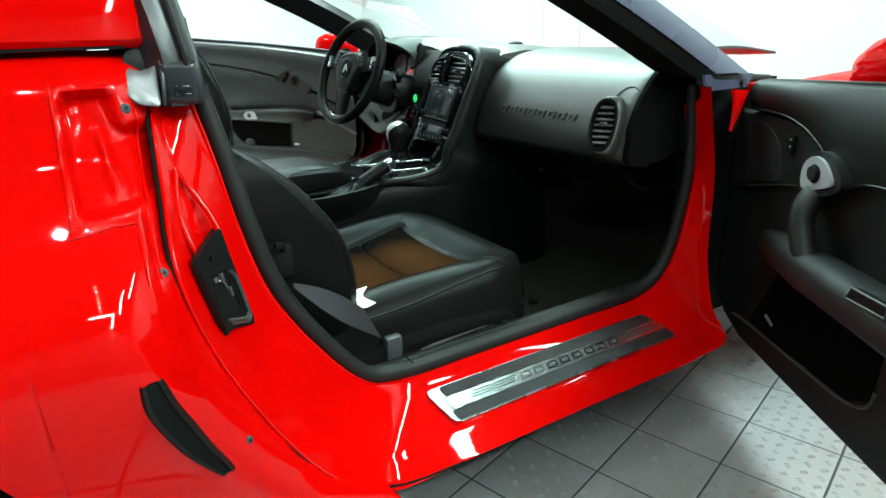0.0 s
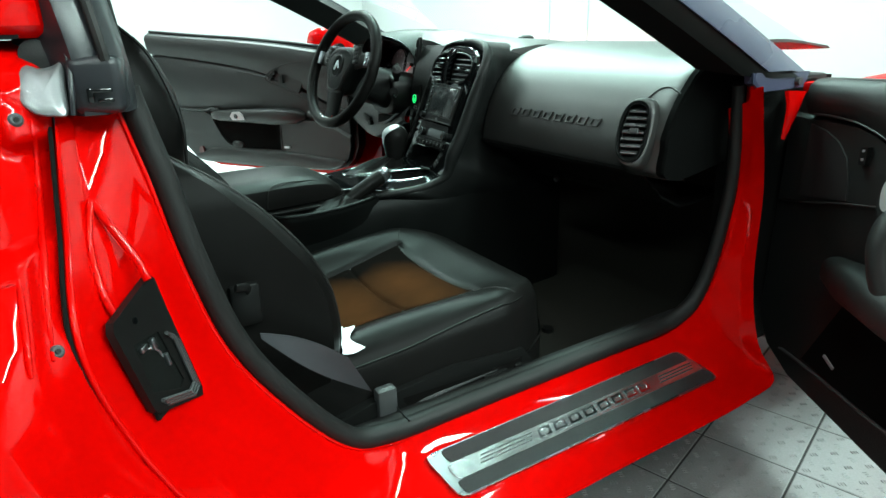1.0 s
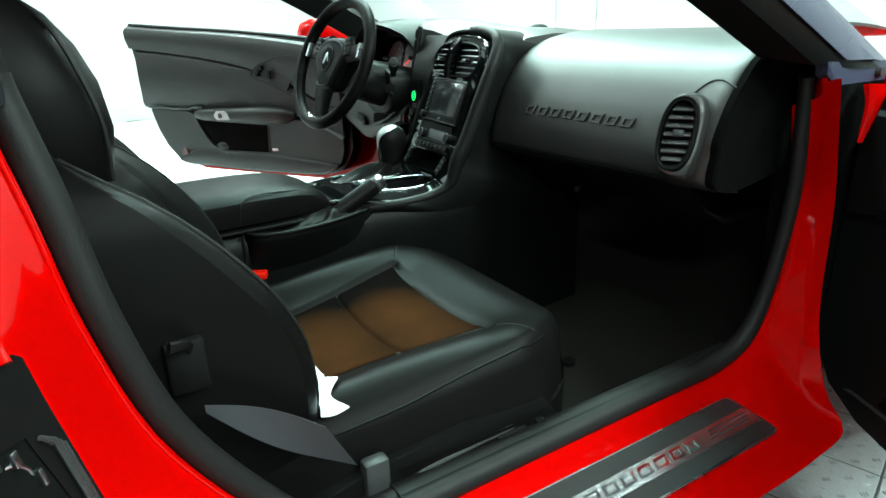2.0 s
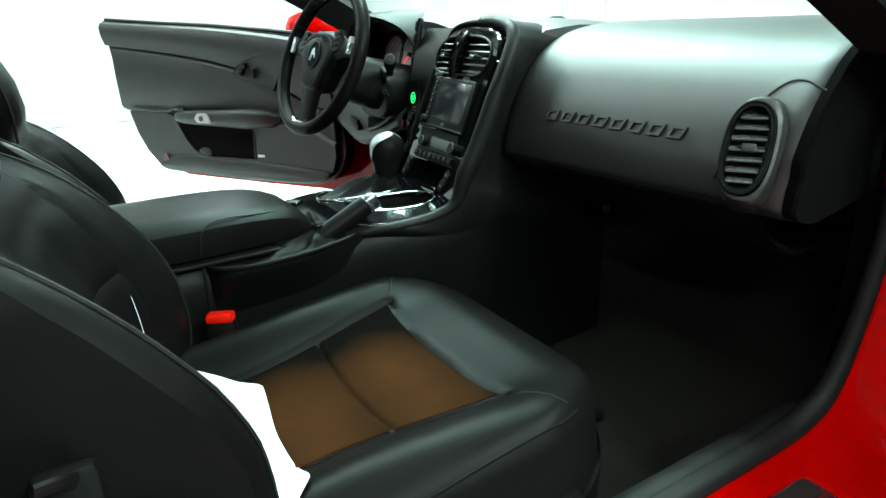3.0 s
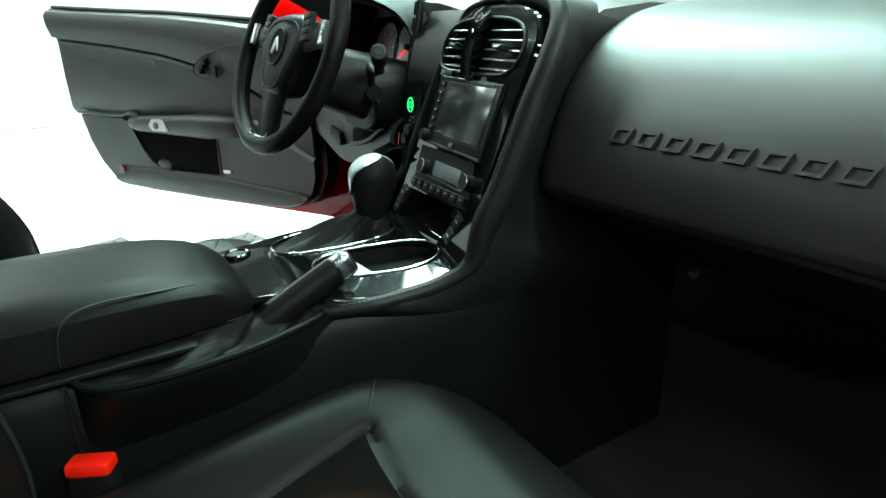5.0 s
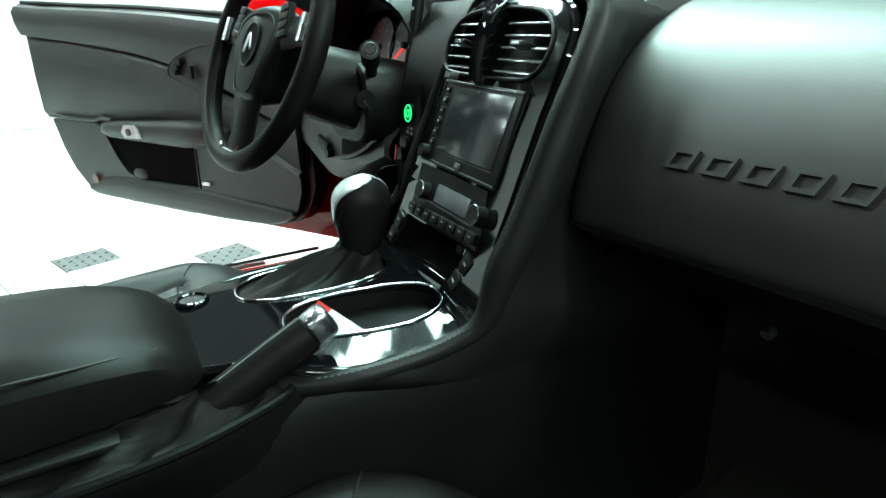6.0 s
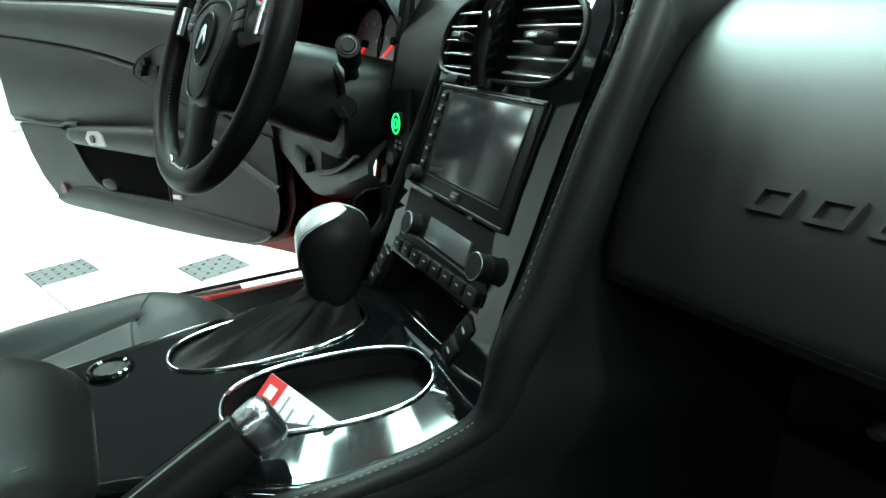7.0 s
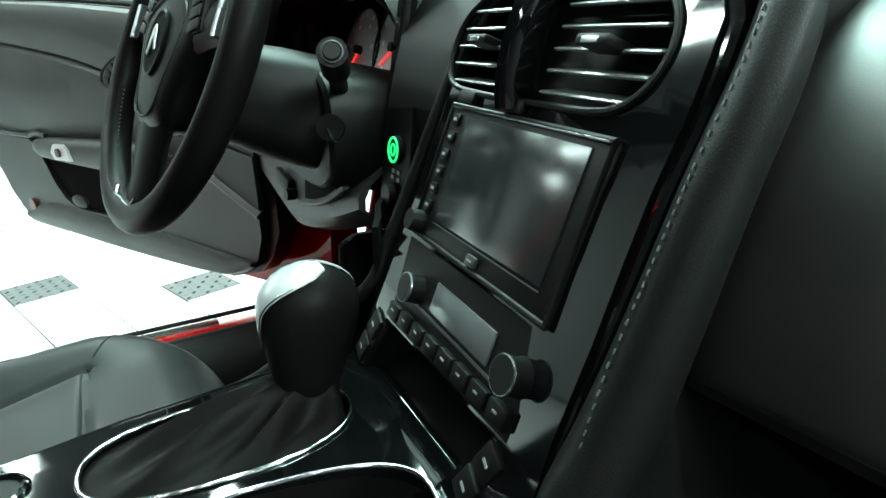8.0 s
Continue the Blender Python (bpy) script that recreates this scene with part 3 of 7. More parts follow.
add_tube(b, spline([(0.738, 0.196, 0.768), (0.771, 0.187, 0.730), (0.799, 0.190, 0.688), (0.804, 0.200, 0.665)], 5), 0.0034, 10)
part("pressed_ridge", b, PAINT, car, "pressed red ridges beside the latch")

# latch pocket
LATCH = axes((0.790, 0.222, 0.630), (-0.82, 0.57, 0.03), (0, -0.2, 1))


def latch():
    outline = [(0.026, 0.062), (0.032, 0.056), (0.033, 0.020), (0.036, -0.020), (0.040, -0.078), (0.036, -0.086), (-0.036, -0.056), (-0.042, -0.048), (-0.051, 0.040), (-0.046, 0.048)]
    hole = [(-0.034, 0.018), (0.006, 0.010), (0.016, -0.052), (0.006, -0.056), (-0.034, -0.034)]
    base = part("latch_plate", plate(outline, (hole,), 0.008, LATCH @ Matrix.Translation((0, 0, 0.004))), PLASTIC, car, "black plastic door latch pocket")
    rim = [(0.013, 0.004), (0.022, -0.004), (0.026, -0.062), (0.014, -0.066), (-0.030, -0.046)]
    for k in range(3):
        part("foot_rib", tube([LATCH @ V((x + 0.0036 * k, y - 0.0046 * k, 0.0066 - 0.0008 * k)) for x, y in rim], 0.0021, 6), GREYPLASTIC, base)
    part("pocket_floor", box((-0.008, -0.020, 0.0002), (0.060, 0.085, 0.004), LATCH), CARPET, base)
    b = bmesh.new()
    add_tube(b, spline([LATCH @ V(p) for p in ((-0.022, 0.000, -0.004), (-0.012, 0.002, 0.002), (-0.002, -0.008, 0.003), (0.002, -0.024, -0.002), (0.000, -0.034, -0.006))], 4), 0.0014, 8)
    add_box(b, (-0.014, -0.012, -0.006), (0.012, 0.010, 0.006), LATCH, 0.002)
    part("striker", b, SATIN, base, "bright steel striker")
    for x, y, w, h in ((-0.024, 0.008, 0.010, 0.006), (-0.008, 0.004, 0.006, 0.012), (0.003, -0.020, 0.004, 0.014)):
        part("catch", box((x, y, 0.004), (w, h, 0.005), LATCH, 0.0012), SATIN, base, "small steel catch in the latch mouth")
    part("latch_insert", box((-0.006, -0.036, -0.006), (0.030, 0.012, 0.006), LATCH, 0.002), GLOSS, base, "small glossy black insert")
    part("latch_screw", tube([LATCH @ V((-0.020, 0.036, 0.003)), LATCH @ V((-0.020, 0.036, 0.0055))], 0.0032, 12), GLOSS, base)


latch()

# rear roof pillar in grey-black trim, with a silver end cap
b = loft([[V((x - 0.35 * max(0.0, z - 0.90), y + k, z)) for x, y in ((0.700, 0.200), (0.715, 0.208), (0.716, 0.226), (0.700, 0.248), (0.672, 0.258), (0.645, 0.250), (0.63, 0.21), (0.65, 0.165))] for z, k in ((0.843, 0.0), (0.87, 0.001), (0.905, -0.002), (0.95, -0.008), (1.02, -0.02), (1.10, -0.04), (1.18, -0.07))])
part("rear_pillar", b, PILLARTRIM, car, "black roof pillar trim behind the door")
loop = smooth_loop([(0.157, 0.874), (0.159, 0.860), (0.169, 0.849), (0.184, 0.8455), (0.1945, 0.8465), (0.1975, 0.868), (0.201, 0.894), (0.191, 0.889), (0.180, 0.887), (0.170, 0.891), (0.162, 0.886)], 4)
b = loft([[V((0.731 - 0.75 * (z1 - 0.846) + dx, y1, z1)) for y1, z1 in ((0.179 + (y - 0.179) * f, 0.868 + (z - 0.868) * f) for y, z in ((p[0], p[1]) for p in loop))] for dx, f in ((-0.05, 1.0), (-0.012, 1.0), (-0.004, 0.97), (0.0, 0.90), (0.003, 0.70), (0.0042, 0.30), (0.0044, 0.05))])
part("pillar_cap", b, SILVERPAINT, car, "rounded satin silver pillar end cap")
# Dark round plug, added in place of the shaded hollow above the cap.
part("pillar_hollow_plug", tube([V((0.650, 0.180, 0.895)), V((0.676, 0.180, 0.898)), V((0.682, 0.180, 0.899)), V((0.684, 0.180, 0.8995))], lambda t: 0.0145 * (1.0 if t < 0.7 else 0.9 if t < 0.95 else 0.3), 20), RUBBER, car, "round dark plug standing in for the shaded hollow above the cap")
part("pillar_block", box((0, 0, 0), (0.040, 0.046, 0.054), Matrix.Translation((0.700, 0.226, 0.8705)) @ Matrix.Rotation(radians(-12), 4, "Z"), 0.009, 3), PILLARTRIM, car, "black moulded foot of the roof pillar")
part("foot_edge", tube(spline([(0.726, 0.1985, 0.846), (0.722, 0.2015, 0.868), (0.708, 0.204, 0.893), (0.690, 0.203, 0.93)], 4), 0.0022, 8), PILLARTRIM, car)
b = bmesh.new()
add_tube(b, spline([(0.640, 0.205, 1.10), (0.682, 0.222, 1.0), (0.714, 0.232, 0.915), (0.718, 0.234, 0.892)], 4), 0.005, 8)
part("pillar_seal", b, RUBBER, car, "black vertical window seal")
b = bmesh.new()
add_box(b, (0.722, 0.216, 0.862), (0.006, 0.006, 0.014), bevel=0.002)
add_box(b, (0.723, 0.226, 0.866), (0.006, 0.018, 0.004), bevel=0.0015)
add_box(b, (0.723, 0.228, 0.857), (0.006, 0.014, 0.004), bevel=0.0015)
part("pillar_clip", b, GLOSS, car)
# trim strip between pillar and seat back
b = loft([[V((x - between([(0.55, 0.0), (0.70, 0.012), (0.80, 0.025), (0.95, 0.034)], z), y, z)) for x, y in ((0.695, 0.262 + k), (0.670, 0.275 + k), (0.652, 0.255 + k), (0.66, 0.20 + k), (0.70, 0.2 + k))] for z, k in ((0.40, 0.13), (0.50, 0.075), (0.60, 0.03), (0.70, 0.0), (0.797, -0.01), (0.800, -0.014), (0.803, -0.014), (0.806, -0.008), (0.86, -0.012), (0.95, -0.02))])
part("side_trim", b, VINYL, car, "grey-black interior side trim panel")

# unseen roof panel and headliner, added to shade the cabin, and a rear bulkhead closing it
rows = []
for y in np.linspace(-0.55, 0.62, 14):
    z = 1.205 + 0.02 * math.sin((float(y) + 0.55) / 0.9 * 3.0)
    rows.append([V((x, float(y), z - 0.10 * (abs(x) / 0.56) ** 4 * 0.4)) for x in np.linspace(-0.56, 0.56, 17)])
part("unseen_roof_panel", sheet(rows[:11], 0.02), PAINT, car, "unseen glossy red roof panel, added to shade the cabin")
part("headliner", sheet([[p + V((0, 0, -0.024)) for p in row] for row in rows], 0.008), HEADCLOTH, car, "unseen black cloth headliner, added to shade the cabin")
part("rear_bulkhead", box((0, -0.02, 0.62), (1.22, 0.05, 0.80), bevel=0.01), CARPET, car, "black carpeted bulkhead behind the seats")

# front roof pillars
for s in (1, -1):
    rings = []
    for t in np.linspace(0, 1, 12):
        t = float(t)
        low = V((0.672, 1.150, 0.832)).lerp(V((0.585, 0.35, 1.165)), t) + V((0, 0, 0.03 * math.sin(math.pi * t)))
        high = V((0.735, 1.405, 0.800)).lerp(V((0.60, 0.46, 1.205)), t) + V((0, 0, 0.045 * math.sin(math.pi * t)))
        mid = low.lerp(high, 0.52) + V((0.030, 0, -0.004))
        back = low.lerp(high, 0.5) + V((-0.035, 0.02, 0.01))
        rings.append([V((p.x * s, p.y, p.z)) for p in (low, low.lerp(mid, 0.5) + V((0.016, 0, -0.004)), mid, mid.lerp(high, 0.5) + V((0.006, 0, 0.004)), high, back.lerp(high, 0.4), back)])
    p = part("front_pillar", loft(rings), VINYL, car, "black windscreen pillar")
    rows = []
    for t in np.linspace(0.02, 1, 12):
        t = float(t)
        low = V((0.672, 1.150, 0.832)).lerp(V((0.585, 0.35, 1.165)), t) + V((0, 0, 0.03 * math.sin(math.pi * t)))
        high = V((0.735, 1.405, 0.800)).lerp(V((0.60, 0.46, 1.205)), t) + V((0, 0, 0.045 * math.sin(math.pi * t)))
        mid = low.lerp(high, 0.52) + V((0.034, 0, -0.002))
        rows.append([V((q.x * s, q.y, q.z)) for q in (mid, mid.lerp(high, 0.5) + V((0.010, 0, 0.005)), high + V((0.004, 0, 0.003)))])
    part("pillar_cover", sheet(rows, 0.003, (-s, 0, 0)), PILLARGREY, p, "gloss black outer pillar cover, its wall reflection painted blue-grey")
    foot = [V((x * s, y, z)) for x, y, z in ((0.728, 1.232, 0.822), (0.742, 1.385, 0.818), (0.742, 1.372, 0.790), (0.730, 1.262, 0.788), (0.726, 1.240, 0.803))]
    part("pillar_foot", loft([foot, [q + V((-0.02 * s, 0.004, 0)) for q in foot]]), PILLARGREY, p, "blue-grey pillar foot with a bolt", smooth=False)
    b = bmesh.new()
    add_tube(b, [V((0.747 * s, 1.352, 0.802)), V((0.735 * s, 1.352, 0.802))], 0.007, 12)
    part("bolt", b, GREYPLASTIC, p)

# windscreen
rows = []
for t in np.linspace(0, 1, 9):
    t = float(t)
    rows.append([V((x, lerp(1.56, 0.40, t) + 0.10 * (1 - (x / 0.66) ** 2) * (1 - 0.6 * t), lerp(0.845, 1.195, t) + 0.03 * math.sin(math.pi * t))) for x in np.linspace(-0.66 + 0.07 * t, 0.66 - 0.07 * t, 13)])
glass = part("windscreen", sheet(rows), GLASS, car, "clear windscreen")
glass.visible_shadow = False

# bonnet and front wings
rows = []
for y in np.linspace(1.50, 2.95, 16):
    y = float(y)
    k = (y - 1.50) / 1.45
    row = []
    for x in np.linspace(-0.93, 0.93, 41):
        x = float(x)
        wing = 0.044 * math.exp(-((abs(x) - 0.79) / 0.10) ** 2) * math.exp(-((y - 1.72) / 0.36) ** 2)
        z = 0.775 - 0.035 * (1 - (x / 0.9) ** 2) - 0.26 * k ** 2.4 + wing
        edge = max(0.0, abs(x) - 0.80) / 0.13
        row.append(V((x, y, z - 0.10 * edge ** 2)))
    rows.append(row)
part("bonnet", sheet(rows, 0.01), PAINT, car, "glossy red bonnet and front wings")
for s in (1, -1):
    rows = [[V(((0.93 + bulge) * s, float(y), z)) for z, bulge in ((0.70, 0.0), (0.62, 0.01), (0.5, 0.0), (0.35, -0.01), (0.2, -0.03))] for y in np.linspace(1.42, 2.9, 8)]
    part("front_wing_side", sheet(rows, 0.004, (-s, 0, 0)), PAINT, car)
part("cowl", box((0, 1.48, 0.795), (1.40, 0.10, 0.02), bevel=0.006), PLASTIC, car, "black plastic cowl under the windscreen")
b = bmesh.new()
add_box(b, (0.765, 1.395, 0.790), (0.05, 0.05, 0.02), bevel=0.006)
add_tube(b, spline([(0.752, 1.33, 0.786), (0.755, 1.325, 0.755), (0.750, 1.318, 0.70)], 4), lambda t: 0.018 * (1 - 0.8 * t), 8, 0.5)
part("wing_tab", b, PAINT, car, "red bracket at the hinge pillar")

# wheels standing on the floor
for x in (-0.80, 0.80):
    for y in (-0.62, 2.08):
        b = bmesh.new()
        prof = [(0.20, -0.13), (0.305, -0.135), (0.328, -0.11), (0.333, 0.0), (0.328, 0.11), (0.305, 0.135), (0.20, 0.13)]
        add_loft(b, [[V((x + dx, y + r * math.cos(a), 0.333 + r * math.sin(a))) for r, dx in prof] for a in (2 * math.pi * k / 28 for k in range(29))], closed=False, caps=False)
        w = part("wheel", b, RUBBER, car, "black tyre on a silver rim")
        rim = bmesh.new()
        for k in range(5):
            a = 2 * math.pi * k / 5
            add_tube(rim, [V((x, y, 0.333)), V((x, y + 0.2 * math.cos(a), 0.333 + 0.2 * math.sin(a)))], 0.028, 8, 0.5)
        part("rim", rim, SATIN, w)

# footwells, tunnel and firewall
part("floor_pan", box((0, 0.72, 0.205), (1.24, 1.72, 0.03)), MATCARPET, car, "black carpeted cabin floor")
rows = [[V((x, y, z)) for y, z in ((1.12, 0.2215), (1.30, 0.235), (1.44, 0.30), (1.54, 0.42), (1.56, 0.60), (1.54, 0.78))] for x in np.linspace(-0.69, 0.69, 9)]
part("firewall", sheet(rows, 0.02, (0, 1, -0.3)), MATCARPET, car, "black carpeted footwell end")
for s in (1, -1):
    rows = [[V((0.692 * s, y, z)) for y in (1.17, 1.23, 1.27, 1.30, 1.40, 1.56)] for z in (0.22, 0.30, 0.40, 0.50, 0.62, 0.72, 0.80)]
    for row, lim in zip(rows, (1.10, 1.14, 1.235, 1.268, 1.285, 1.275, 1.265)):
        for v in row:
            v.y = max(v.y, lim + 0.004 + 0.02)
    part("kick_panel", sheet(rows, 0.01, (-s, 0, 0)), CARPET, car, "black kick panel in the footwell")
mat_rows = [[V((x, y, 0.2235 + 0.003 * math.sin(9 * x) * math.sin(7 * y) + (0.06 * max(0, y - 1.2) / 0.2))) for y in np.linspace(0.93, 1.36, 9)] for x in np.linspace(0.19, 0.60, 9)]
part("floor_mat", sheet(mat_rows, 0.006), MATCARPET, car, "black carpet mat in the footwell")
b = bmesh.new()
add_tube(b, [V((0.398, 1.072, 0.232)), V((0.398, 1.072, 0.221))], 0.014, 14)
part("mat_stud", b, PLASTIC, car, "black round mat fastener")

# fasteners on the rear quarter and shut face
for y, z, r in ((0.143, 0.8615, 0.0062), (0.148, 0.683, 0.0056), (0.204, 0.458, 0.0052)):
    p = quarter_point(y, z)
    n = (quarter_point(y + 0.006, z) - quarter_point(y - 0.006, z)).cross(quarter_point(y, z + 0.006) - quarter_point(y, z - 0.006)).normalized()
    n = (n + V((0.9, 0, 0))).normalized()
    b = tube([p - n * 0.004, p + n * 0.0015, p + n * 0.003], lambda t: r * (1.0 if t < 0.6 else 0.7), 18)
    f = part("fastener", b, GREYPLASTIC, car, "small round grey body fastener")
    part("fastener_core", tube([p + n * 0.002, p + n * 0.0042], r * 0.38, 10), PLASTIC, f)

# ------------------------------------------------------------------ dashboard
def dash_profile(x):
    """Cross-section of the dashboard from its lower lip over the top to the windscreen: rows of (y, z)."""
    k = 0.09 * (x - 0.2) if x > -0.1 else 0.0
    e = max(0.0, (x - 0.56) / 0.14)
    pts = [(1.112, 0.629), (1.092, 0.633), (1.077, 0.639), (1.070, 0.649), (1.071, 0.668), (1.075, 0.688), (1.081, 0.708), (1.089, 0.731), (1.099, 0.754), (1.112, 0.776), (1.129, 0.798), (1.152, 0.820), (1.183, 0.839), (1.226, 0.855), (1.30, 0.8665), (1.42, 0.868), (1.58, 0.850)]
    return [(y + k * (1 if y < 1.3 else 0.3) - 0.02 * e * e * (1 if 0.7 < z < 0.86 else 0.2), z + 0.006 * e * (1 if z > 0.8 else 0)) for y, z in pts]


def smooth_profile(pts, per=4):
    return [(p.x, p.y) for p in spline([V((a, b, 0)) for a, b in pts], per)]


rows = []
for x in [0.120, 0.128, 0.140, 0.155, 0.175, 0.21, 0.25, 0.30, 0.35, 0.40, 0.45, 0.50, 0.53, 0.56, 0.58, 0.60, 0.62, 0.635, 0.645, 0.651]:
    prof = smooth_profile(dash_profile(x))
    inset = 0.020 * max(0, (0.15 - x) / 0.03) ** 2 + 0.020 * max(0, (x - 0.630) / 0.021) ** 2
    rows.append([V((x, y + inset, z)) for y, z in prof])
dash = part("dashboard", sheet(rows, 0.012, (0, 1, -0.6)), DASHSKIN, car, "black soft-touch dashboard with a grey sheen")

# under-dash cover and its seam
rows = [[V((x, y + 0.05 * (x - 0.15), z)) for y, z in ((1.062, 0.652), (1.12, 0.628), (1.18, 0.575), (1.24, 0.545), (1.40, 0.55))] for x in np.linspace(0.14, 0.585, 8)]
part("knee_panel", sheet(rows, 0.006), PLASTIC, dash, "black panel under the dashboard")
part("knee_screw", tube([V((0.292, 1.172, 0.556)), V((0.292, 1.18, 0.56))], 0.006, 10), GREYPLASTIC, dash)


def on_dash(x, z):
    prof = smooth_profile(dash_profile(x), 8)
    for (y0, z0), (y1, z1) in zip(prof[24:], prof[25:]):
        if z0 <= z <= z1:
            return lerp(y0, y1, (z - z0) / max(1e-6, z1 - z0))
    return 1.1


# end cheek of the dashboard, and the trim between it and the hinge pillar; their shade is painted in
cheek = [V((0.652, y, z)) for y, z in smooth_profile(dash_profile(0.651), 3) if y < 1.34] + [V((0.652, 1.34, 0.66)), V((0.652, 1.20, 0.635))]
part("dash_cheek", loft([[p + V((-0.012, 0, 0)) for p in cheek], cheek, [p + V((0.004, 0.004, -0.002)) for p in cheek]]), SHADEBLACK, dash, "end cheek of the dashboard, blackened for the shade there", smooth=False)
rows = [[V((x, y + 0.03 * (0.86 - z), z)) for z in (0.862, 0.80, 0.70, 0.60, 0.45, 0.30)] for x, y in ((0.640, 1.285), (0.665, 1.288), (0.690, 1.292), (0.702, 1.296))]
part("dash_end", sheet(rows, 0.006, (0, 1, 0)), SHADEBLACK, dash, "trim between dashboard and hinge pillar, blackened for the shade there")

# raised plain bars pressed into the passenger side
for k in range(8):
    x = 0.231 + k * 0.0335
    m = axes((x + 0.012, on_dash(x + 0.012, 0.724) - 0.0005, 0.7245 - 0.0004 * k), (1, 0.09, 0), (0, 0.35, 0.94))
    outer = [(-0.0150, -0.0085), (0.0075, -0.0085), (0.0145, 0.0085), (-0.0080, 0.0085)]
    inner = [(-0.0095, -0.0052), (0.0058, -0.0052), (0.0095, 0.0052), (-0.0058, 0.0052)]
    part("raised_bar", plate(outer, (inner,), 0.005, m @ Matrix.Translation((0, 0, 0.0034))), DASHSKIN, dash, smooth=False)

# outer air vent
SV = axes((0.596, 1.090, 0.720), (0.86, 0.51, 0), (-0.06, 0.36, 0.93))


def side_vent():
    ring = oval(0, 0, 0.0270, 0.056, 40, 2.4, -0.09)
    hole = oval(0, 0, 0.0230, 0.051, 40, 2.4, -0.09)
    base = part("side_vent", plate(ring, (hole,), 0.03, SV @ Matrix.Translation((0, 0, 0.005))), VINYL, dash, "tall oval black air vent")
    part("vent_rim", ring_tube(ring, 0.0018, SV @ Matrix.Translation((0, 0, 0.005))), VINYL, base)
    part("vent_back", plate(hole, (), 0.002, SV @ Matrix.Translation((0, 0, -0.012))), PLASTIC, base)
    for k in range(7):
        w = -0.039 + 0.013 * k
        half = 0.0205 * (1 - abs(w / 0.052) ** 2.4) ** (1 / 2.4)
        m = SV @ Matrix.Translation((-0.09 * -w, w, -0.003)) @ pose(0, 0, 0, 28, 0, 0)
        part("slat", box((0, 0, 0), (2 * half, 0.0034, 0.014), m, 0.0012, 1), SLATGREY, base, smooth=False)
    part("tab", box((0.002, 0.000, 0.004), (0.016, 0.010, 0.010), SV, 0.002), GREYPLASTIC, base)


side_vent()
# joint line of the end module round the vent
line = spline([V((x, on_dash(x, z) - 0.0004, z)) for x, z in ((0.548, 0.672), (0.553, 0.700), (0.560, 0.730), (0.575, 0.770), (0.593, 0.792), (0.613, 0.796), (0.632, 0.791), (0.645, 0.787))], 5)
part("module_joint", tube(line, 0.0016, 6), RUBBER, dash)
# end cap of the dashboard round the vent
b = loft([[SV @ V((x, y, z)) for x, y in oval(0.004 + dx, -0.002, 0.0285 * f, 0.060 * f, 40, 2.6, -0.09)] for f, z, dx in ((1.22, -0.045, 0.006), (1.16, -0.016, 0.004), (1.09, -0.002, 0.002), (1.03, 0.003, 0.0), (0.96, 0.004, -0.002))], True, False)
part("vent_housing", b, DASHSKIN, dash, "black housing round the outer vent")

# ------------------------------------------------------------------ centre stack
CANT, LEAN = radians(6.5), radians(21.8)
SU = V((math.cos(CANT), -math.sin(CANT), 0))
SH = V((math.sin(CANT), math.cos(CANT), 0))
SW = SH * math.sin(LEAN) + V((0, 0, 1)) * math.cos(LEAN)
ST = axes((0.011, 1.024, 0.727), SU, SW)


def at(u, w, n=0.0):
    return ST @ Matrix.Translation((u, w, n))


def half_width(w):
    return between([(-0.215, 0.148), (-0.17, 0.133), (-0.10, 0.119), (-0.03, 0.114), (0.02, 0.111), (0.06, 0.114), (0.10, 0.113), (0.125, 0.100), (0.138, 0.075)], w)


def stack_outline(grow=0.0):
    ws = [-0.205, -0.17, -0.13, -0.09, -0.04, 0.0, 0.03, 0.06, 0.085, 0.105, 0.120, 0.130, 0.137]
    right = [(between([(-0.2, 0.012), (-0.12, 0.013), (0.0, 0.020), (0.137, 0.020)], w) + half_width(w) + grow, w) for w in ws]
    left = [(-half_width(w) * 0.86 - grow, w) for w in ws]
    top = [(0.06, 0.143 + grow), (0.0, 0.145 + grow), (-0.05, 0.143 + grow)]
    return right + top + left[::-1]


VENT_HOLE = smooth_loop([(-0.112, 0.083), (-0.104, 0.068), (-0.085, 0.0605), (-0.04, 0.0585), (0.03, 0.0585), (0.080, 0.0605), (0.100, 0.070), (0.109, 0.087), (0.107, 0.104), (0.094, 0.119), (0.070, 0.128), (0.03, 0.132), (-0.03, 0.132), (-0.075, 0.128), (-0.10, 0.118), (-0.112, 0.102)], 3)
TRAY_HOLE = [(-0.077, -0.118), (0.090, -0.113), (0.058, -0.166), (-0.094, -0.170)]


def stack_lift(x, y):
    return 0.10 * max(0.0, x - 0.105) - 0.10 * max(0.0, -x - 0.10)


stack = part("centre_panel", plate(stack_outline(), (VENT_HOLE, TRAY_HOLE), 0.03, ST @ Matrix.Translation((0, 0, 0.002)), stack_lift), GLOSS, car, "gloss black centre stack surround")
part("panel_edge", ring_tube([p for p in stack_outline(0.0015)], 0.0045, ST @ Matrix.Translation((0, 0, -0.002)), 8), GLOSS, stack, "polished black rounded edge")


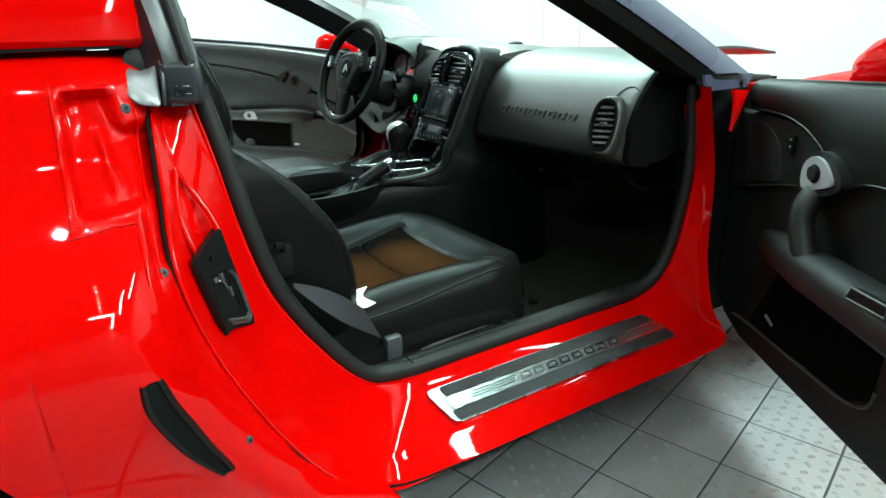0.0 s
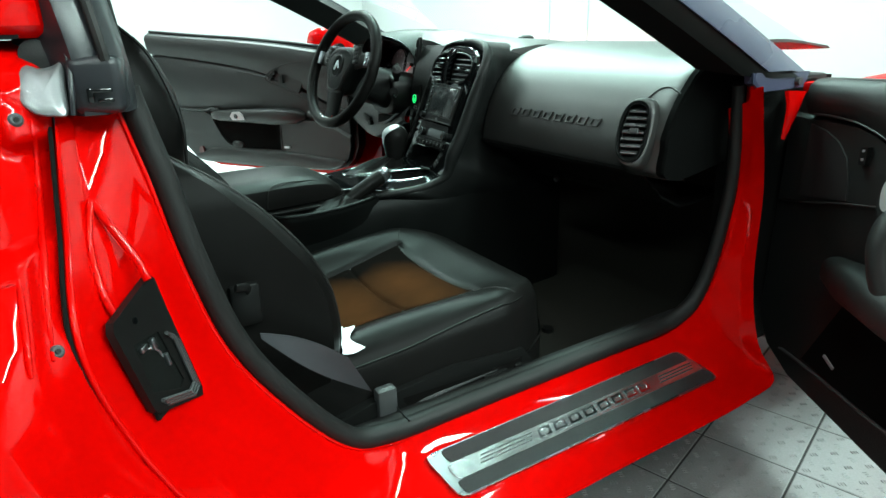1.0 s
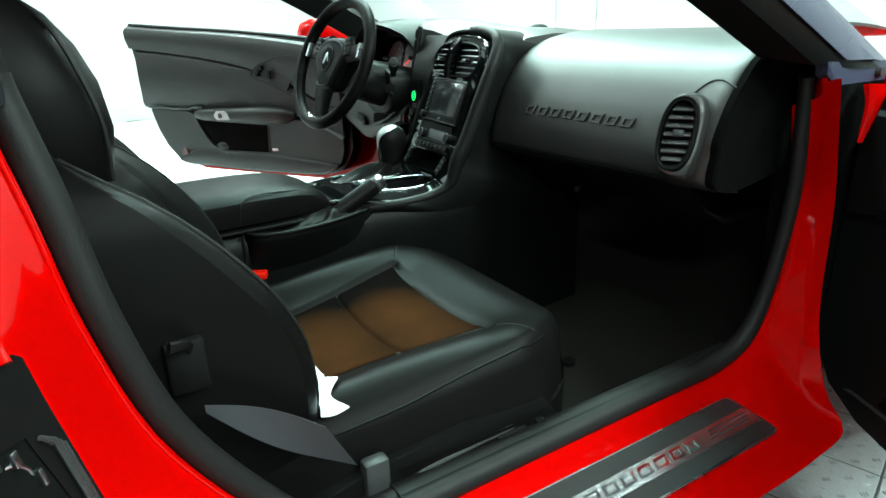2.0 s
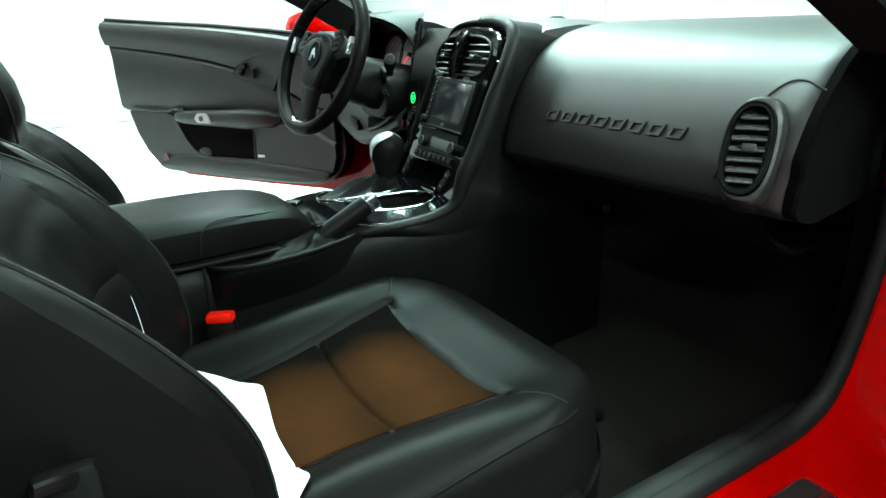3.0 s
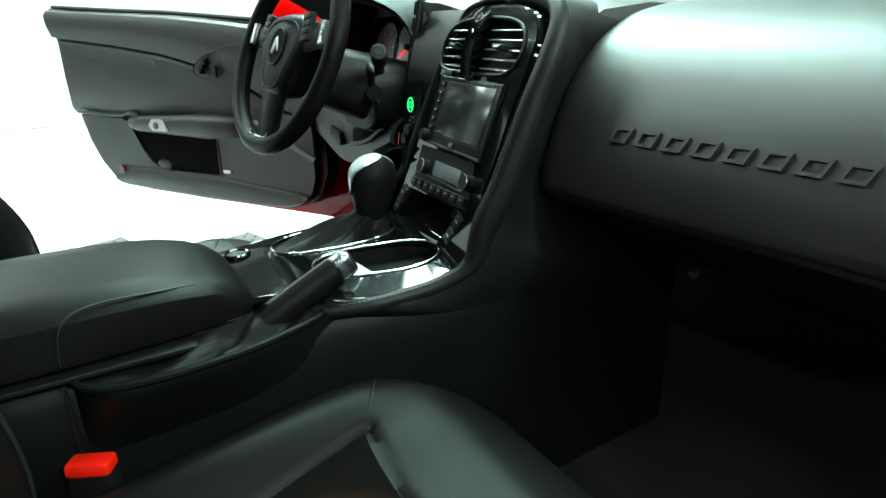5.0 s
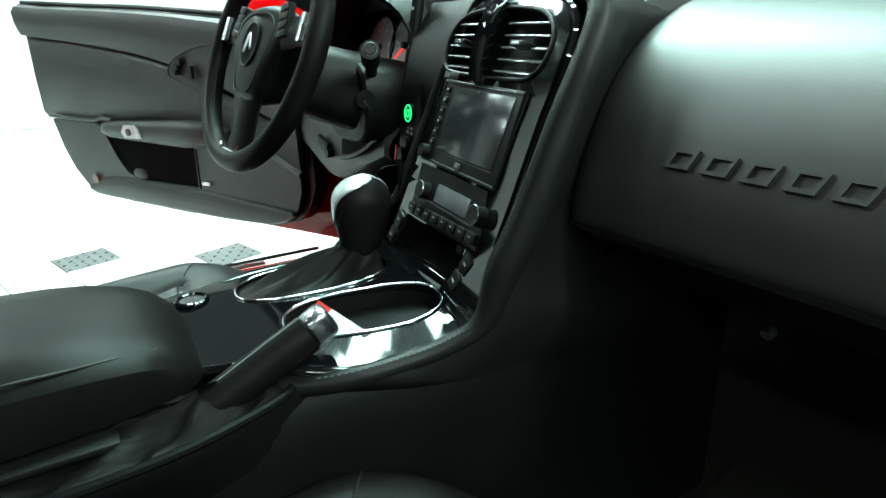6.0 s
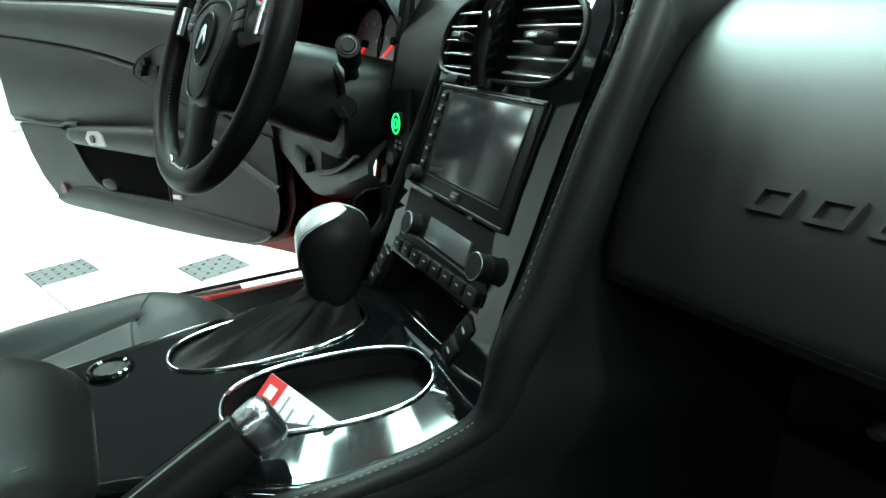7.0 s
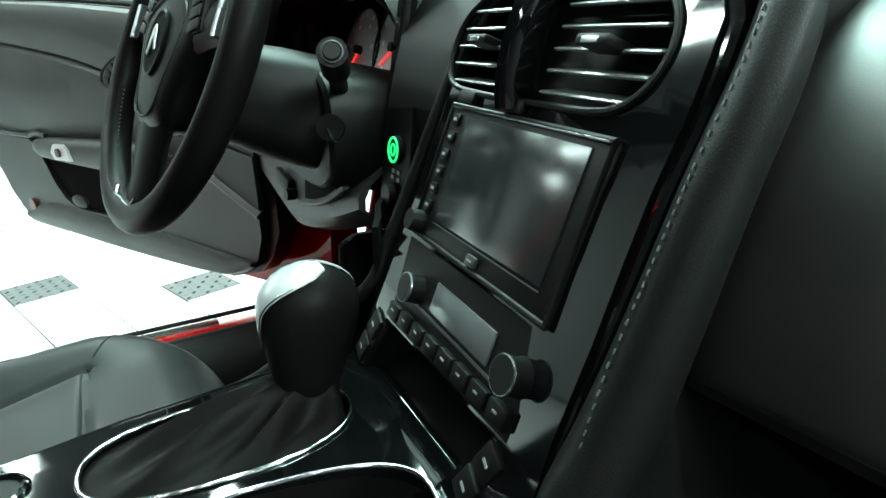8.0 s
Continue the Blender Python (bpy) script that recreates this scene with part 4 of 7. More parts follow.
def centre_vent():
    part("vent_back", plate(VENT_HOLE, (), 0.002, at(0, 0, -0.026)), PLASTIC, stack)
    part("vent_rim", ring_tube(VENT_HOLE, 0.0022, at(0, 0, 0.003)), PLASTIC, stack)
    for side, u0, u1 in ((-1, -0.107, -0.022), (1, 0.018, 0.104)):
        for k in range(5):
            w = 0.069 + 0.0125 * k
            cut = 0.010 * (abs(k - 2) / 2) ** 2
            a, c = (u0 + cut, u1) if side < 0 else (u0, u1 - cut)
            m = at((a + c) / 2, w, -0.006) @ pose(0, 0, 0, 22, 0, 0)
            part("slat", box((0, 0, 0), (c - a, 0.0022, 0.020), m, 0.0009, 1), SLATGREY, stack, smooth=False)
        tab = part("tab", box(((u0 + u1) / 2 + 0.004, 0.0925, 0.006), (0.026, 0.0058, 0.018), ST, 0.002), PLASTIC, stack, "flat black vent tab")
        part("tab_inlay", box(((u0 + u1) / 2 + 0.004, 0.0915, 0.0152), (0.013, 0.0032, 0.0012), ST, 0.0004), SATIN, tab, "small silver inlay")
    bridge = [at(-0.002 + bow, w) @ V((0, 0, n)) for w, n, bow in ((0.055, 0.002, 0.0), (0.070, 0.008, 0.0), (0.095, 0.012, 0.0), (0.120, 0.010, 0.0), (0.136, 0.002, 0.0))]
    part("vent_bridge", tube(spline(bridge, 4), 0.0145, 10, 0.55, up=SU), GLOSS, stack, "gloss black bridge between the vents")
    part("hazard_switch", box((-0.002, 0.102, 0.0185), (0.013, 0.026, 0.006), ST, 0.003), PLASTIC, stack, "black hazard light switch")
    tri = [(-0.0055, 0.0985), (0.0015, 0.0985), (-0.002, 0.1045)]
    part("hazard_mark", plate(tri, (), 0.0006, at(0, 0, 0.0222)), LENSRED, stack, "dim red triangle mark")
    for u in (-0.062, 0.0):
        part("hinge_block", box((u, 0.0545, 0.004), (0.024, 0.009, 0.006), ST, 0.002), PLASTIC, stack)


centre_vent()


def radio(ST):
    def at(u, w, n=0.0):
        return ST @ Matrix.Translation((u, w, n))

    part("display_unit", box((0.0125, 0, 0.004), (0.179, 0.0965, 0.012), ST, 0.003), PLASTIC, stack, "black navigation display with a dark screen")
    part("display_frame", ring_tube([(-0.0755, -0.0465), (0.1005, -0.0465), (0.1005, 0.0475), (-0.0755, 0.0475)], 0.0022, at(0, 0, 0.010)), PLASTIC, stack)
    part("screen", box((0.0205, 0.0055, 0.0104), (0.133, 0.0735, 0.0016), ST, 0.0006), SCREENGLASS, stack, "dark glossy display screen")
    part("screen_lip", box((0.0125, 0.0468, 0.0105), (0.172, 0.0022, 0.003), ST, 0.0008), SATIN, stack, "bright upper edge of the display")
    part("screen_line", box((0.0205, -0.0335, 0.0108), (0.133, 0.0008, 0.001), ST), GREYPLASTIC, stack)
    for k in range(6):
        part("key", box((-0.0620, 0.038 - 0.0125 * k, 0.0108), (0.009, 0.008, 0.003), ST, 0.001), PLASTIC, stack)
        part("key_mark", box((-0.0620, 0.038 - 0.0125 * k, 0.0126), (0.0045, 0.002, 0.0004), ST), GREYPRINT, stack)
    b = bmesh.new()
    add_tube(b, [ST @ V((-0.0650, -0.038, z)) for z in (0.009, 0.018, 0.021)], lambda t: 0.0085 - 0.001 * t, 18)
    part("tuning_knob", b, PLASTIC, stack, "small black tuning knob")
    part("tilt_key", box((0.018, -0.0405, 0.0112), (0.012, 0.007, 0.003), ST, 0.0012), GREYPLASTIC, stack)
    part("tilt_mark", box((0.018, -0.0405, 0.013), (0.006, 0.0012, 0.0004), ST), GREYPRINT, stack)
    # climate panel
    panel = [(-0.080, -0.053), (0.110, -0.051), (0.103, -0.110), (-0.070, -0.116)]
    part("climate_panel", plate(panel, (), 0.008, at(0, 0, 0.007)), PLASTIC, stack, "black climate control panel")
    for u, r in ((-0.040, 0.0098), (0.094, 0.0102)):
        w = -0.081 if u < 0 else -0.077
        b = bmesh.new()
        add_tube(b, [ST @ V((u, w, z)) for z in (0.006, 0.010, 0.0185, 0.0195)], lambda t: r * (1.12 if t < 0.3 else 1.0), 24)
        knob = part("climate_knob", b, PLASTIC, stack, "round black knob with a chrome edge")
        part("knob_rim", ring_tube(oval(u, w, r, r, 28), 0.0010, at(0, 0, 0.0185), 8), SATIN, stack, "satin knob edge")
    part("climate_display", box((0.024, -0.0765, 0.0078), (0.080, 0.021, 0.002), ST, 0.001), READOUT, stack, "dim grey climate read-out")
    part("panel_line", box((0.018, -0.0905, 0.0075), (0.118, 0.0016, 0.002), ST), GREYPLASTIC, stack)
    for k in range(8):
        u = -0.060 + 0.0215 * k
        w = -0.1065 + 0.0009 * k
        key = part("key", box((u, w, 0.009), (0.0185, 0.012, 0.006), ST, 0.0018), PLASTIC, stack)
        part("key_mark", box((u, w + 0.001, 0.0122), (0.0045, 0.0012, 0.0004), ST), GREYPRINT, stack)
    # open tray under the panel
    inner = [[ST @ V((x * f, w0, n)) for x, w0 in TRAY_HOLE] for f, n in ((1.0, 0.0), (0.97, -0.03), (0.93, -0.07))]
    part("tray", loft(inner, True, False), PLASTIC, stack, "open black storage tray")
    part("tray_back", plate([(x * 0.93, w) for x, w in TRAY_HOLE], (), 0.002, at(0, 0, -0.07)), PLASTIC, stack)
    part("tray_lip", tube([ST @ V(p) for p in ((-0.094, -0.172, 0.004), (-0.04, -0.171, 0.005), (0.02, -0.169, 0.005), (0.058, -0.167, 0.004))], 0.0032, 8), GREYPLASTIC, stack, "grey lip of the tray")
    part("power_socket", tube([ST @ V((-0.004, -0.133, z)) for z in (-0.055, -0.040)], 0.011, 16), CHROME, stack, "round power socket in the tray")
    part("socket_core", tube([ST @ V((-0.004, -0.133, z)) for z in (-0.052, -0.0385)], 0.008, 14), PLASTIC, stack)
    # two-key switch at each side
    for u, w, turn in ((0.090, -0.137, -26), (-0.094, -0.141, -20)):
        m = at(u, w, 0.002) @ pose(0, 0, 0, 0, 0, turn)
        base = part("switch_block", box((0, 0, 0), (0.024, 0.050, 0.010), m, 0.004), PLASTIC, stack, "black two-key seat heater switch")
        for dy in (-0.012, 0.012):
            part("switch_key", box((0, dy, 0.0050), (0.018, 0.020, 0.005), m, 0.002), PLASTIC, stack)
            part("key_mark", box((0, dy, 0.0077), (0.006, 0.002, 0.0004), m), GREYPRINT, stack)


radio(ST @ Matrix.Translation((0, 0, -0.0042)))

# rolled leather edge of stack and console in one sweep, with a stitched seam and the side below it
for sgn in (1, -1):
    off = 0.0 if sgn > 0 else -0.026
    edge = [ST @ V((sgn * (q + off), w, n)) for q, w, n in ((0.004 - off, 0.166, -0.016), (0.062 - off, 0.164, -0.016), (0.118 - off * 0.5, 0.152, -0.014), (0.143, 0.128, -0.012), (0.152, 0.090, -0.009), (0.153, 0.040, -0.007), (0.155, -0.020, -0.006), (0.156, -0.070, -0.004), (0.156, -0.115, 0.002))]
    edge += [V((sgn * x, y, z)) for x, y, z in ((0.158, 0.946, 0.578), (0.149, 0.912, 0.558), (0.142, 0.870, 0.550), (0.136, 0.825, 0.547), (0.118, 0.785, 0.543), (0.098, 0.758, 0.540))]
    line = spline(edge, 6)
    wing = part("panel_roll", tube(line, lambda t: (lerp(0.0115, 0.0170, min(1, max(0, t - 0.2) / 0.3)) if t < 0.55 else lerp(0.0170, 0.010, min(1, (t - 0.55) / 0.12))) * (1 if sgn > 0 else 0.4), 14), PADSKIN, stack, "black leather roll edging the centre stack")
    rows = []
    for p in line[:-2]:
        f = max(0.0, min(1.0, (0.885 - p.z) / 0.05))
        up = 0.012 * (1 - f)
        g = max(0.0, min(1.0, (p.z - 0.60) / 0.08))
        rows.append([p + V((sgn * 0.009 * f, 0.006, up * 0.6)), p + V((sgn * lerp(0.014, -0.004, g) * f, 0.022, up * 0.7 - 0.006 * f)), p + V((sgn * lerp(0.018, -0.034, g) * f, 0.066, 0.4 * up - 0.02 * f)), p + V((sgn * lerp(0.010, -0.05, g) * f, 0.20, -0.06 * f))])
    part("panel_flank", sheet(rows, 0.004, (-sgn, 0, 0)), PADSKIN, stack, "black side of the centre stack")
    if sgn > 0:
        fine = spline(edge, 24)
        gone, due, total = 0.0, 0.0, sum((q - p).length for p, q in zip(fine, fine[1:]))
        for p, q in zip(fine, fine[1:]):
            gone += (q - p).length
            q_ = gone / total
            if gone < due or not 0.13 < q_ < 0.93:
                continue
            due = gone + 0.0046
            d = (q - p).normalized()
            r = lerp(0.0115, 0.0170, min(1, max(0, q_ - 0.2) / 0.3)) if q_ < 0.55 else lerp(0.0170, 0.010, min(1, (q_ - 0.55) / 0.12))
            blend = max(0.0, min(1.0, (q_ - 0.50) / 0.12))
            out = (ST.to_3x3() @ V((-0.25, 0, 1))).lerp(V((0.35, -0.35, 0.85)), blend)
            out = (out - d * out.dot(d)).normalized()
            side = d.cross(out)
            c = p + out * (r * 0.99)
            m = Matrix(((side.x, d.x, out.x, c.x), (side.y, d.y, out.y, c.y), (side.z, d.z, out.z, c.z), (0, 0, 0, 1)))
            part("stitch", box((0, 0, 0), (0.0007, 0.0026, 0.0008), m), STITCH, wing, smooth=False)
# driver's side of the tunnel under the dashboard
rows = [[V((x, y, z)) for x, z in ((-0.150, 0.662), (-0.172, 0.65), (-0.180, 0.60), (-0.176, 0.50), (-0.170, 0.30))] for y in (0.985, 0.995, 1.03, 1.10, 1.30)]
rows[0] = [p + V((0.012, 0, 0)) for p in rows[0]]
face = [[V((x, y, z)) for z in (0.676, 0.64, 0.60, 0.50, 0.40)] for x, y in ((-0.225, 1.060), (-0.21, 1.052), (-0.195, 1.042), (-0.175, 1.028), (-0.14, 1.012), (-0.115, 0.998))]
part("tunnel_face", sheet(face, 0.006, (0, 1, 0)), CARPET, stack, "black panel beside the tunnel")
part("tunnel_side", sheet(rows, 0.006, (1, 0, 0)), CARPET, stack, "black tunnel side panel")
# middle and driver's dash top
rows = []
for x in np.linspace(-0.69, 0.122, 18):
    x = float(x)
    h = 0.03 * math.exp(-((x + 0.34) / 0.20) ** 4)
    drop = 0.015 * max(0.0, min(1.0, (x - 0.0) / 0.12)) ** 2
    rows.append([V((x, y, z + h * kk - drop)) for y, z, kk in ((1.13, 0.852, 1.0), (1.17, 0.872, 1.0), (1.25, 0.880, 0.8), (1.35, 0.876, 0.4), (1.58, 0.850, 0))])
part("dash_top", sheet(rows, 0.02), DASHSKIN, dash, "black dashboard top")
b = bmesh.new()
add_loft(b, [[V((x * f - 0.115, y * f + 1.40, z)) for x, y in oval(0, 0, 0.022, 0.03, 16)] for z, f in ((0.868, 1.0), (0.879, 0.85), (0.884, 0.4))])
part("light_sensor", b, PLASTIC, dash, "small black sensor dome on the dashboard")

# ------------------------------------------------------------------ driver's side of the dashboard
def binnacle():
    hood = []
    for a in np.linspace(-0.15, math.pi + 0.15, 25):
        a = float(a)
        x, z = -0.372 - 0.152 * math.cos(a), 0.770 + 0.128 * math.sin(a)
        f = max(0.0, min(1.0, (x + 0.36) / 0.12))
        lip = 1.035 + 0.052 * f * f * (3 - 2 * f)
        hood.append([V((x, lip + 0.010, z - 0.004)), V((x, lip, z)), V((x, lip + 0.025, z + 0.006)), V((x, max(1.13, lip + 0.04), z + 0.012)), V((x, 1.24, z + 0.010))])
    part("gauge_hood", sheet(hood, 0.010, (0, 0.2, -1)), PLASTIC, dash, "black hood over the gauges")
    m = axes((-0.372, 1.140, 0.800), (1, 0, 0), (0, 0.28, 0.96))
    part("gauge_panel", plate(oval(0, 0, 0.148, 0.092, 32, 3), (), 0.004, m), CARPET, dash, "black gauge panel")
    for u, w, r, turn in ((-0.062, 0.0, 0.052, 230), (0.034, 0.004, 0.054, 215), (0.094, -0.006, 0.029, 170), (-0.118, -0.02, 0.026, 200)):
        big = r > 0.03
        g = part("gauge_dial", tube([m @ V((u, w, 0.001)), m @ V((u, w, 0.006 if big else 0.010))], r, 32), GREYFACE if big else GLOSS, dash, "round grey gauge dial" if big else "small round black gauge")
        part("dial_rim", ring_tube(oval(u, w, r, r, 32), 0.0016, m @ Matrix.Translation((0, 0, 0.007 if big else 0.011)), 8), PLASTIC, g)
        count = 11 if big else 9
        for k in range(count):
            a = radians(225 - 270 * k / (count - 1))
            part("dial_mark", box((0, 0, 0), (0.006, 0.0014, 0.0006), m @ Matrix.Translation((u + 0.84 * r * math.cos(a), w + 0.84 * r * math.sin(a), 0.0066 if big else 0.0108)) @ pose(0, 0, 0, 0, 0, math.degrees(a))), PAPER, g, smooth=False)
            if k % 2 == 0:
                part("dial_mark", box((u + 0.62 * r * math.cos(a), w + 0.62 * r * math.sin(a), 0.0066 if big else 0.0108), (0.004, 0.005, 0.0006), m), PAPER, g, smooth=False)
        a = radians(turn)
        part("needle", box((0, 0, 0), (r * 0.7, 0.0022, 0.001), m @ Matrix.Translation((u + 0.3 * r * math.cos(a), w + 0.3 * r * math.sin(a), 0.0085 if big else 0.0125)) @ pose(0, 0, 0, 0, 0, turn)), REDGLOW, g, "glowing red needle", smooth=False)
        part("needle_hub", tube([m @ V((u, w, 0.006)), m @ V((u, w, 0.014))], 0.0055, 14), PLASTIC, g)
    # upright key column at the end of the gauges
    mk = axes((-0.236, 1.096, 0.815), (0.80, -0.60, 0.0), (-0.10, 0.28, 0.95))
    col = part("key_column", box((0, 0, 0), (0.034, 0.150, 0.01), mk, 0.004), PLASTIC, dash, "upright row of black switches")
    for k in range(5):
        part("switch_key", box((0.001, 0.056 - 0.0255 * k, 0.006), (0.027, 0.0215, 0.006), mk, 0.0018), PLASTIC, col)
        part("key_mark", box((0.003, 0.056 - 0.0255 * k, 0.0093), (0.008, 0.0022, 0.0004), mk), GREYPRINT, col, smooth=False)
    tri = [(-0.010, -0.0050), (0.0, -0.0065), (0.003, 0.0060)]
    part("warning_mark", plate(tri, (), 0.0006, mk @ Matrix.Translation((-0.020, -0.026, 0.0105))), REDGLOW, col, "lit red warning triangle", smooth=False)
    # face between gauges and stack
    rows = [[V((x, y, z)) for y, z in ((1.085, 0.655), (1.066, 0.665), (1.060, 0.70), (1.068, 0.76), (1.085, 0.82), (1.12, 0.865))] for x in np.linspace(-0.222, -0.09, 6)]
    part("dash_face", sheet(rows, 0.01, (0, 1, 0)), PLASTIC, dash, "black dashboard face beside the column")
    mg = axes((-0.183, 1.0565, 0.722), (1, -0.05, 0), (0, 0.10, 0.99))
    part("start_button", tube([mg @ V((0, 0, -0.004)), mg @ V((0, 0, 0.0035))], 0.0135, 24), PLASTIC, dash, "round black start button with a green ring")
    part("button_ring", ring_tube(oval(0, 0, 0.0100, 0.0110, 28), 0.0010, mg @ Matrix.Translation((0, 0, 0.004)), 8), GREENGLOW, dash, "glowing green ring")
    part("button_mark", ring_tube(oval(0, 0, 0.0042, 0.0052, 16), 0.0008, mg @ Matrix.Translation((0, 0, 0.004)), 6), GREENGLOW, dash)
    for u, w in ((-0.004, -0.020), (0.006, -0.020), (-0.006, -0.026), (0.007, -0.027)):
        part("button_mark", box((u, w, 0.0006), (0.006, 0.0035, 0.0006), mg), GREYPRINT, dash, smooth=False)
    part("small_knob", tube([mg @ V((-0.004, -0.042, 0)), mg @ V((-0.004, -0.042, 0.008))], 0.010, 18), PLASTIC, dash)
    part("socket_panel", plate([(-0.030, 0.034), (0.026, 0.040), (0.030, -0.058), (-0.034, -0.064)], (), 0.004, mg @ Matrix.Translation((0, 0, -0.0005))), PLASTIC, dash, "flat black panel round the start button")
    # lower knee panel in grey, deepest below the column, with a lipped pocket and a switch
    def knee_low(x):
        return between([(-0.70, 0.640), (-0.595, 0.612), (-0.466, 0.580), (-0.377, 0.598), (-0.30, 0.622), (-0.232, 0.650)], x)
    rows = []
    for x in np.linspace(-0.69, -0.232, 22):
        x = float(x)
        low = knee_low(x)
        top = between([(-0.69, 0.722), (-0.50, 0.700), (-0.35, 0.690), (-0.232, 0.696)], x)
        rows.append([V((x, y, lerp(low, top, f))) for y, f in ((1.105, 1.15), (1.062, 1.0), (1.044, 0.72), (1.036, 0.40), (1.036, 0.16), (1.044, 0.02), (1.062, -0.05), (1.12, -0.06))])
    part("knee_panel", sheet(rows, 0.008, (0, 1, -0.3)), GREYPLASTIC, dash, "grey lower knee panel")
    rows = []
    for k, x in enumerate(float(q) for q in np.linspace(-0.392, -0.250, 12)):
        z = knee_low(x) + 0.036 - 0.004 * math.sin(math.pi * k / 11)
        rows.append(V((x, 1.030, z)))
    part("knee_lip", tube(rows, 0.0042, 8), GREYPLASTIC, dash, "moulded pocket lip")
    # Flat dark strip paints the recess's shade; the panel behind is uncut.
    part("knee_pocket_shade", sheet([[p + V((0, 0.002, 0.004)), p + V((0, 0.004, 0.030))] for p in rows], 0.004, (0, 1, 0)), CARPET, dash, "dark strip painting the shade above the pocket lip")
    ms = axes((-0.475, 1.034, 0.640), (1, 0.02, -0.22), (0, 0.05, 1))
    part("knee_switch", box((0, 0, 0.002), (0.050, 0.022, 0.010), ms, 0.004), PLASTIC, dash)
    part("knee_knob", tube([ms @ V((0.034, -0.004, 0.0)), ms @ V((0.034, -0.004, 0.012))], 0.008, 14), PLASTIC, dash)
    rows = [[V((x, y, z)) for y, z in ((1.10, 0.865), (1.075, 0.83), (1.07, 0.77), (1.075, 0.70))] for x in np.linspace(-0.69, -0.50, 4)]
    part("dash_end", sheet(rows, 0.01, (0, 1, 0)), VINYL, dash, "black dashboard end at the driver's door")


binnacle()


# ------------------------------------------------------------------ steering wheel and column
def steering():
    n = V((math.sin(0.14) * math.cos(0.417), -math.cos(0.14) * math.cos(0.417), math.sin(0.417)))
    u = V((0, 0, 1)).cross(n).normalized()
    m = axes((-0.337, 0.902, 0.806), u, n.cross(u))
    wheel = part("steering_wheel", ring_tube(oval(0, 0, 0.160, 0.160, 64), 0.0155, m, 14), LEATHER, car, "black leather three-spoke steering wheel")
    shield = smooth_loop([(-0.088, 0.046), (-0.050, 0.064), (0.0, 0.068), (0.050, 0.064), (0.088, 0.046), (0.086, 0.014), (0.060, -0.030), (0.044, -0.066), (0.0, -0.076), (-0.044, -0.066), (-0.060, -0.030), (-0.086, 0.014)], 3)
    hub = [[m @ V((x * f, y * f - 0.002, z)) for x, y in shield] for z, f in ((-0.035, 0.85), (-0.012, 0.97), (-0.004, 1.0), (0.002, 0.985), (0.008, 0.93), (0.013, 0.80), (0.016, 0.5), (0.0165, 0.2))]
    part("hub_pad", loft(hub), VINYL, wheel, "black padded wheel hub")
    part("pad_seam", ring_tube([(x * 0.62, y * 0.80 - 0.004) for x, y in shield], 0.0014, m @ Matrix.Translation((0, 0, 0.0142)), 6), RUBBER, wheel)
    def spoke(points, radius, flat, name, mt, label=""):
        part(name, tube([m @ V(p) for p in spline(points, 5)], radius, 12, flat, up=n), mt, wheel, label)
    spoke([(-0.150, 0.030, -0.006), (-0.10, 0.028, 0.0), (-0.055, 0.014, 0.004)], 0.021, 0.40, "spoke", PLASTIC)
    spoke([(0.150, 0.030, -0.006), (0.10, 0.028, 0.0), (0.055, 0.014, 0.004)], 0.021, 0.40, "spoke", PLASTIC)
    low = [[m @ V((x * w, y, z + dz)) for x, dz in ((-1, 0), (-0.8, 0.007), (0, 0.011), (0.8, 0.007), (1, 0), (0.7, -0.008), (-0.7, -0.008))] for y, w, z in ((-0.050, 0.052, 0.0), (-0.085, 0.040, -0.002), (-0.12, 0.034, -0.006), (-0.152, 0.036, -0.006))]
    part("spoke", loft(low), VINYL, wheel, "broad black lower spoke")
    for sx in (-1, 1):
        part("spoke_trim", tube([m @ V((sx * 0.128, y, 0.008)) for y in (0.012, 0.030, 0.048)], 0.010, 10, 0.5, up=n), SATIN, wheel, "silver spoke trim")
        part("key_block", box((sx * 0.080, 0.022, 0.007), (0.026, 0.050, 0.010), m @ pose(0, 0, 0, 0, 0, sx * 12), 0.004), PLASTIC, wheel, "black thumb keys")
        for k in range(4):
            part("thumb_key", box((sx * 0.080, 0.040 - 0.012 * k, 0.0125), (0.021, 0.0105, 0.004), m @ pose(0, 0, 0, 0, 0, sx * 12), 0.0015), PLASTIC, wheel)
    part("spoke_chrome", tube([m @ V(p) for p in ((-0.034, -0.138, 0.008), (-0.030, -0.146, 0.009), (0.030, -0.146, 0.009), (0.034, -0.138, 0.008))], 0.0022, 8), CHROME, wheel, "bright chrome edge on the lower spoke")
    part("emblem", plate(oval(0, 0.004, 0.024, 0.030, 28), (), 0.004, m @ Matrix.Translation((0, 0, 0.019))), CARPET, wheel, "oval dark emblem plate")
    for tilt, dx, dy, wide in ((30, 0.004, 0.008, 0.005), (-14, -0.006, 0.004, 0.008)):
        part("emblem_flag", box((0, 0, 0), (wide, 0.026, 0.002), m @ Matrix.Translation((dx, dy, 0.0205)) @ pose(0, 0, 0, 0, 0, tilt), 0.001), SATIN, wheel, "plain silver flag shape")
    part("emblem_rim", ring_tube(oval(0, 0.004, 0.0245, 0.0305, 28), 0.0014, m @ Matrix.Translation((0, 0, 0.0185)), 6), PLASTIC, wheel)
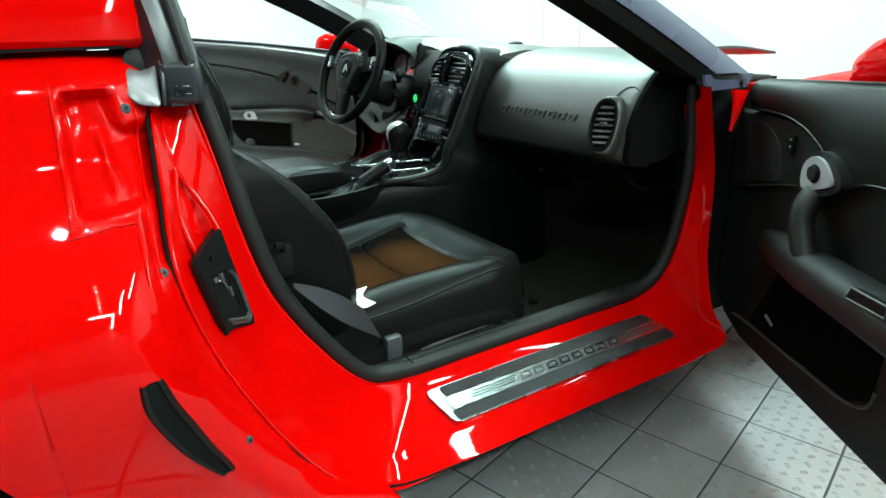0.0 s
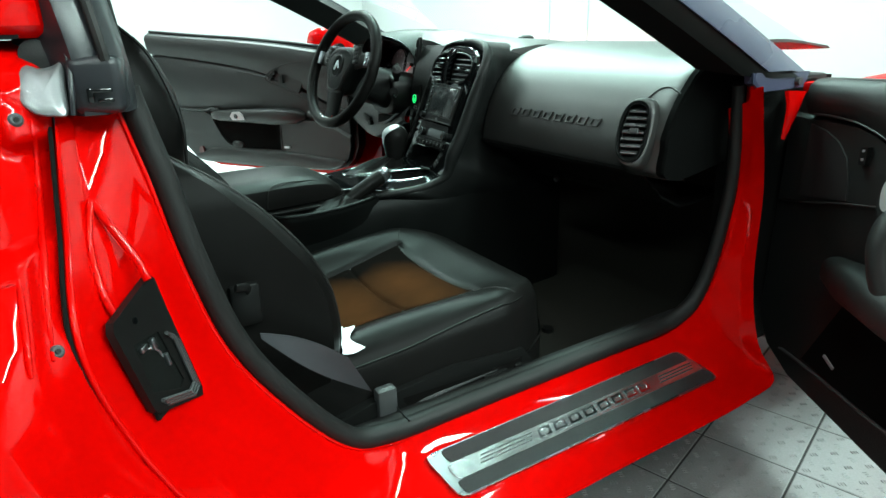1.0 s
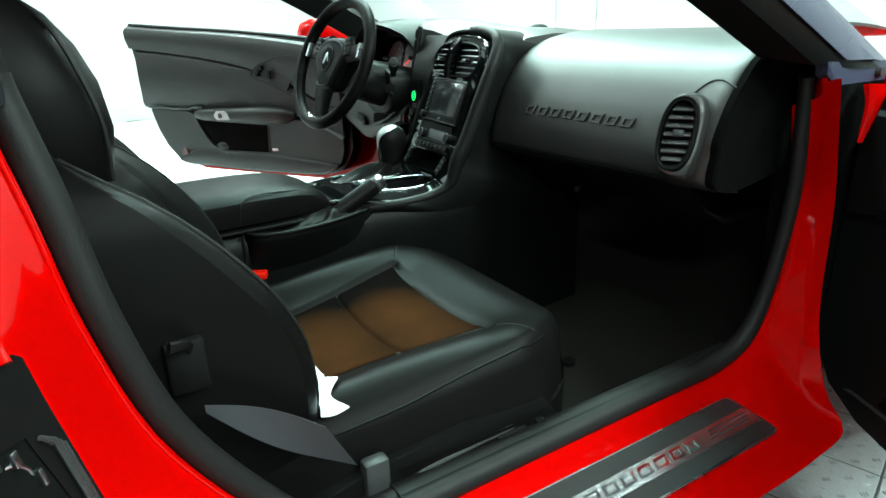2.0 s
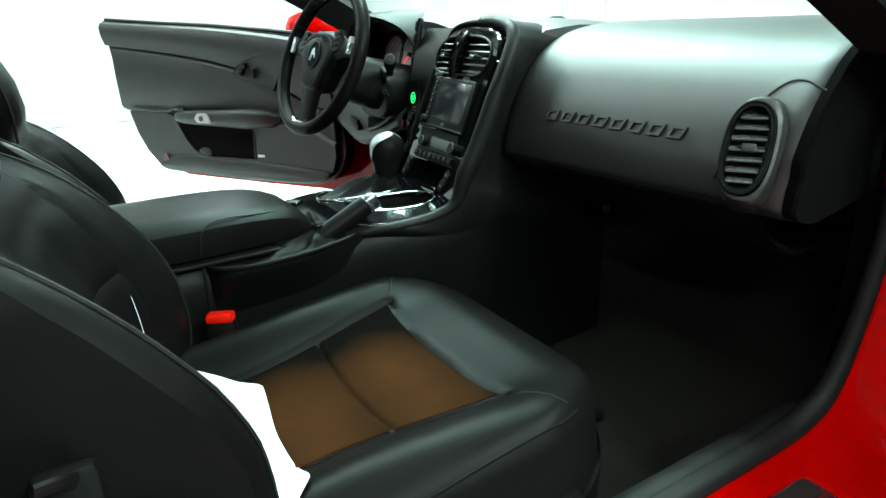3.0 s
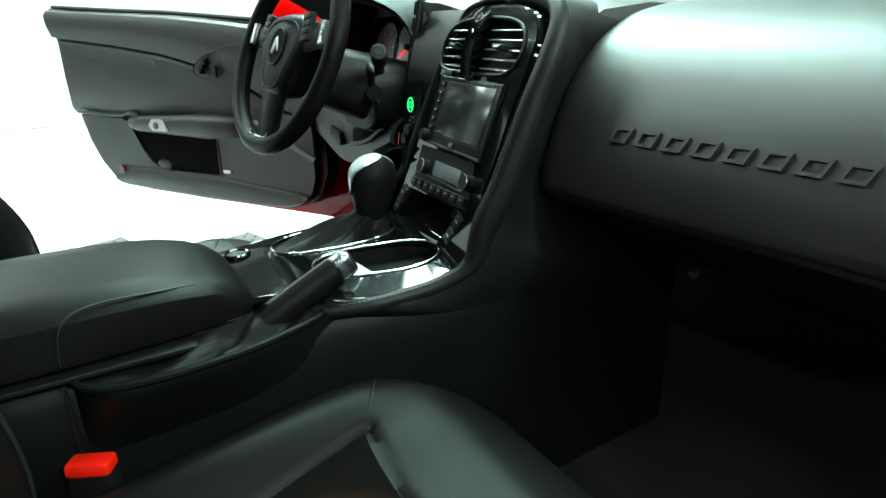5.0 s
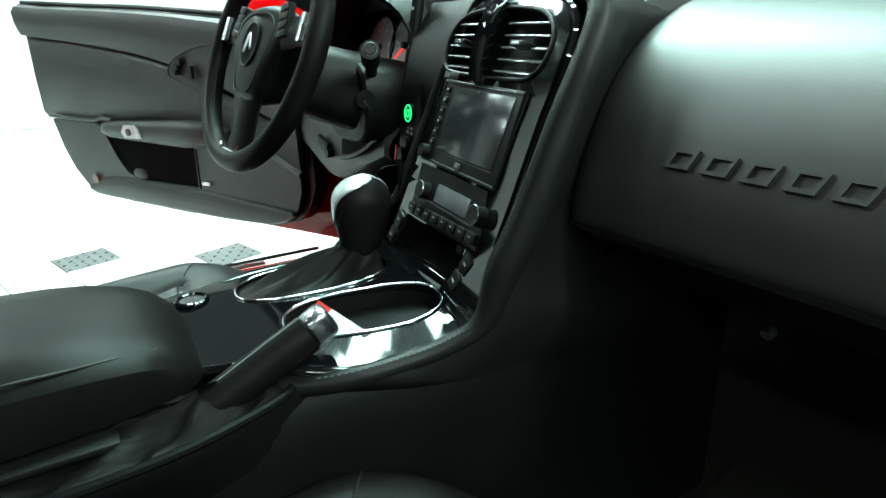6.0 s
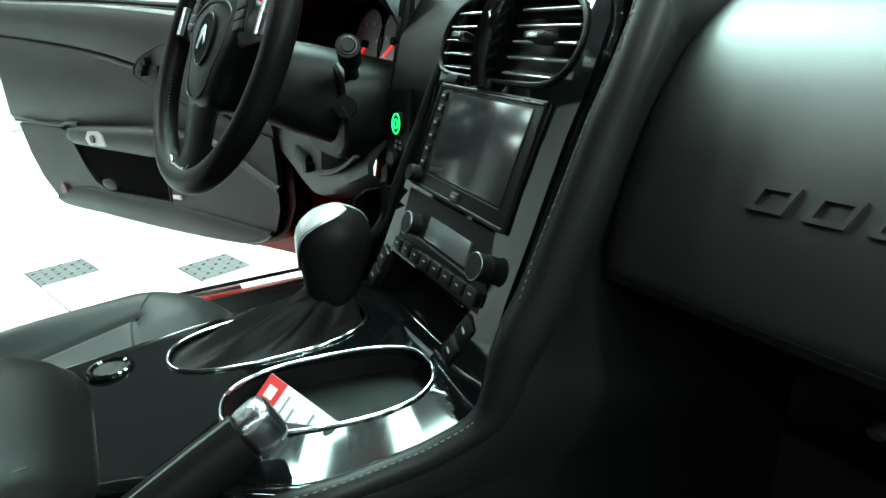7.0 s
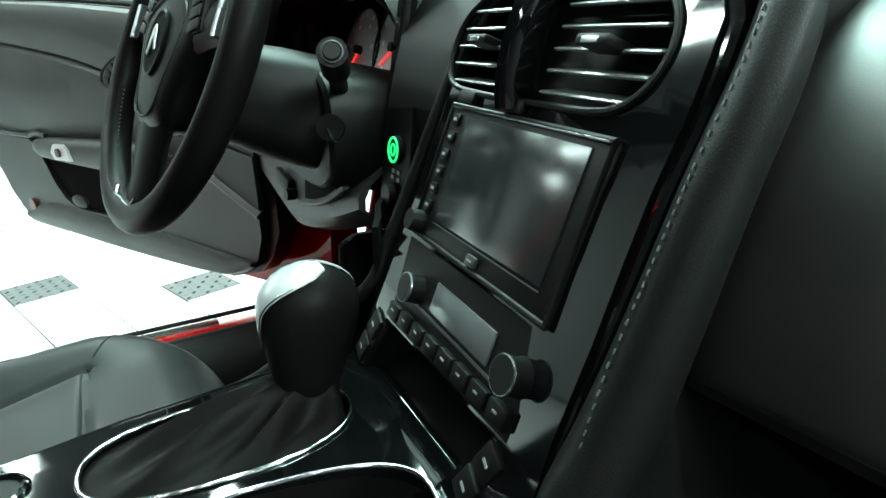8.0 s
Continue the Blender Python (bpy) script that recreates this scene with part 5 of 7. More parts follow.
    for k in range(16):
        a = radians(198 + 2.0 * k)
        part("rim_stitch", box((0, 0, 0), (0.006, 0.0012, 0.001), m @ Matrix.Translation((0.1455 * math.cos(a), 0.1455 * math.sin(a), 0.003)) @ pose(0, 0, 0, 0, 0, math.degrees(a))), STITCH, wheel, smooth=False)
    # column shroud
    c0, c1 = V((-0.325, 0.945, 0.770)), V((-0.315, 1.10, 0.722))
    rings = []
    for t, rx, rz in ((0, 0.055, 0.046), (0.25, 0.064, 0.052), (0.55, 0.070, 0.055), (0.8, 0.074, 0.058), (1, 0.076, 0.060)):
        c = c0.lerp(c1, t)
        rings.append([c + V((x, 0.02 * z / 0.06, z)) for x, z in oval(0, 0, rx, rz, 24, 3)])
    col = part("column_shroud", loft(rings), PLASTIC, car, "black steering column shroud")
    part("shroud_trim", tube([p + V((0, -0.002, 0.0)) for p in rings[2][-3:] + rings[2][:10]], 0.0028, 8), GREYPLASTIC, col, "pale edge between the shroud halves")
    part("shroud_cover", loft([[V((-0.318, 0, 0.735)) + V((x * f, y, z * f - 0.12 * (y - 1.02))) for x, z in oval(0.004, -0.004, 0.082, 0.062, 28, 3.2)] for y, f in ((1.012, 0.93), (1.016, 0.985), (1.024, 1.0), (1.11, 1.04))]), PLASTIC, col, "black lower column cover")
    stalk = part("wiper_stalk", tube(spline([(-0.268, 1.040, 0.762), (-0.238, 1.026, 0.778), (-0.206, 1.012, 0.796), (-0.180, 1.000, 0.808)], 5), lambda t: 0.0085 + 0.0045 * min(1.0, max(0.0, t - 0.45) / 0.15), 16), PLASTIC, col, "black wiper stalk with a round end")
    d = V((0.026, -0.012, 0.012)).normalized()
    e = V((-0.180, 1.000, 0.808))
    part("stalk_ring", tube([e + d * 0.0005 + 0.0088 * (d.orthogonal().normalized() * math.cos(a) + d.cross(d.orthogonal().normalized()) * math.sin(a)) for a in (2 * math.pi * k / 24 for k in range(24))], 0.0012, 6, closed=True), GREYPLASTIC, stalk)
    part("stalk_button", tube([e, e + d * 0.003], lambda t: 0.0078 - 0.001 * t, 18), RUBBER, stalk)
    part("lamp_stalk", tube(spline([(-0.385, 1.02, 0.76), (-0.43, 1.01, 0.785), (-0.475, 0.995, 0.805)], 5), lambda t: 0.008 + 0.005 * (t > 0.6), 12), PLASTIC, col)
    part("key_slot", tube([V((-0.244, 1.020, 0.738)), V((-0.232, 1.012, 0.740))], 0.013, 18), PLASTIC, col, "round black slot")
    part("slot_edge", tube([V((-0.231 + 0.001 * math.cos(a), 1.012 + 0.006 * math.sin(a), 0.740 + 0.0135 * math.cos(a + 2.2))) for a in np.linspace(-0.6, 1.4, 10)], 0.0012, 6), SATIN, col, "bright arc on the slot")


steering()


# ------------------------------------------------------------------ centre console
def console():
    side = []
    for y in np.linspace(0.05, 1.30, 30):
        y = float(y)
        top = between([(0.05, 0.53), (0.48, 0.535), (0.72, 0.538), (0.80, 0.541), (0.90, 0.545), (0.96, 0.552), (1.02, 0.59), (1.30, 0.64)], y)
        xr = between([(0.05, 0.120), (0.55, 0.122), (0.75, 0.132), (0.85, 0.148), (0.93, 0.158), (1.30, 0.170)], y)
        pts = [(-xr, 0.21), (-xr, top - 0.06), (-xr + 0.004, top - 0.02), (-xr + 0.016, top - 0.003), (-xr + 0.035, top), (xr - 0.035, top), (xr - 0.016, top - 0.003), (xr - 0.004, top - 0.02), (xr, top - 0.06), (xr, 0.21)]
        side.append([V((x, y, z)) for x, z in pts])
    base = part("centre_console", loft(side), VINYL, car, "black leather-covered centre console")
    # armrest lid
    rings = []
    for y, w, h in ((0.16, 0.108, 0.046), (0.20, 0.112, 0.054), (0.40, 0.113, 0.057), (0.50, 0.113, 0.058), (0.56, 0.110, 0.058), (0.60, 0.107, 0.0565), (0.635, 0.103, 0.053), (0.665, 0.097, 0.046), (0.688, 0.090, 0.036), (0.703, 0.080, 0.024), (0.711, 0.066, 0.012), (0.714, 0.05, 0.004)):
        rings.append([V((x, y, 0.552 + h * zz)) for x, zz in ((-w, 0.0), (-w * 1.02, 0.35), (-w * 0.97, 0.72), (-w * 0.82, 0.93), (-w * 0.5, 1.0), (0, 1.02), (w * 0.5, 1.0), (w * 0.82, 0.93), (w * 0.97, 0.72), (w * 1.02, 0.35), (w, 0.0))])
    part("armrest", loft(rings), LEATHER, base, "padded black leather armrest lid")
    part("armrest_seam", tube(spline([(0.1142, 0.521, 0.556), (0.1152, 0.522, 0.572), (0.1125, 0.526, 0.590), (0.1050, 0.535, 0.5985), (0.0990, 0.552, 0.6025), (0.0955, 0.580, 0.6030), (0.0920, 0.612, 0.6005), (0.084, 0.648, 0.5965), (0.070, 0.680, 0.5890)], 4), 0.0012, 6), RUBBER, base)
    part("lid_gap", box((0.0, 0.36, 0.5435), (0.243, 0.56, 0.006), bevel=0.002), PLASTIC, base)
    part("panel_joint", box((0.1225, 0.520, 0.49), (0.004, 0.0035, 0.10)), PLASTIC, base, smooth=False)
    # gloss top plate with openings
    TOPM = Matrix.Translation((0, 0, 0.0))
    def height(x, y):
        return between([(0.66, 0.555), (0.80, 0.564), (0.90, 0.568), (0.955, 0.572), (1.0, 0.578)], y) - 3.2 * max(0.0, x - 0.076) ** 2 - 0.8 * max(0.0, -x - 0.088) ** 2
    outline = [(-0.112, 0.665), (-0.05, 0.665), (0.03, 0.668), (0.058, 0.695), (0.072, 0.730), (0.090, 0.765), (0.114, 0.788), (0.130, 0.820), (0.139, 0.865), (0.144, 0.905), (0.146, 0.938), (0.134, 0.966), (0.06, 0.972), (-0.06, 0.980), (-0.11, 0.975), (-0.126, 0.93), (-0.122, 0.80)]
    cup = oval(0.051, 0.872, 0.047, 0.080, 44, 2.5, -0.23)
    shift = oval(-0.060, 0.858, 0.045, 0.087, 44, 2.4, -0.12)
    top = part("console_top", plate(outline, (cup, shift), 0.02, TOPM, height), GLOSS, base, "gloss black console top")
    part("top_edge", tube([V((x, y, height(x, y) - 0.0055)) for x, y in outline], 0.0062, 10, closed=True), GLOSS, base)
    for name, loop, r in (("cup_ring", cup, 0.0018), ("shift_ring", shift, 0.0017)):
        part(name, tube([V((x, y, height(x, y) + 0.001)) for x, y in loop], r, 10, closed=True), CHROME, base, "bright chrome ring")
    well = [[V((0.051 + (x - 0.051) * f, 0.872 + (y - 0.872) * f, z)) for x, y in cup] for z, f in ((0.562, 1.0), (0.54, 0.97), (0.47, 0.90))]
    part("cup_holder", loft(well, True, False), PLASTIC, base, "deep black cup holder")
    part("cup_floor", plate([(0.051 + (x - 0.051) * 0.9, 0.872 + (y - 0.872) * 0.9) for x, y in cup], (), 0.002, Matrix.Translation((0, 0, 0.472))), CARPET, base)
    b = bmesh.new()
    add_tube(b, [V((0.058, 0.905, 0.474)), V((0.058, 0.905, 0.505))], 0.024, 20)
    part("cup_insert", b, RUBBER, base, "round rubber cup insert")
    part("cup_clip", box((0.096, 0.868, 0.560), (0.012, 0.044, 0.009), pose(0, 0, 0), 0.004), PLASTIC, base, "black sprung cup clip")
    part("shift_floor", plate(shift, (), 0.002, Matrix.Translation((0, 0, 0.540))), PLASTIC, base)
    part("round_button", tube([V((-0.084, 0.728, 0.553)), V((-0.084, 0.728, 0.5615))], 0.013, 22), PLASTIC, base, "round black button in a gloss ring")
    part("button_rim", tube([V((-0.084 + 0.0155 * math.cos(a), 0.728 + 0.0155 * math.sin(a), 0.561)) for a in (2 * math.pi * k / 28 for k in range(28))], 0.003, 8, closed=True), GLOSS, base)
    # gear lever with a pleated boot drawn up to the knob
    rings = []
    for k in range(19):
        t = k / 18
        c = V((-0.060, 0.858, 0.560)).lerp(V((-0.068, 0.920, 0.594)), t ** 0.8)
        f = lerp(0.985, 0.27, t ** 0.9)
        ring = []
        for x, y in oval(0, 0, 0.045, 0.087, 56, 2.4, -0.12):
            turn = math.atan2(y / 0.087, x / 0.045)
            pleat = (0.55 + 0.45 * math.cos(7 * turn + 0.6 + 0.8 * t)) ** 1.5
            depth = 0.26 * math.sin(math.pi * t ** 0.75)
            g = f * (1 - depth * (1 - pleat) * 0.55)
            ring.append(c + V((x * g, y * g, -0.010 * math.sin(math.pi * t) * (1 - pleat) + 0.012 * math.sin(math.pi * t) * max(0.0, -math.sin(turn)) * 0.6)))
        rings.append(ring)
    part("shift_boot", loft(rings), LEATHER, base, "pleated black leather shift boot")
    k0, k1 = V((-0.066, 0.920, 0.580)), V((-0.074, 0.934, 0.672))
    rings = []
    for t, r in ((0, 0.0175), (0.05, 0.0200), (0.18, 0.0228), (0.34, 0.0262), (0.5, 0.0292), (0.66, 0.0306), (0.78, 0.0290), (0.88, 0.0238), (0.95, 0.0162), (1.0, 0.006)):
        c = k0.lerp(k1, t)
        rings.append([c + V((x, y, -0.12 * y)) for x, y in oval(0, 0, r * 0.90, r * 1.16, 32)])
    knob = part("gear_knob", loft(rings), LEATHER, base, "black leather gear knob with a silver cap")
    # the cap: a smooth shield over the top, open towards the passenger
    grid = []
    for t, r in ((0.36, 0.0276), (0.44, 0.0292), (0.52, 0.0306), (0.60, 0.0314), (0.68, 0.0318), (0.76, 0.0309), (0.83, 0.0281), (0.89, 0.0240), (0.94, 0.0188), (0.98, 0.0118), (1.012, 0.003)):
        c = k0.lerp(k1, t) + V((0, 0, 0.0012))
        a0 = between([(0.36, 240), (0.5, 150), (0.7, 110), (1.0, 80)], t)
        a1 = between([(0.36, 260), (0.5, 274), (0.68, 286), (0.83, 308), (0.92, 338), (0.98, 385), (1.012, 430)], t)
        grid.append([c + V((r * 0.91 * math.cos(a), r * 1.17 * math.sin(a), -0.12 * r * 1.17 * math.sin(a))) for a in np.linspace(radians(a0), radians(a1), 30)])
    part("knob_cap", sheet(grid, 0.0015, (0.3, 0.3, -0.9)), SILVERTRIM, knob, "satin silver cap on the gear knob")
    part("cap_edge", tube(spline([row[-1] for row in grid[:-2]], 2), 0.0008, 6), SATIN, knob)
    # handbrake: a flared shelf on the console's side, a rim and a creased leather boot
    rim = smooth_loop([(0.112, 0.527), (0.139, 0.540), (0.153, 0.585), (0.153, 0.648), (0.145, 0.705), (0.124, 0.768), (0.106, 0.762), (0.088, 0.700), (0.082, 0.610), (0.092, 0.540)], 5)
    def rim_z(x, y):
        return 0.541 + 0.02 * (y - 0.65) - 0.10 * (x - 0.11)
    part("boot_rim", tube([V((x, y, rim_z(x, y) + 0.003)) for x, y in rim], 0.0042, 8, closed=True), VINYL, base, "black rim round the handbrake boot")
    outer = [(0.118, 0.527), (0.139, 0.540), (0.149, 0.560), (0.153, 0.585), (0.154, 0.615), (0.153, 0.648), (0.150, 0.68), (0.145, 0.705), (0.136, 0.74), (0.126, 0.768), (0.122, 0.785)]
    rows = [[V((lerp(x, 0.1225 + 0.03 * max(0, y - 0.72), f), y, lerp(rim_z(x, y) + 0.002, 0.455, g))) for f, g in ((-0.02, 0.0), (-0.06, 0.06), (0.0, 0.16), (0.35, 0.42), (0.75, 0.75), (1.05, 1.0))] for x, y in outer]
    part("boot_shelf", sheet(rows, 0.004, (-1, 0, 0)), VINYL, base, "black flared console side under the handbrake")
    rings = []
    for k in range(11):
        f = 1 - k / 10
        ring = []
        for x, y in rim:
            cx, cy = 0.108, lerp(0.700, y, f) if y < 0.70 else lerp(0.715, y, f)
            px, py = lerp(cx, x, f), cy
            fold = 0.0045 * math.sin(95 * (py - 0.5) + 40 * (px - 0.1) * (1 + 2 * f)) * math.sin(math.pi * f) + 0.0025 * math.sin(210 * py + 55 * px) * math.sin(math.pi * f)
            ring.append(V((px, py, rim_z(x, y) - 0.004 * math.sin(math.pi * f) + 0.022 * (1 - f) * max(0.0, (py - 0.54) / 0.17) + fold)))
        rings.append(ring)
    part("brake_boot", loft(rings, True, False), LEATHER, base, "wrinkled black leather handbrake boot")
    part("brake_lever", tube(spline([(0.106, 0.662, 0.520), (0.105, 0.705, 0.540), (0.103, 0.757, 0.565), (0.102, 0.797, 0.584)], 5), lambda t: 0.0185 - 0.001 * t, 18), LEATHER, base, "black leather handbrake grip")
    part("grip_seam", tube(spline([(0.106, 0.690, 0.5515), (0.105, 0.720, 0.566), (0.103, 0.760, 0.5858), (0.102, 0.790, 0.600)], 4), 0.0012, 6), STITCH, base)
    b = bmesh.new()
    d = V((-0.001, 0.038, 0.021)).normalized()
    mt = axes(V((0.102, 0.799, 0.585)), V((1, 0, 0)), d)
    add_box(b, (0, 0.009, 0), (0.026, 0.026, 0.030), mt, 0.007, 3)
    part("brake_button", b, SATIN, base, "satin grey handbrake end button")
    # belt buckle between console and seat
    mb = axes((0.151, 0.528, 0.452), (0.45, 0.89, 0), (-0.05, 0.03, 1))
    buckle = part("belt_buckle", box((0, -0.02, 0), (0.042, 0.066, 0.022), mb, 0.005), PLASTIC, car, "black belt buckle with a red release button")
    part("release_button", box((0, 0.017, 0.002), (0.040, 0.014, 0.023), mb, 0.004), REDPLASTIC, buckle, "bright red release button")
    part("buckle_line", box((0, -0.030, 0.0112), (0.040, 0.0015, 0.001), mb), GREYPLASTIC, buckle)


console()


# ------------------------------------------------------------------ seats
def dip(d, w=0.006):
    return math.exp(-(d / w) ** 2)


def insert_half(y):
    """Half the width of the quilted middle, which narrows towards the seat back."""
    return between([(0.33, 0.108), (0.546, 0.112), (0.636, 0.126), (0.70, 0.141), (0.775, 0.158)], y)


def cushion_height(x, y):
    """Top of the seat cushion; x is measured from the seat's middle."""
    a = abs(x)
    base = between([(0.25, 0.395), (0.35, 0.408), (0.50, 0.424), (0.62, 0.436), (0.76, 0.449), (0.80, 0.454), (0.85, 0.456), (0.888, 0.449), (0.915, 0.434), (0.934, 0.406), (0.946, 0.365)], y)
    bol = (0.026 if x > 0 else 0.034) * math.exp(-((a - 0.5 * (insert_half(y) + 0.250)) / 0.044) ** 2) * between([(0.30, 0.8), (0.6, 1.0), (0.76, 0.75), (0.86, 0.2)], y)
    crown = -0.010 * math.cos(min(1.0, a / 0.16) * math.pi / 2)
    z = base + bol + crown * between([(0.3, 1.0), (0.78, 0.6), (0.85, 0.0)], y)
    z -= 0.006 * dip(a - insert_half(y), 0.0035) * (1 if y < 0.775 else 0)
    z -= 0.004 * dip(y - 0.766 - 0.008 * (a / 0.157) ** 2, 0.0035) * (1 if a < insert_half(y) else 0)
    z -= 0.004 * dip(y - 0.634 - 0.008 * (a / 0.157) ** 2, 0.0035) * (1 if a < insert_half(y) else 0)
    side = max(0.0, a - (cushion_edge(y) - 0.042)) / 0.042
    return z - 0.050 * side ** 2.2


def cushion_edge(y):
    return between([(0.25, 0.235), (0.6, 0.258), (0.72, 0.262), (0.77, 0.262), (0.81, 0.252), (0.84, 0.238), (0.87, 0.217), (0.895, 0.191), (0.915, 0.162), (0.934, 0.124), (0.946, 0.085)], y)


def back_front(x, v):
    """Front of the seat back at height v; returns y."""
    a = abs(x)
    ridge = between([(0.36, 0.458), (0.42, 0.478), (0.48, 0.488), (0.54, 0.482), (0.60, 0.460), (0.65, 0.428), (0.70, 0.386), (0.74, 0.340), (0.775, 0.288), (0.80, 0.264)], v)
    hollow = 0.088 * math.exp(-(a / 0.165) ** 4) * between([(0.36, 0.7), (0.55, 1.0), (0.72, 0.5), (0.80, 0.1)], v)
    y = ridge - hollow
    y -= 0.006 * dip(a - 0.145, 0.005)
    for q in (0.50, 0.60, 0.70):
        y -= 0.005 * dip(v - q, 0.006) * (1 if a < 0.145 else 0)
    edge = max(0.0, a - between([(0.36, 0.20), (0.6, 0.212), (0.72, 0.195), (0.80, 0.15)], v)) / 0.03
    return y - 0.022 * edge ** 2


def back_half(v):
    return between([(0.36, 0.225), (0.5, 0.240), (0.62, 0.242), (0.70, 0.230), (0.745, 0.210), (0.775, 0.180), (0.792, 0.14)], v)


def seat(name_label, middle, skin):
    base = part("seat", box((0, 0.56, 0.285), (0.44, 0.56, 0.13), bevel=0.03, segs=3), PLASTIC, None, name_label)
    # cushion with bolsters
    ys = [float(q) for q in np.linspace(0.25, 0.946, 86)]
    us = [float(q) for q in np.linspace(-1, 1, 121)]
    rows = []
    for y in ys:
        e = cushion_edge(y)
        h = insert_half(y)
        xs = [u / 0.6 * min(h, e * 0.6) if abs(u) <= 0.6 else math.copysign(lerp(min(h, e * 0.6), e, (abs(u) - 0.6) / 0.4), u) for u in us]
        row = [V((x, y, cushion_height(x, y) - 0.05 * max(0, abs(u) - 0.95) / 0.05)) for u, x in zip(us, xs)]
        row = [V((row[0].x - 0.004, y, 0.30))] + [V((row[0].x - 0.006, y, 0.36))] + row + [V((row[-1].x + 0.006, y, 0.36))] + [V((row[-1].x + 0.004, y, 0.30))]
        rows.append(row)
    rows.append([V((p.x * 0.97, 0.948, min(p.z, 0.33))) for p in rows[-1]])
    part("cushion", sheet(rows, 0.004), skin, base, "black leather seat cushion with raised bolsters")
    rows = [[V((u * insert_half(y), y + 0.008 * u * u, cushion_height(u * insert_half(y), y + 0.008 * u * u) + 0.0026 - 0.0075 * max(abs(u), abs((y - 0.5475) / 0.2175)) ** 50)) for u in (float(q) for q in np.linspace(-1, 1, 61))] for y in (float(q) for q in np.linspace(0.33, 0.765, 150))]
    part("cushion_insert", sheet(rows, 0.004), middle, base, "seat insert, worn brown for the passenger, light-paled for the driver")
    for s in (1, -1):
        part("piping", tube([V((s * min(0.236, cushion_edge(y) * 0.915), y, cushion_height(min(0.236, cushion_edge(y) * 0.915), y) + 0.0005)) for y in ys[10:72:2]], 0.0022, 6), LEATHER, base)
    for s in (1, -1):
        corner = [(s * (0.158 + 0.062 * f), 0.774 + 0.040 * f) for f in (0.0, 0.25, 0.5, 0.75, 1.0)]
        part("corner_seam", tube([V((x, y, cushion_height(x, y) + 0.0004)) for x, y in corner], 0.0016, 6), RUBBER, base)
    # side cover with switches
    cover = [[V((s_x, y, z)) for y, z in ((0.36, 0.265), (0.40, 0.345), (0.52, 0.372), (0.66, 0.385), (0.80, 0.375), (0.835, 0.33), (0.80, 0.27), (0.58, 0.25))] for s_x in (0.225, 0.255, 0.262)]
    part("side_cover", loft(cover), PLASTIC, base, "black plastic seat side cover")
    part("cover_ridge", tube(spline([(0.263, 0.545, 0.285), (0.265, 0.565, 0.325), (0.265, 0.590, 0.343), (0.265, 0.67, 0.350), (0.265, 0.74, 0.354)], 5), 0.0035, 8), GREYPLASTIC, base)
    part("seat_switch", box((0.266, 0.735, 0.345), (0.014, 0.052, 0.014), bevel=0.004), PLASTIC, base, "black seat adjuster switch")
    part("seat_switch", box((0.266, 0.785, 0.338), (0.014, 0.016, 0.030), bevel=0.004), PLASTIC, base)
    part("adjust_paddle", box((0.266, 0.660, 0.312), (0.012, 0.065, 0.016), pose(0, 0, 0), 0.005), PLASTIC, base)
    # seat back
    vs = [float(q) for q in np.linspace(0.36, 0.792, 64)]
    rings = []
    for v in vs:
        h = back_half(v)
        front = [V((u * h, back_front(u * h, v), v)) for u in (float(q) for q in np.linspace(-1, 1, 57))]
        thick = between([(0.36, 0.15), (0.7, 0.12), (0.792, 0.08)], v)
        rear = [V((h * u, between([(0.36, 0.452), (0.48, 0.44), (0.60, 0.40), (0.70, 0.34), (0.80, 0.25)], v) - thick - 0.02 * (1 - u * u), v)) for u in (1.0, 0.6, 0.2, -0.2, -0.6, -1.0)]
        rings.append(front + rear)
    part("seat_back", loft(rings), LEATHER, base, "black leather seat back with deep bolsters")
    rows = [[V((u * 0.140, back_front(u * 0.140, v) + 0.002, v)) for u in (float(q) for q in np.linspace(-1, 1, 25))] for v in (float(q) for q in np.linspace(0.40, 0.77, 40))]
    part("back_insert", sheet(rows, 0.003, (0, -1, 0)), LEATHER, base, "black leather back insert")
    for s in (1, -1):
        part("back_piping", tube([V((s * back_half(v) * 0.90, back_front(s * back_half(v) * 0.90, v) + 0.0008, v)) for v in vs[4::3]], 0.0022, 6), RUBBER, base)
    # headrest grown out of the back
    rings = []
    for z, w, y0, y1 in ((0.725, 0.130, 0.315, 0.20), (0.745, 0.146, 0.328, 0.19), (0.79, 0.150, 0.336, 0.18), (0.84, 0.144, 0.330, 0.175), (0.88, 0.132, 0.315, 0.172), (0.912, 0.112, 0.293, 0.175), (0.932, 0.085, 0.268, 0.185), (0.940, 0.05, 0.25, 0.2)):
        cy, ry = (y0 + y1) / 2, (y0 - y1) / 2
        rings.append([V((x, y, z)) for x, y in oval(0, cy, w, ry, 40, 3.2)])
    part("headrest", loft(rings), LEATHER, base, "black leather headrest")
    seam = [V((0.124 * k, y, z)) for k, y, z in ((1.0, 0.320, 0.745), (1.02, 0.322, 0.80), (0.98, 0.312, 0.85), (0.86, 0.296, 0.895), (0.62, 0.272, 0.925))]
    part("headrest_seam", tube(spline(seam, 5), 0.0026, 6), RUBBER, base)
    # release lever on the bolster
    part("tilt_lever", tube(spline([(0.243, 0.352, 0.590), (0.262, 0.345, 0.606), (0.272, 0.330, 0.612)], 4), 0.006, 8, 0.5), PLASTIC, base, "black seat-back release lever")
    part("lever_mount", box((0.243, 0.345, 0.575), (0.016, 0.04, 0.06), bevel=0.006), PLASTIC, base)
    return base


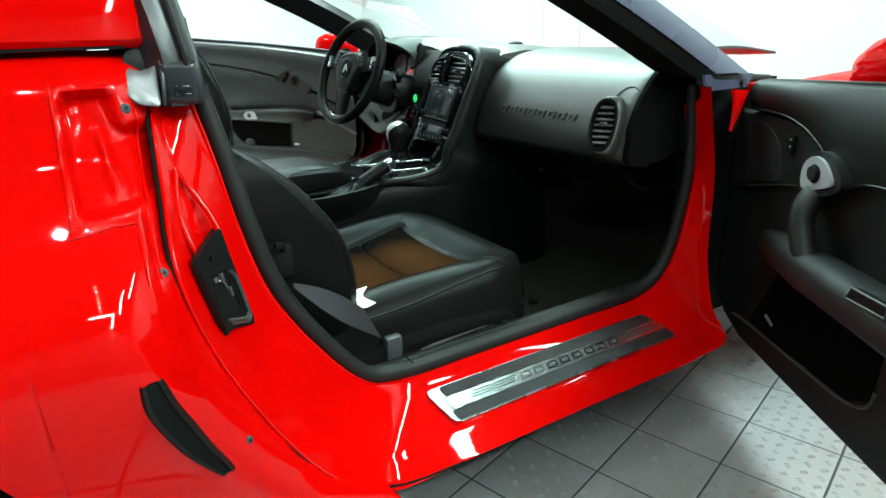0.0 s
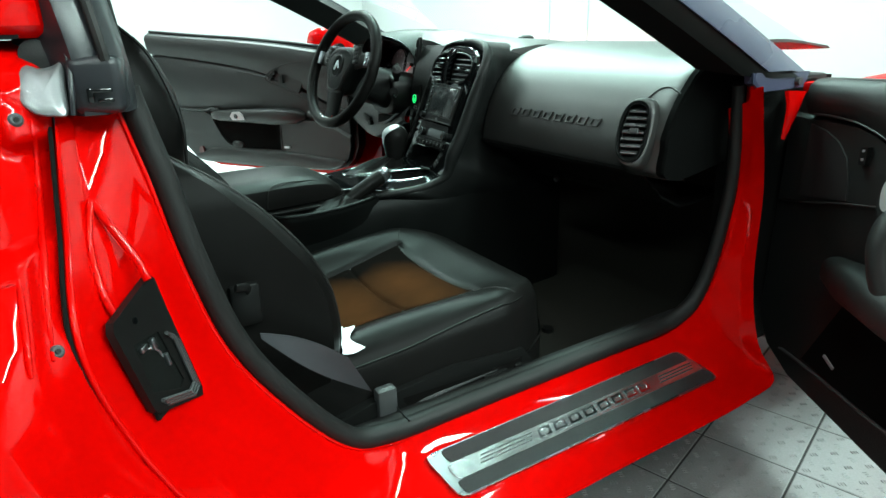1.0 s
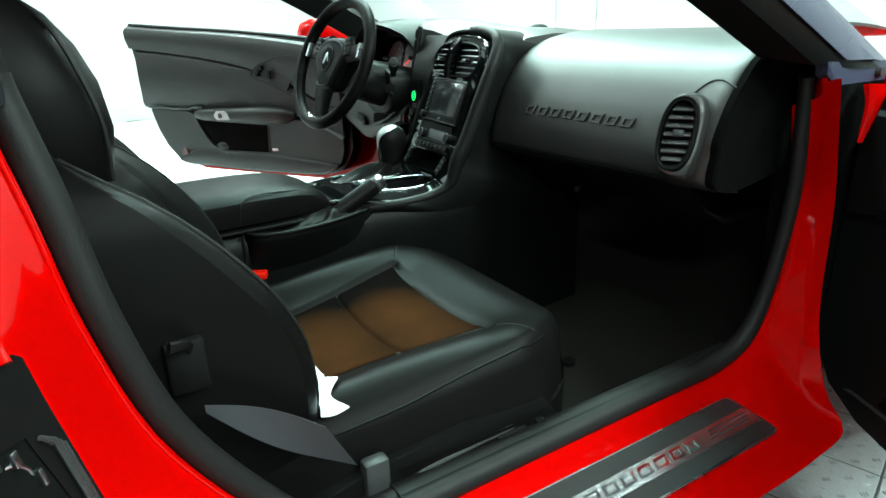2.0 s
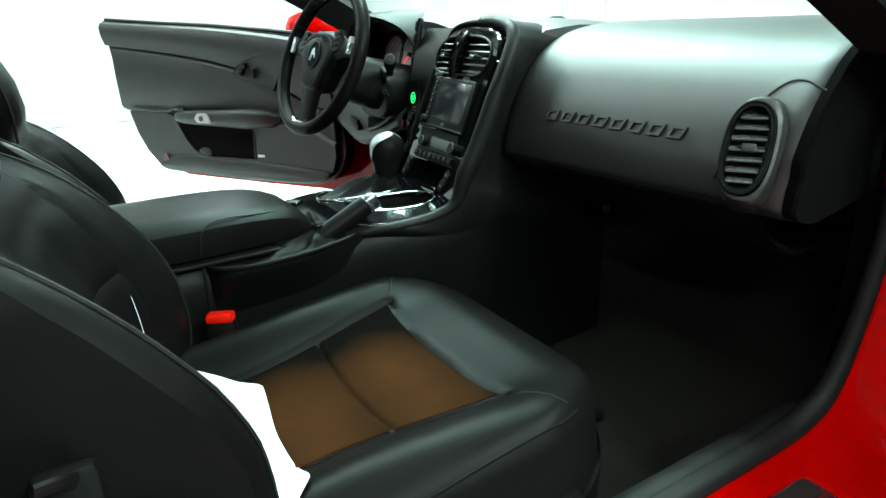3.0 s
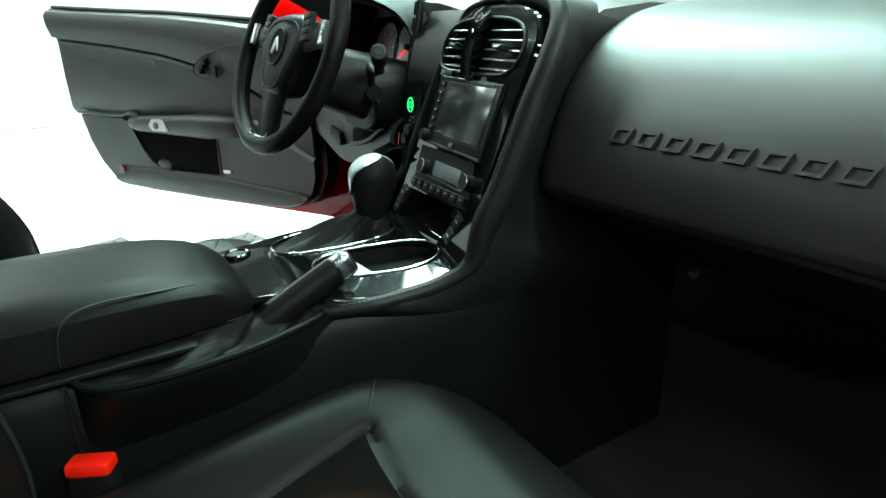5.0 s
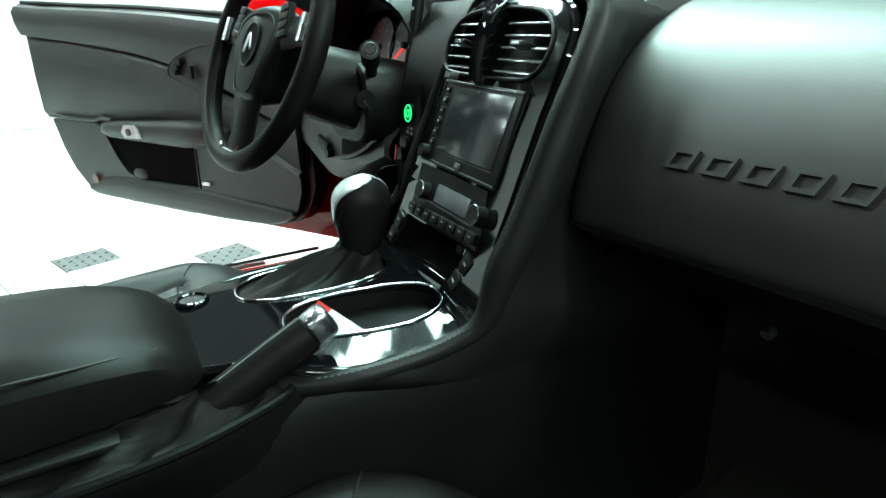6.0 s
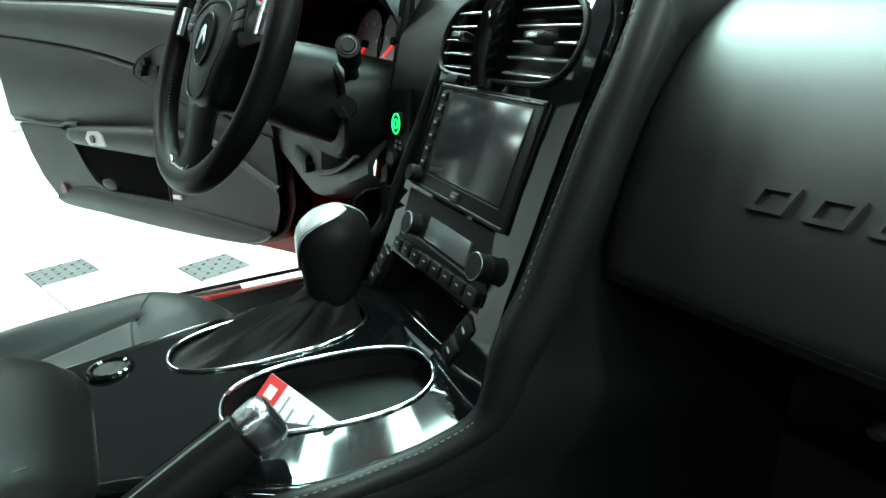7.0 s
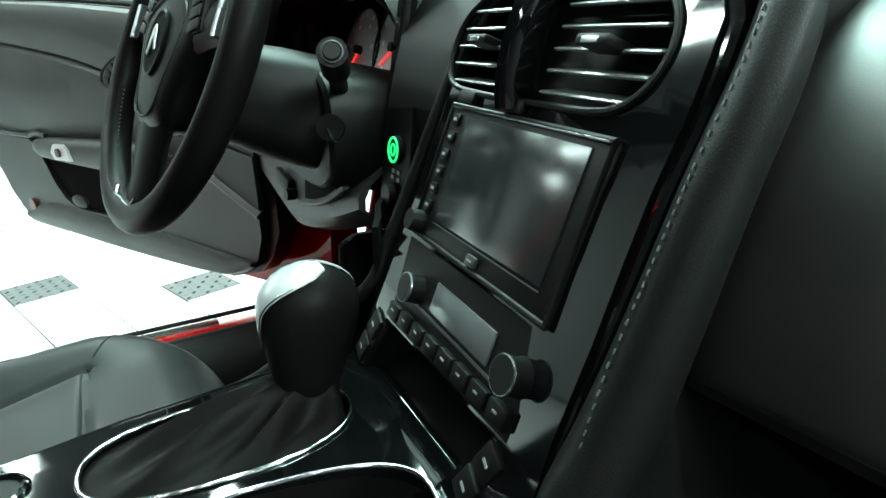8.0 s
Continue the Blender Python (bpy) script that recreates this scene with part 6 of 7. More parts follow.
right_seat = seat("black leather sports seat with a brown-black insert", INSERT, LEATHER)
right_seat.parent = car
right_seat.location = (0.380, 0, 0)
left_seat = seat("black leather driver's sports seat, cushion paled for ceiling light", LITLEATHER, LITLEATHER)
left_seat.parent = car
left_seat.location = (-0.375, -0.012, -0.045)

# belt anchor and webbing by the outer side of the seat
rows = []
for t in (float(q) for q in np.linspace(0, 1, 14)):
    top = V((0.662, 0.350, 0.548)).lerp(V((0.652, 0.470, 0.468)), t) + V((0, 0, 0.010 * math.sin(math.pi * t)))
    low = V((0.662, 0.350, 0.540)).lerp(V((0.646, 0.505, 0.395)), t) + V((0.004 * math.sin(6 * t), 0, -0.012 * math.sin(math.pi * t)))
    rows.append([top.lerp(low, k) for k in (0, 0.25, 0.5, 0.75, 1)])
part("belt_webbing", sheet(rows, 0.0016, (1, 0, 0)), BELT, car, "grey-black seat belt webbing")
part("belt_anchor", box((0.640, 0.530, 0.345), (0.022, 0.034, 0.09), pose(0, 0, 0), 0.006), GREYPLASTIC, car, "grey belt anchor cover")


# ------------------------------------------------------------------ doors
def door_frame_matrix(hinge, direction):
    d = V((direction[0], direction[1], 0)).normalized()
    return axes((hinge[0], hinge[1], 0), d, (0, 0, 1))


DL = door_frame_matrix((-0.60, 1.05), (-0.927, -0.375))


def driver_door():
    """Open driver's door, seen from inside; a runs from the hinge to the rear, z is up. The inner face looks to the rear."""
    # the local n points out of the inner face or away from it, so find which
    toward = 1 if (DL.to_3x3() @ V((0, 0, 1))).dot(V((0.4, -1, 0))) > 0 else -1
    outline = [(0.00, 0.53), (0.025, 0.480), (0.06, 0.450), (0.14, 0.424), (0.50, 0.396), (0.75, 0.385), (0.97, 0.376), (1.03, 0.394), (1.10, 0.440), (1.15, 0.504), (1.19, 0.580), (1.225, 0.68), (1.25, 0.76), (1.265, 0.82), (1.27, 0.87), (1.285, 0.905), (1.275, 0.925), (1.20, 0.918), (0.90, 0.902), (0.60, 0.887), (0.30, 0.866), (0.10, 0.850), (0.0, 0.840)]
    door = part("driver_door", plate(outline, (), 0.035, DL @ Matrix.Translation((0, 0, 0.0)) if toward > 0 else DL @ Matrix.Scale(-1, 4, (0, 0, 1))), DOORSKIN, car, "open driver's door with black trim and red outer skin")
    N = toward
    def L(a, z, n=0.0):
        return DL @ V((a, z, N * n))
    def slab(name, poly, n, mt, label="", thick=0.012):
        m = DL if N > 0 else DL @ Matrix.Scale(-1, 4, (0, 0, 1))
        return part(name, plate(poly, (), thick, m @ Matrix.Translation((0, 0, n))), mt, door, label)
    # red outer skin behind
    skin = [(-0.05, 0.405), (0.14, 0.396), (0.50, 0.374), (0.95, 0.350), (1.04, 0.362), (1.10, 0.408), (1.16, 0.51), (1.235, 0.70), (1.265, 0.84), (1.26, 0.88), (0.6, 0.86), (-0.05, 0.82)]
    slab("outer_skin", skin, -0.060, PAINT, "glossy red door skin", 0.06)
    # upper belt pad
    rows = []
    for a in np.linspace(0.02, 1.262, 26):
        a = float(a)
        top = between([(0.0, 0.842), (0.30, 0.868), (0.60, 0.889), (0.90, 0.904), (1.20, 0.920), (1.262, 0.925)], a)
        low = between([(0.0, 0.640), (0.10, 0.660), (0.25, 0.715), (0.40, 0.752), (0.60, 0.785), (0.9, 0.812), (1.262, 0.835)], a)
        rows.append([L(a, lerp(low, top, f), n) for f, n in ((0.0, 0.004), (0.03, 0.016), (0.4, 0.026), (0.75, 0.028), (0.92, 0.018), (1.0, -0.012))])
    part("belt_pad", sheet(rows, 0.006, tuple(-(DL.to_3x3() @ V((0, 0, N))))), DOORSKIN, door, "smooth black upper door pad")
    # middle panel between belt pad and armrest line
    rows = []
    for a in np.linspace(0.03, 1.235, 26):
        a = float(a)
        top = between([(0.0, 0.640), (0.10, 0.660), (0.25, 0.715), (0.40, 0.752), (0.60, 0.785), (0.9, 0.812), (1.262, 0.835)], a) - 0.004
        low = between([(0.0, 0.612), (0.26, 0.610), (0.8, 0.604), (1.235, 0.598)], a)
        rows.append([L(a, lerp(low, top, f), n) for f, n in ((0.0, 0.003), (0.06, 0.011), (0.5, 0.013), (0.94, 0.011), (1.0, 0.002))])
    part("mid_panel", sheet(rows, 0.006, tuple(-(DL.to_3x3() @ V((0, 0, N))))), DOORSKIN, door, "black padded middle door panel")
    # lower panel
    low_poly = [(0.028, 0.520), (0.045, 0.478), (0.07, 0.456), (0.14, 0.432), (0.50, 0.404), (0.75, 0.393), (0.965, 0.384), (1.02, 0.400), (1.09, 0.446), (1.14, 0.508), (1.176, 0.592), (0.90, 0.598), (0.862, 0.590), (0.840, 0.560), (0.800, 0.508), (0.760, 0.476), (0.720, 0.464), (0.660, 0.462), (0.412, 0.476), (0.404, 0.600), (0.03, 0.606)]
    slab("lower_panel", low_poly, 0.014, DOORSKIN, "black lower door panel", 0.02)
    rows = []
    for a in np.linspace(0.055, 1.00, 34):
        a = float(a)
        top = between([(0.055, 0.474), (0.345, 0.474), (0.66, 0.460), (0.74, 0.460), (0.86, 0.450), (1.0, 0.410)], a)
        low = between([(0.055, 0.464), (0.09, 0.446), (0.14, 0.428), (0.50, 0.400), (0.75, 0.389), (0.965, 0.380), (1.0, 0.388)], a)
        rows.append([L(a, lerp(top, low, f), n) for f, n in ((0.0, 0.0135), (0.04, 0.0175), (0.14, 0.0215), (0.5, 0.024), (0.85, 0.019), (0.96, 0.012), (1.0, 0.002))])
    part("lower_ledge", sheet(rows, 0.004, tuple(-(DL.to_3x3() @ V((0, 0, N))))), DOORSKIN, door, "bulged lower edge of the door trim")
    # Flat sheet; the shade inside the open pocket is its colour.
    slab("map_pocket_shade", [(0.400, 0.602), (0.408, 0.470), (0.66, 0.455), (0.73, 0.458), (0.80, 0.500), (0.865, 0.597)], 0.004, SHADEBLACK, "flat sheet for the map pocket, its shade put into the colour", 0.006)
    part("pocket_cup", loft([[L(0.700 + 0.040 * f * math.cos(t), 0.474 + 0.016 * f * math.sin(t), n) for t in (2 * math.pi * k / 18 for k in range(18))] for f, n in ((1.0, 0.002), (0.92, 0.010), (0.6, 0.014), (0.2, 0.015))]), DOORSKIN, door)
    part("panel_seam", tube([L(a, z, 0.0145) for a, z in ((0.404, 0.476), (0.402, 0.52), (0.400, 0.572))], 0.0022, 6), RUBBER, door)
    slab("speaker_panel", [(0.018, 0.566), (0.08, 0.590), (0.147, 0.616), (0.215, 0.640), (0.10, 0.66), (0.02, 0.65)], 0.020, WEAVE, "black speaker cover in the door corner", 0.010)
    # armrest with pull and latch
    rings = []
    for a, h, n in ((0.25, 0.010, 0.020), (0.285, 0.026, 0.045), (0.40, 0.032, 0.058), (0.60, 0.026, 0.058), (0.76, 0.022, 0.050), (0.82, 0.016, 0.036), (0.84, 0.008, 0.02)):
        zc = between([(0.25, 0.618), (0.60, 0.602), (0.84, 0.590)], a)
        rings.append([L(a, zc + zz, max(0.0, n * 0.5 + nn)) for zz, nn in oval(0, 0, h, n * 0.5, 20, 2.8)])
    part("armrest", loft(rings), DOORSKIN, door, "black moulded door armrest")
    slab("latch_bezel", [(0.560, 0.590), (0.635, 0.586), (0.650, 0.600), (0.632, 0.618), (0.590, 0.621), (0.570, 0.612)], 0.0625, SILVERTRIM, "silver door release bezel", 0.006)
    part("latch_button", tube([L(0.608, 0.603, 0.060), L(0.608, 0.603, 0.067)], 0.009, 16), GREYPLASTIC, door, "dark release button")
    part("arm_line", tube([L(a, z, 0.018) for a, z in ((0.78, 0.617), (0.84, 0.619), (0.88, 0.608), (1.00, 0.603), (1.18, 0.602))], 0.005, 8), DOORSKIN, door)
    # seat memory keys and courtesy lamp
    slab("key_pod", [(0.27, 0.70), (0.33, 0.722), (0.44, 0.760), (0.42, 0.785), (0.36, 0.795), (0.28, 0.785), (0.24, 0.74)], 0.020, DOORSKIN, "raised oval switch pod", 0.018)
    for a, z in ((0.408, 0.750), (0.398, 0.762), (0.384, 0.772)):
        part("memory_key", tube([L(a, z, 0.018), L(a, z, 0.033)], 0.008, 14), PLASTIC, door, "round black memory key")
    slab("lock_key", [(0.338, 0.736), (0.350, 0.736), (0.350, 0.764), (0.338, 0.764)], 0.032, PLASTIC, "black lock switch", 0.008)
    part("speaker_edge", tube(spline([L(a, z, 0.020) for a, z in ((0.016, 0.560), (0.08, 0.584), (0.147, 0.610), (0.222, 0.636))], 4), 0.0075, 8, 0.6), GREYPLASTIC, door, "pale curved speaker edge")
    part("pod_line", tube(spline([L(a, z, 0.0265) for a, z in ((0.22, 0.812), (0.30, 0.806), (0.38, 0.788), (0.425, 0.768), (0.440, 0.745), (0.400, 0.730), (0.34, 0.716), (0.27, 0.694), (0.20, 0.668))], 4), 0.0022, 6), RUBBER, door)
    slab("courtesy_lamp", [(0.355, 0.490), (0.385, 0.488), (0.386, 0.496), (0.356, 0.498)], 0.020, PAPER, "small white door lamp", 0.004)
    part("reflector", tube([L(0.955, 0.428, 0.012), L(0.955, 0.428, 0.0215)], 0.019, 24), LENSRED, door, "round dark red reflector")
    part("window_seal", tube([L(a, z, -0.014) for a, z in ((0.0, 0.848), (0.3, 0.872), (0.6, 0.893), (0.9, 0.908), (1.28, 0.930))], 0.006, 8), RUBBER, door, "black window seal")
    # mirror on the outside of the door
    c = V((-1.005, 1.135, 0.868))
    rings = []
    for t, f in ((-0.075, 0.35), (-0.060, 0.75), (-0.03, 0.97), (0.0, 1.0), (0.035, 0.9), (0.065, 0.6), (0.08, 0.2)):
        rings.append([c + V((0.4 * t + x, 1.0 * t, z)) for x, z in oval(0, 0, 0.085 * f, 0.060 * f, 24, 3)])
    part("mirror_housing", loft(rings), PAINT, door, "glossy red door mirror")
    part("mirror_arm", tube([V((-0.87, 1.12, 0.85)), V((-0.95, 1.13, 0.845))], 0.018, 10), PLASTIC, door)


driver_door()

DR = door_frame_matrix((0.770, 1.378), (0.850, -0.527))
PD_OUTLINE = [(-0.08, 0.30), (-0.03, 0.248), (0.06, 0.224), (0.30, 0.226), (0.58, 0.231), (0.85, 0.24), (0.99, 0.31), (1.05, 0.52), (1.08, 0.862), (0.70, 0.846), (0.38, 0.828), (-0.013, 0.806), (-0.08, 0.80)]


def passenger_door():
    N = 1 if (DR.to_3x3() @ V((0, 0, 1))).dot(V((-1, -0.6, 0))) > 0 else -1
    M = DR if N > 0 else DR @ Matrix.Scale(-1, 4, (0, 0, 1))
    inward = tuple(-(DR.to_3x3() @ V((0, 0, N))))

    def L(a, z, n=0.0):
        return DR @ V((a, z, N * n))

    door = part("passenger_door", plate(PD_OUTLINE, (), 0.045, M), DOORSKIN, car, "open passenger door with black trim and pull handle")

    def slab(name, poly, n, mt, label="", thick=0.012):
        return part(name, plate(poly, (), thick, M @ Matrix.Translation((0, 0, n))), mt, door, label)

    skin = [(0.02, 0.24), (0.3, 0.235), (0.85, 0.25), (1.0, 0.36), (1.08, 0.60), (1.09, 0.83), (0.5, 0.81), (0.02, 0.79)]
    slab("outer_skin", skin, -0.075, PAINT, "glossy red door skin", 0.06)
    rows = []
    for a in np.linspace(0.0, 1.07, 40):
        a = float(a)
        top = between([(0.0, 0.808), (0.38, 0.828), (0.7, 0.846), (1.07, 0.862)], a)
        low = between([(0.0, 0.742), (0.06, 0.748), (0.132, 0.747), (0.19, 0.738), (0.235, 0.724), (0.275, 0.703), (0.305, 0.680), (0.34, 0.655), (0.43, 0.676), (1.07, 0.72)], a)
        rows.append([L(a, lerp(low, top, f), n) for f, n in ((0.0, 0.002), (0.03, 0.013), (0.4, 0.024), (0.8, 0.020), (0.95, 0.010), (1.0, -0.010))])
    part("belt_pad", sheet(rows, 0.006, inward), DOORSKIN, door, "smooth black upper door pad")
    rows = []
    for a in np.linspace(-0.06, 0.36, 16):
        a = float(a)
        top = between([(0.0, 0.740), (0.132, 0.744), (0.19, 0.735), (0.235, 0.721), (0.275, 0.700), (0.305, 0.677), (0.36, 0.652)], a)
        low = between([(-0.06, 0.560), (0.03, 0.580), (0.155, 0.612), (0.36, 0.651)], a)
        rows.append([L(a, lerp(low, top, f), n) for f, n in ((0.0, 0.001), (0.04, 0.010), (0.5, 0.011), (0.96, 0.009), (1.0, 0.001))])
    part("mid_panel", sheet(rows, 0.005, inward), DOORSKIN, door, "black upper door panel")
    slab("speaker_panel", [(0.012, 0.592), (0.08, 0.604), (0.150, 0.618), (0.148, 0.650), (0.130, 0.688), (0.100, 0.710), (0.06, 0.722), (0.012, 0.727)], 0.0135, WEAVE, "black perforated speaker panel", 0.008)
    # pull handle with the release in its top
    grip = [(0.292, 0.636, 0.010), (0.294, 0.622, 0.030), (0.300, 0.600, 0.043), (0.310, 0.575, 0.048), (0.337, 0.533, 0.050), (0.365, 0.503, 0.046), (0.388, 0.482, 0.028)]
    part("pull_handle", tube(spline([L(*p) for p in grip], 5), lambda t: 0.0300 - 0.004 * math.sin(math.pi * t), 18, 0.80), DOORSKIN, door, "black door pull handle")
    part("handle_ridge", tube(spline([L(a + 0.010, z + 0.002, n + 0.012) for a, z, n in grip[1:6]], 5), 0.0045, 8), DOORSKIN, door)
    slab("handle_top", smooth_loop([(0.258, 0.628), (0.300, 0.628), (0.340, 0.640), (0.374, 0.661), (0.362, 0.688), (0.335, 0.707), (0.300, 0.709), (0.270, 0.698), (0.256, 0.666)]), 0.034, DOORSKIN, "", 0.026)
    slab("release_bezel", smooth_loop([(0.276, 0.638), (0.315, 0.645), (0.355, 0.662), (0.342, 0.684), (0.320, 0.698), (0.293, 0.699), (0.271, 0.682), (0.266, 0.658)]), 0.0395, SILVERTRIM, "bright silver release bezel", 0.006)
    part("release_cup", tube([L(0.307, 0.671, 0.0370), L(0.307, 0.671, 0.0408)], 0.0165, 24), PLASTIC, door)
    part("release_button", tube([L(0.306, 0.672, 0.038), L(0.306, 0.672, 0.046)], 0.0125, 20), RUBBER, door, "black release button")
    seam = [(a, between([(0.0, 0.742), (0.06, 0.748), (0.132, 0.747), (0.19, 0.738), (0.235, 0.724), (0.275, 0.703), (0.305, 0.680), (0.34, 0.655)], a)) for a in np.linspace(0.01, 0.345, 24)]
    part("pad_seam", tube([L(float(a), z + 0.001, 0.0125) for a, z in seam], 0.0016, 6), GREYPLASTIC, door, "pale grey seam under the upper pad")
    part("pad_seam", tube(spline([L(a, z, 0.0110) for a, z in ((0.02, 0.580), (0.09, 0.598), (0.155, 0.614), (0.255, 0.634))], 4), 0.0014, 6), GREYPLASTIC, door)
    part("pad_seam", tube(spline([L(a, z, 0.0120) for a, z in ((0.36, 0.660), (0.43, 0.677), (0.70, 0.694), (1.05, 0.719))], 4), 0.0014, 6), GREYPLASTIC, door)
    rings = []
    for a, h, n in ((0.145, 0.008, 0.02), (0.17, 0.024, 0.045), (0.24, 0.033, 0.066), (0.36, 0.036, 0.080), (0.60, 0.036, 0.090), (0.85, 0.034, 0.090), (1.02, 0.02, 0.06)):
        zc = between([(0.145, 0.500), (0.30, 0.506), (0.60, 0.510), (1.02, 0.53)], a)
        rings.append([L(a, zc + zz, n * 0.5 + nn) for zz, nn in oval(0, 0, h, n * 0.5, 24, 2.8)])
    part("armrest", loft(rings), DOORSKIN, door, "black moulded door armrest")
    slab("window_switch", [(0.515, 0.530), (0.60, 0.536), (0.60, 0.554), (0.525, 0.550)], 0.086, PLASTIC, "black window switch panel", 0.012)
    part("switch_rim", tube([L(a, z, 0.0865) for a, z in ((0.515, 0.530), (0.60, 0.536), (0.60, 0.554), (0.525, 0.550))], 0.0022, 6, closed=True), GREYPLASTIC, door)
    slab("lock_key", [(0.170, 0.684), (0.186, 0.687), (0.186, 0.716), (0.170, 0.713)], 0.018, PLASTIC, "black lock switch", 0.01)
    for z in (0.692, 0.706):
        slab("key_mark", [(0.175, z), (0.181, z + 0.001), (0.181, z + 0.005), (0.175, z + 0.004)], 0.0186, GREYPRINT, "", 0.001)
    slab("courtesy_lamp", [(0.162, 0.326), (0.194, 0.316), (0.197, 0.322), (0.166, 0.332)], 0.005, GREYPRINT, "small pale door lamp", 0.004)
    part("lower_seam", tube(spline([L(a, z, 0.002) for a, z in ((0.02, 0.262), (0.041, 0.268), (0.15, 0.278), (0.274, 0.287), (0.40, 0.295), (0.453, 0.301), (0.485, 0.314), (0.503, 0.330), (0.51, 0.36))], 4), 0.0035, 6), GREYPLASTIC, door)
    # No recess is cut here: a black sheet paints the pocket's shade.
    slab("door_pocket_shade", [(0.10, 0.285), (0.274, 0.292), (0.45, 0.305), (0.50, 0.335), (0.508, 0.47), (0.20, 0.465)], 0.003, SHADEBLACK, "flat sheet for the door pocket, its shade put into the colour", 0.004)
    return door


def passenger_mirror():
    """Red mirror housing on the outer side of the open door."""
    rings = []
    for t, h, d in ((0.0, 0.020, 0.018), (0.08, 0.040, 0.034), (0.25, 0.055, 0.045), (0.55, 0.064, 0.050), (0.8, 0.060, 0.046), (0.94, 0.044, 0.034), (1.0, 0.020, 0.014)):
        c = V((0.950, 1.400, 0.822)).lerp(V((1.150, 1.300, 0.872)), t)
        rings.append([c + V((0.447 * dy, 0.894 * dy, dz)) for dy, dz in oval(0, 0, d, h, 24, 2.6)])
    m = part("door_mirror", loft(rings), PAINT, passenger, "glossy red door mirror housing")
    part("mirror_foot", tube(spline([(0.935, 1.372, 0.790), (0.955, 1.385, 0.805), (0.985, 1.382, 0.818)], 4), 0.016, 10, 0.6), PLASTIC, passenger, "black mirror foot")


passenger = passenger_door()
passenger_mirror()

# ------------------------------------------------------------------ loose things
rows = []
for t in (float(q) for q in np.linspace(0, 1, 14)):
    row = []
    for u in (float(q) for q in np.linspace(0, 1, 52)):
        x = lerp(0.257, 0.598, u)
        y1 = between([(0.257, 0.389), (0.275, 0.418), (0.287, 0.474), (0.325, 0.512), (0.345, 0.535), (0.43, 0.527), (0.54, 0.528), (0.575, 0.505), (0.598, 0.520)], x)
        y0 = min(y1 - 0.01, back_front(x - 0.38, 0.46) - 0.004)
        y = lerp(y0, y1, t)
        rise = between([(0.257, 0.150), (0.275, 0.088), (0.287, 0.038), (0.325, 0.026), (0.345, 0.022), (0.37, 0.010), (0.43, 0.0)], x)
        z = cushion_height(x - 0.38, y) + 0.007 + rise + 0.062 * max(0.0, 1 - t * 1.5) ** 1.5 * between([(0.257, 0.0), (0.285, 0.1), (0.36, 0.5), (0.42, 0.6), (0.50, 0.3), (0.598, 0.1)], x) + 0.003 * math.sin(21 * u + 4 * t) * (1 - 0.5 * t)
        row.append(V((x, max(y, back_front(x - 0.38, min(0.78, z)) + 0.006), z)))
    rows.append(row)
tagged(part("paper_sheet", sheet(rows, 0.0012), PAPER), "loose crumpled white paper sheet on the black seat", "paper")

mc = axes((0.046, 0.838, 0.538), (0.80, 0.42, -0.30), (-0.35, 0.55, 0.75))
card = part("info_card", box((0, 0, 0), (0.080, 0.052, 0.0012), mc), PAPER, smooth=False)
tagged(card, "small white printed card with red header in the cup holder", "card")
part("card_header", box((-0.031, 0, 0.0008), (0.018, 0.052, 0.0006), mc), REDPRINT, card, "red header band", smooth=False)
for k in range(6):
    part("text_bar", box((-0.015 + 0.0085 * k, -0.003 * (k % 3), 0.0008), (0.0018, 0.040 - 0.006 * (k % 3), 0.0006), mc), GREYPRINT, card, smooth=False)
part("header_patch", box((-0.031, 0.014, 0.0014), (0.008, 0.010, 0.0004), mc), PAPER, card, smooth=False)

# ------------------------------------------------------------------ floor tiles
TILE, TURN = 0.197, radians(16.8)
TU, TV = V((math.cos(TURN), math.sin(TURN), 0)), V((-math.sin(TURN), math.cos(TURN), 0))
TO = V((0.676, 1.313, 0))
floor = part("floor", box(((X0 + X1) / 2, (Y0 + Y1) / 2, -0.05), (X1 - X0, Y1 - Y0, 0.096)), GROUT, smooth=False)
tagged(floor, "tiled garage floor in grey and white studded squares", "floor", kind="structure")


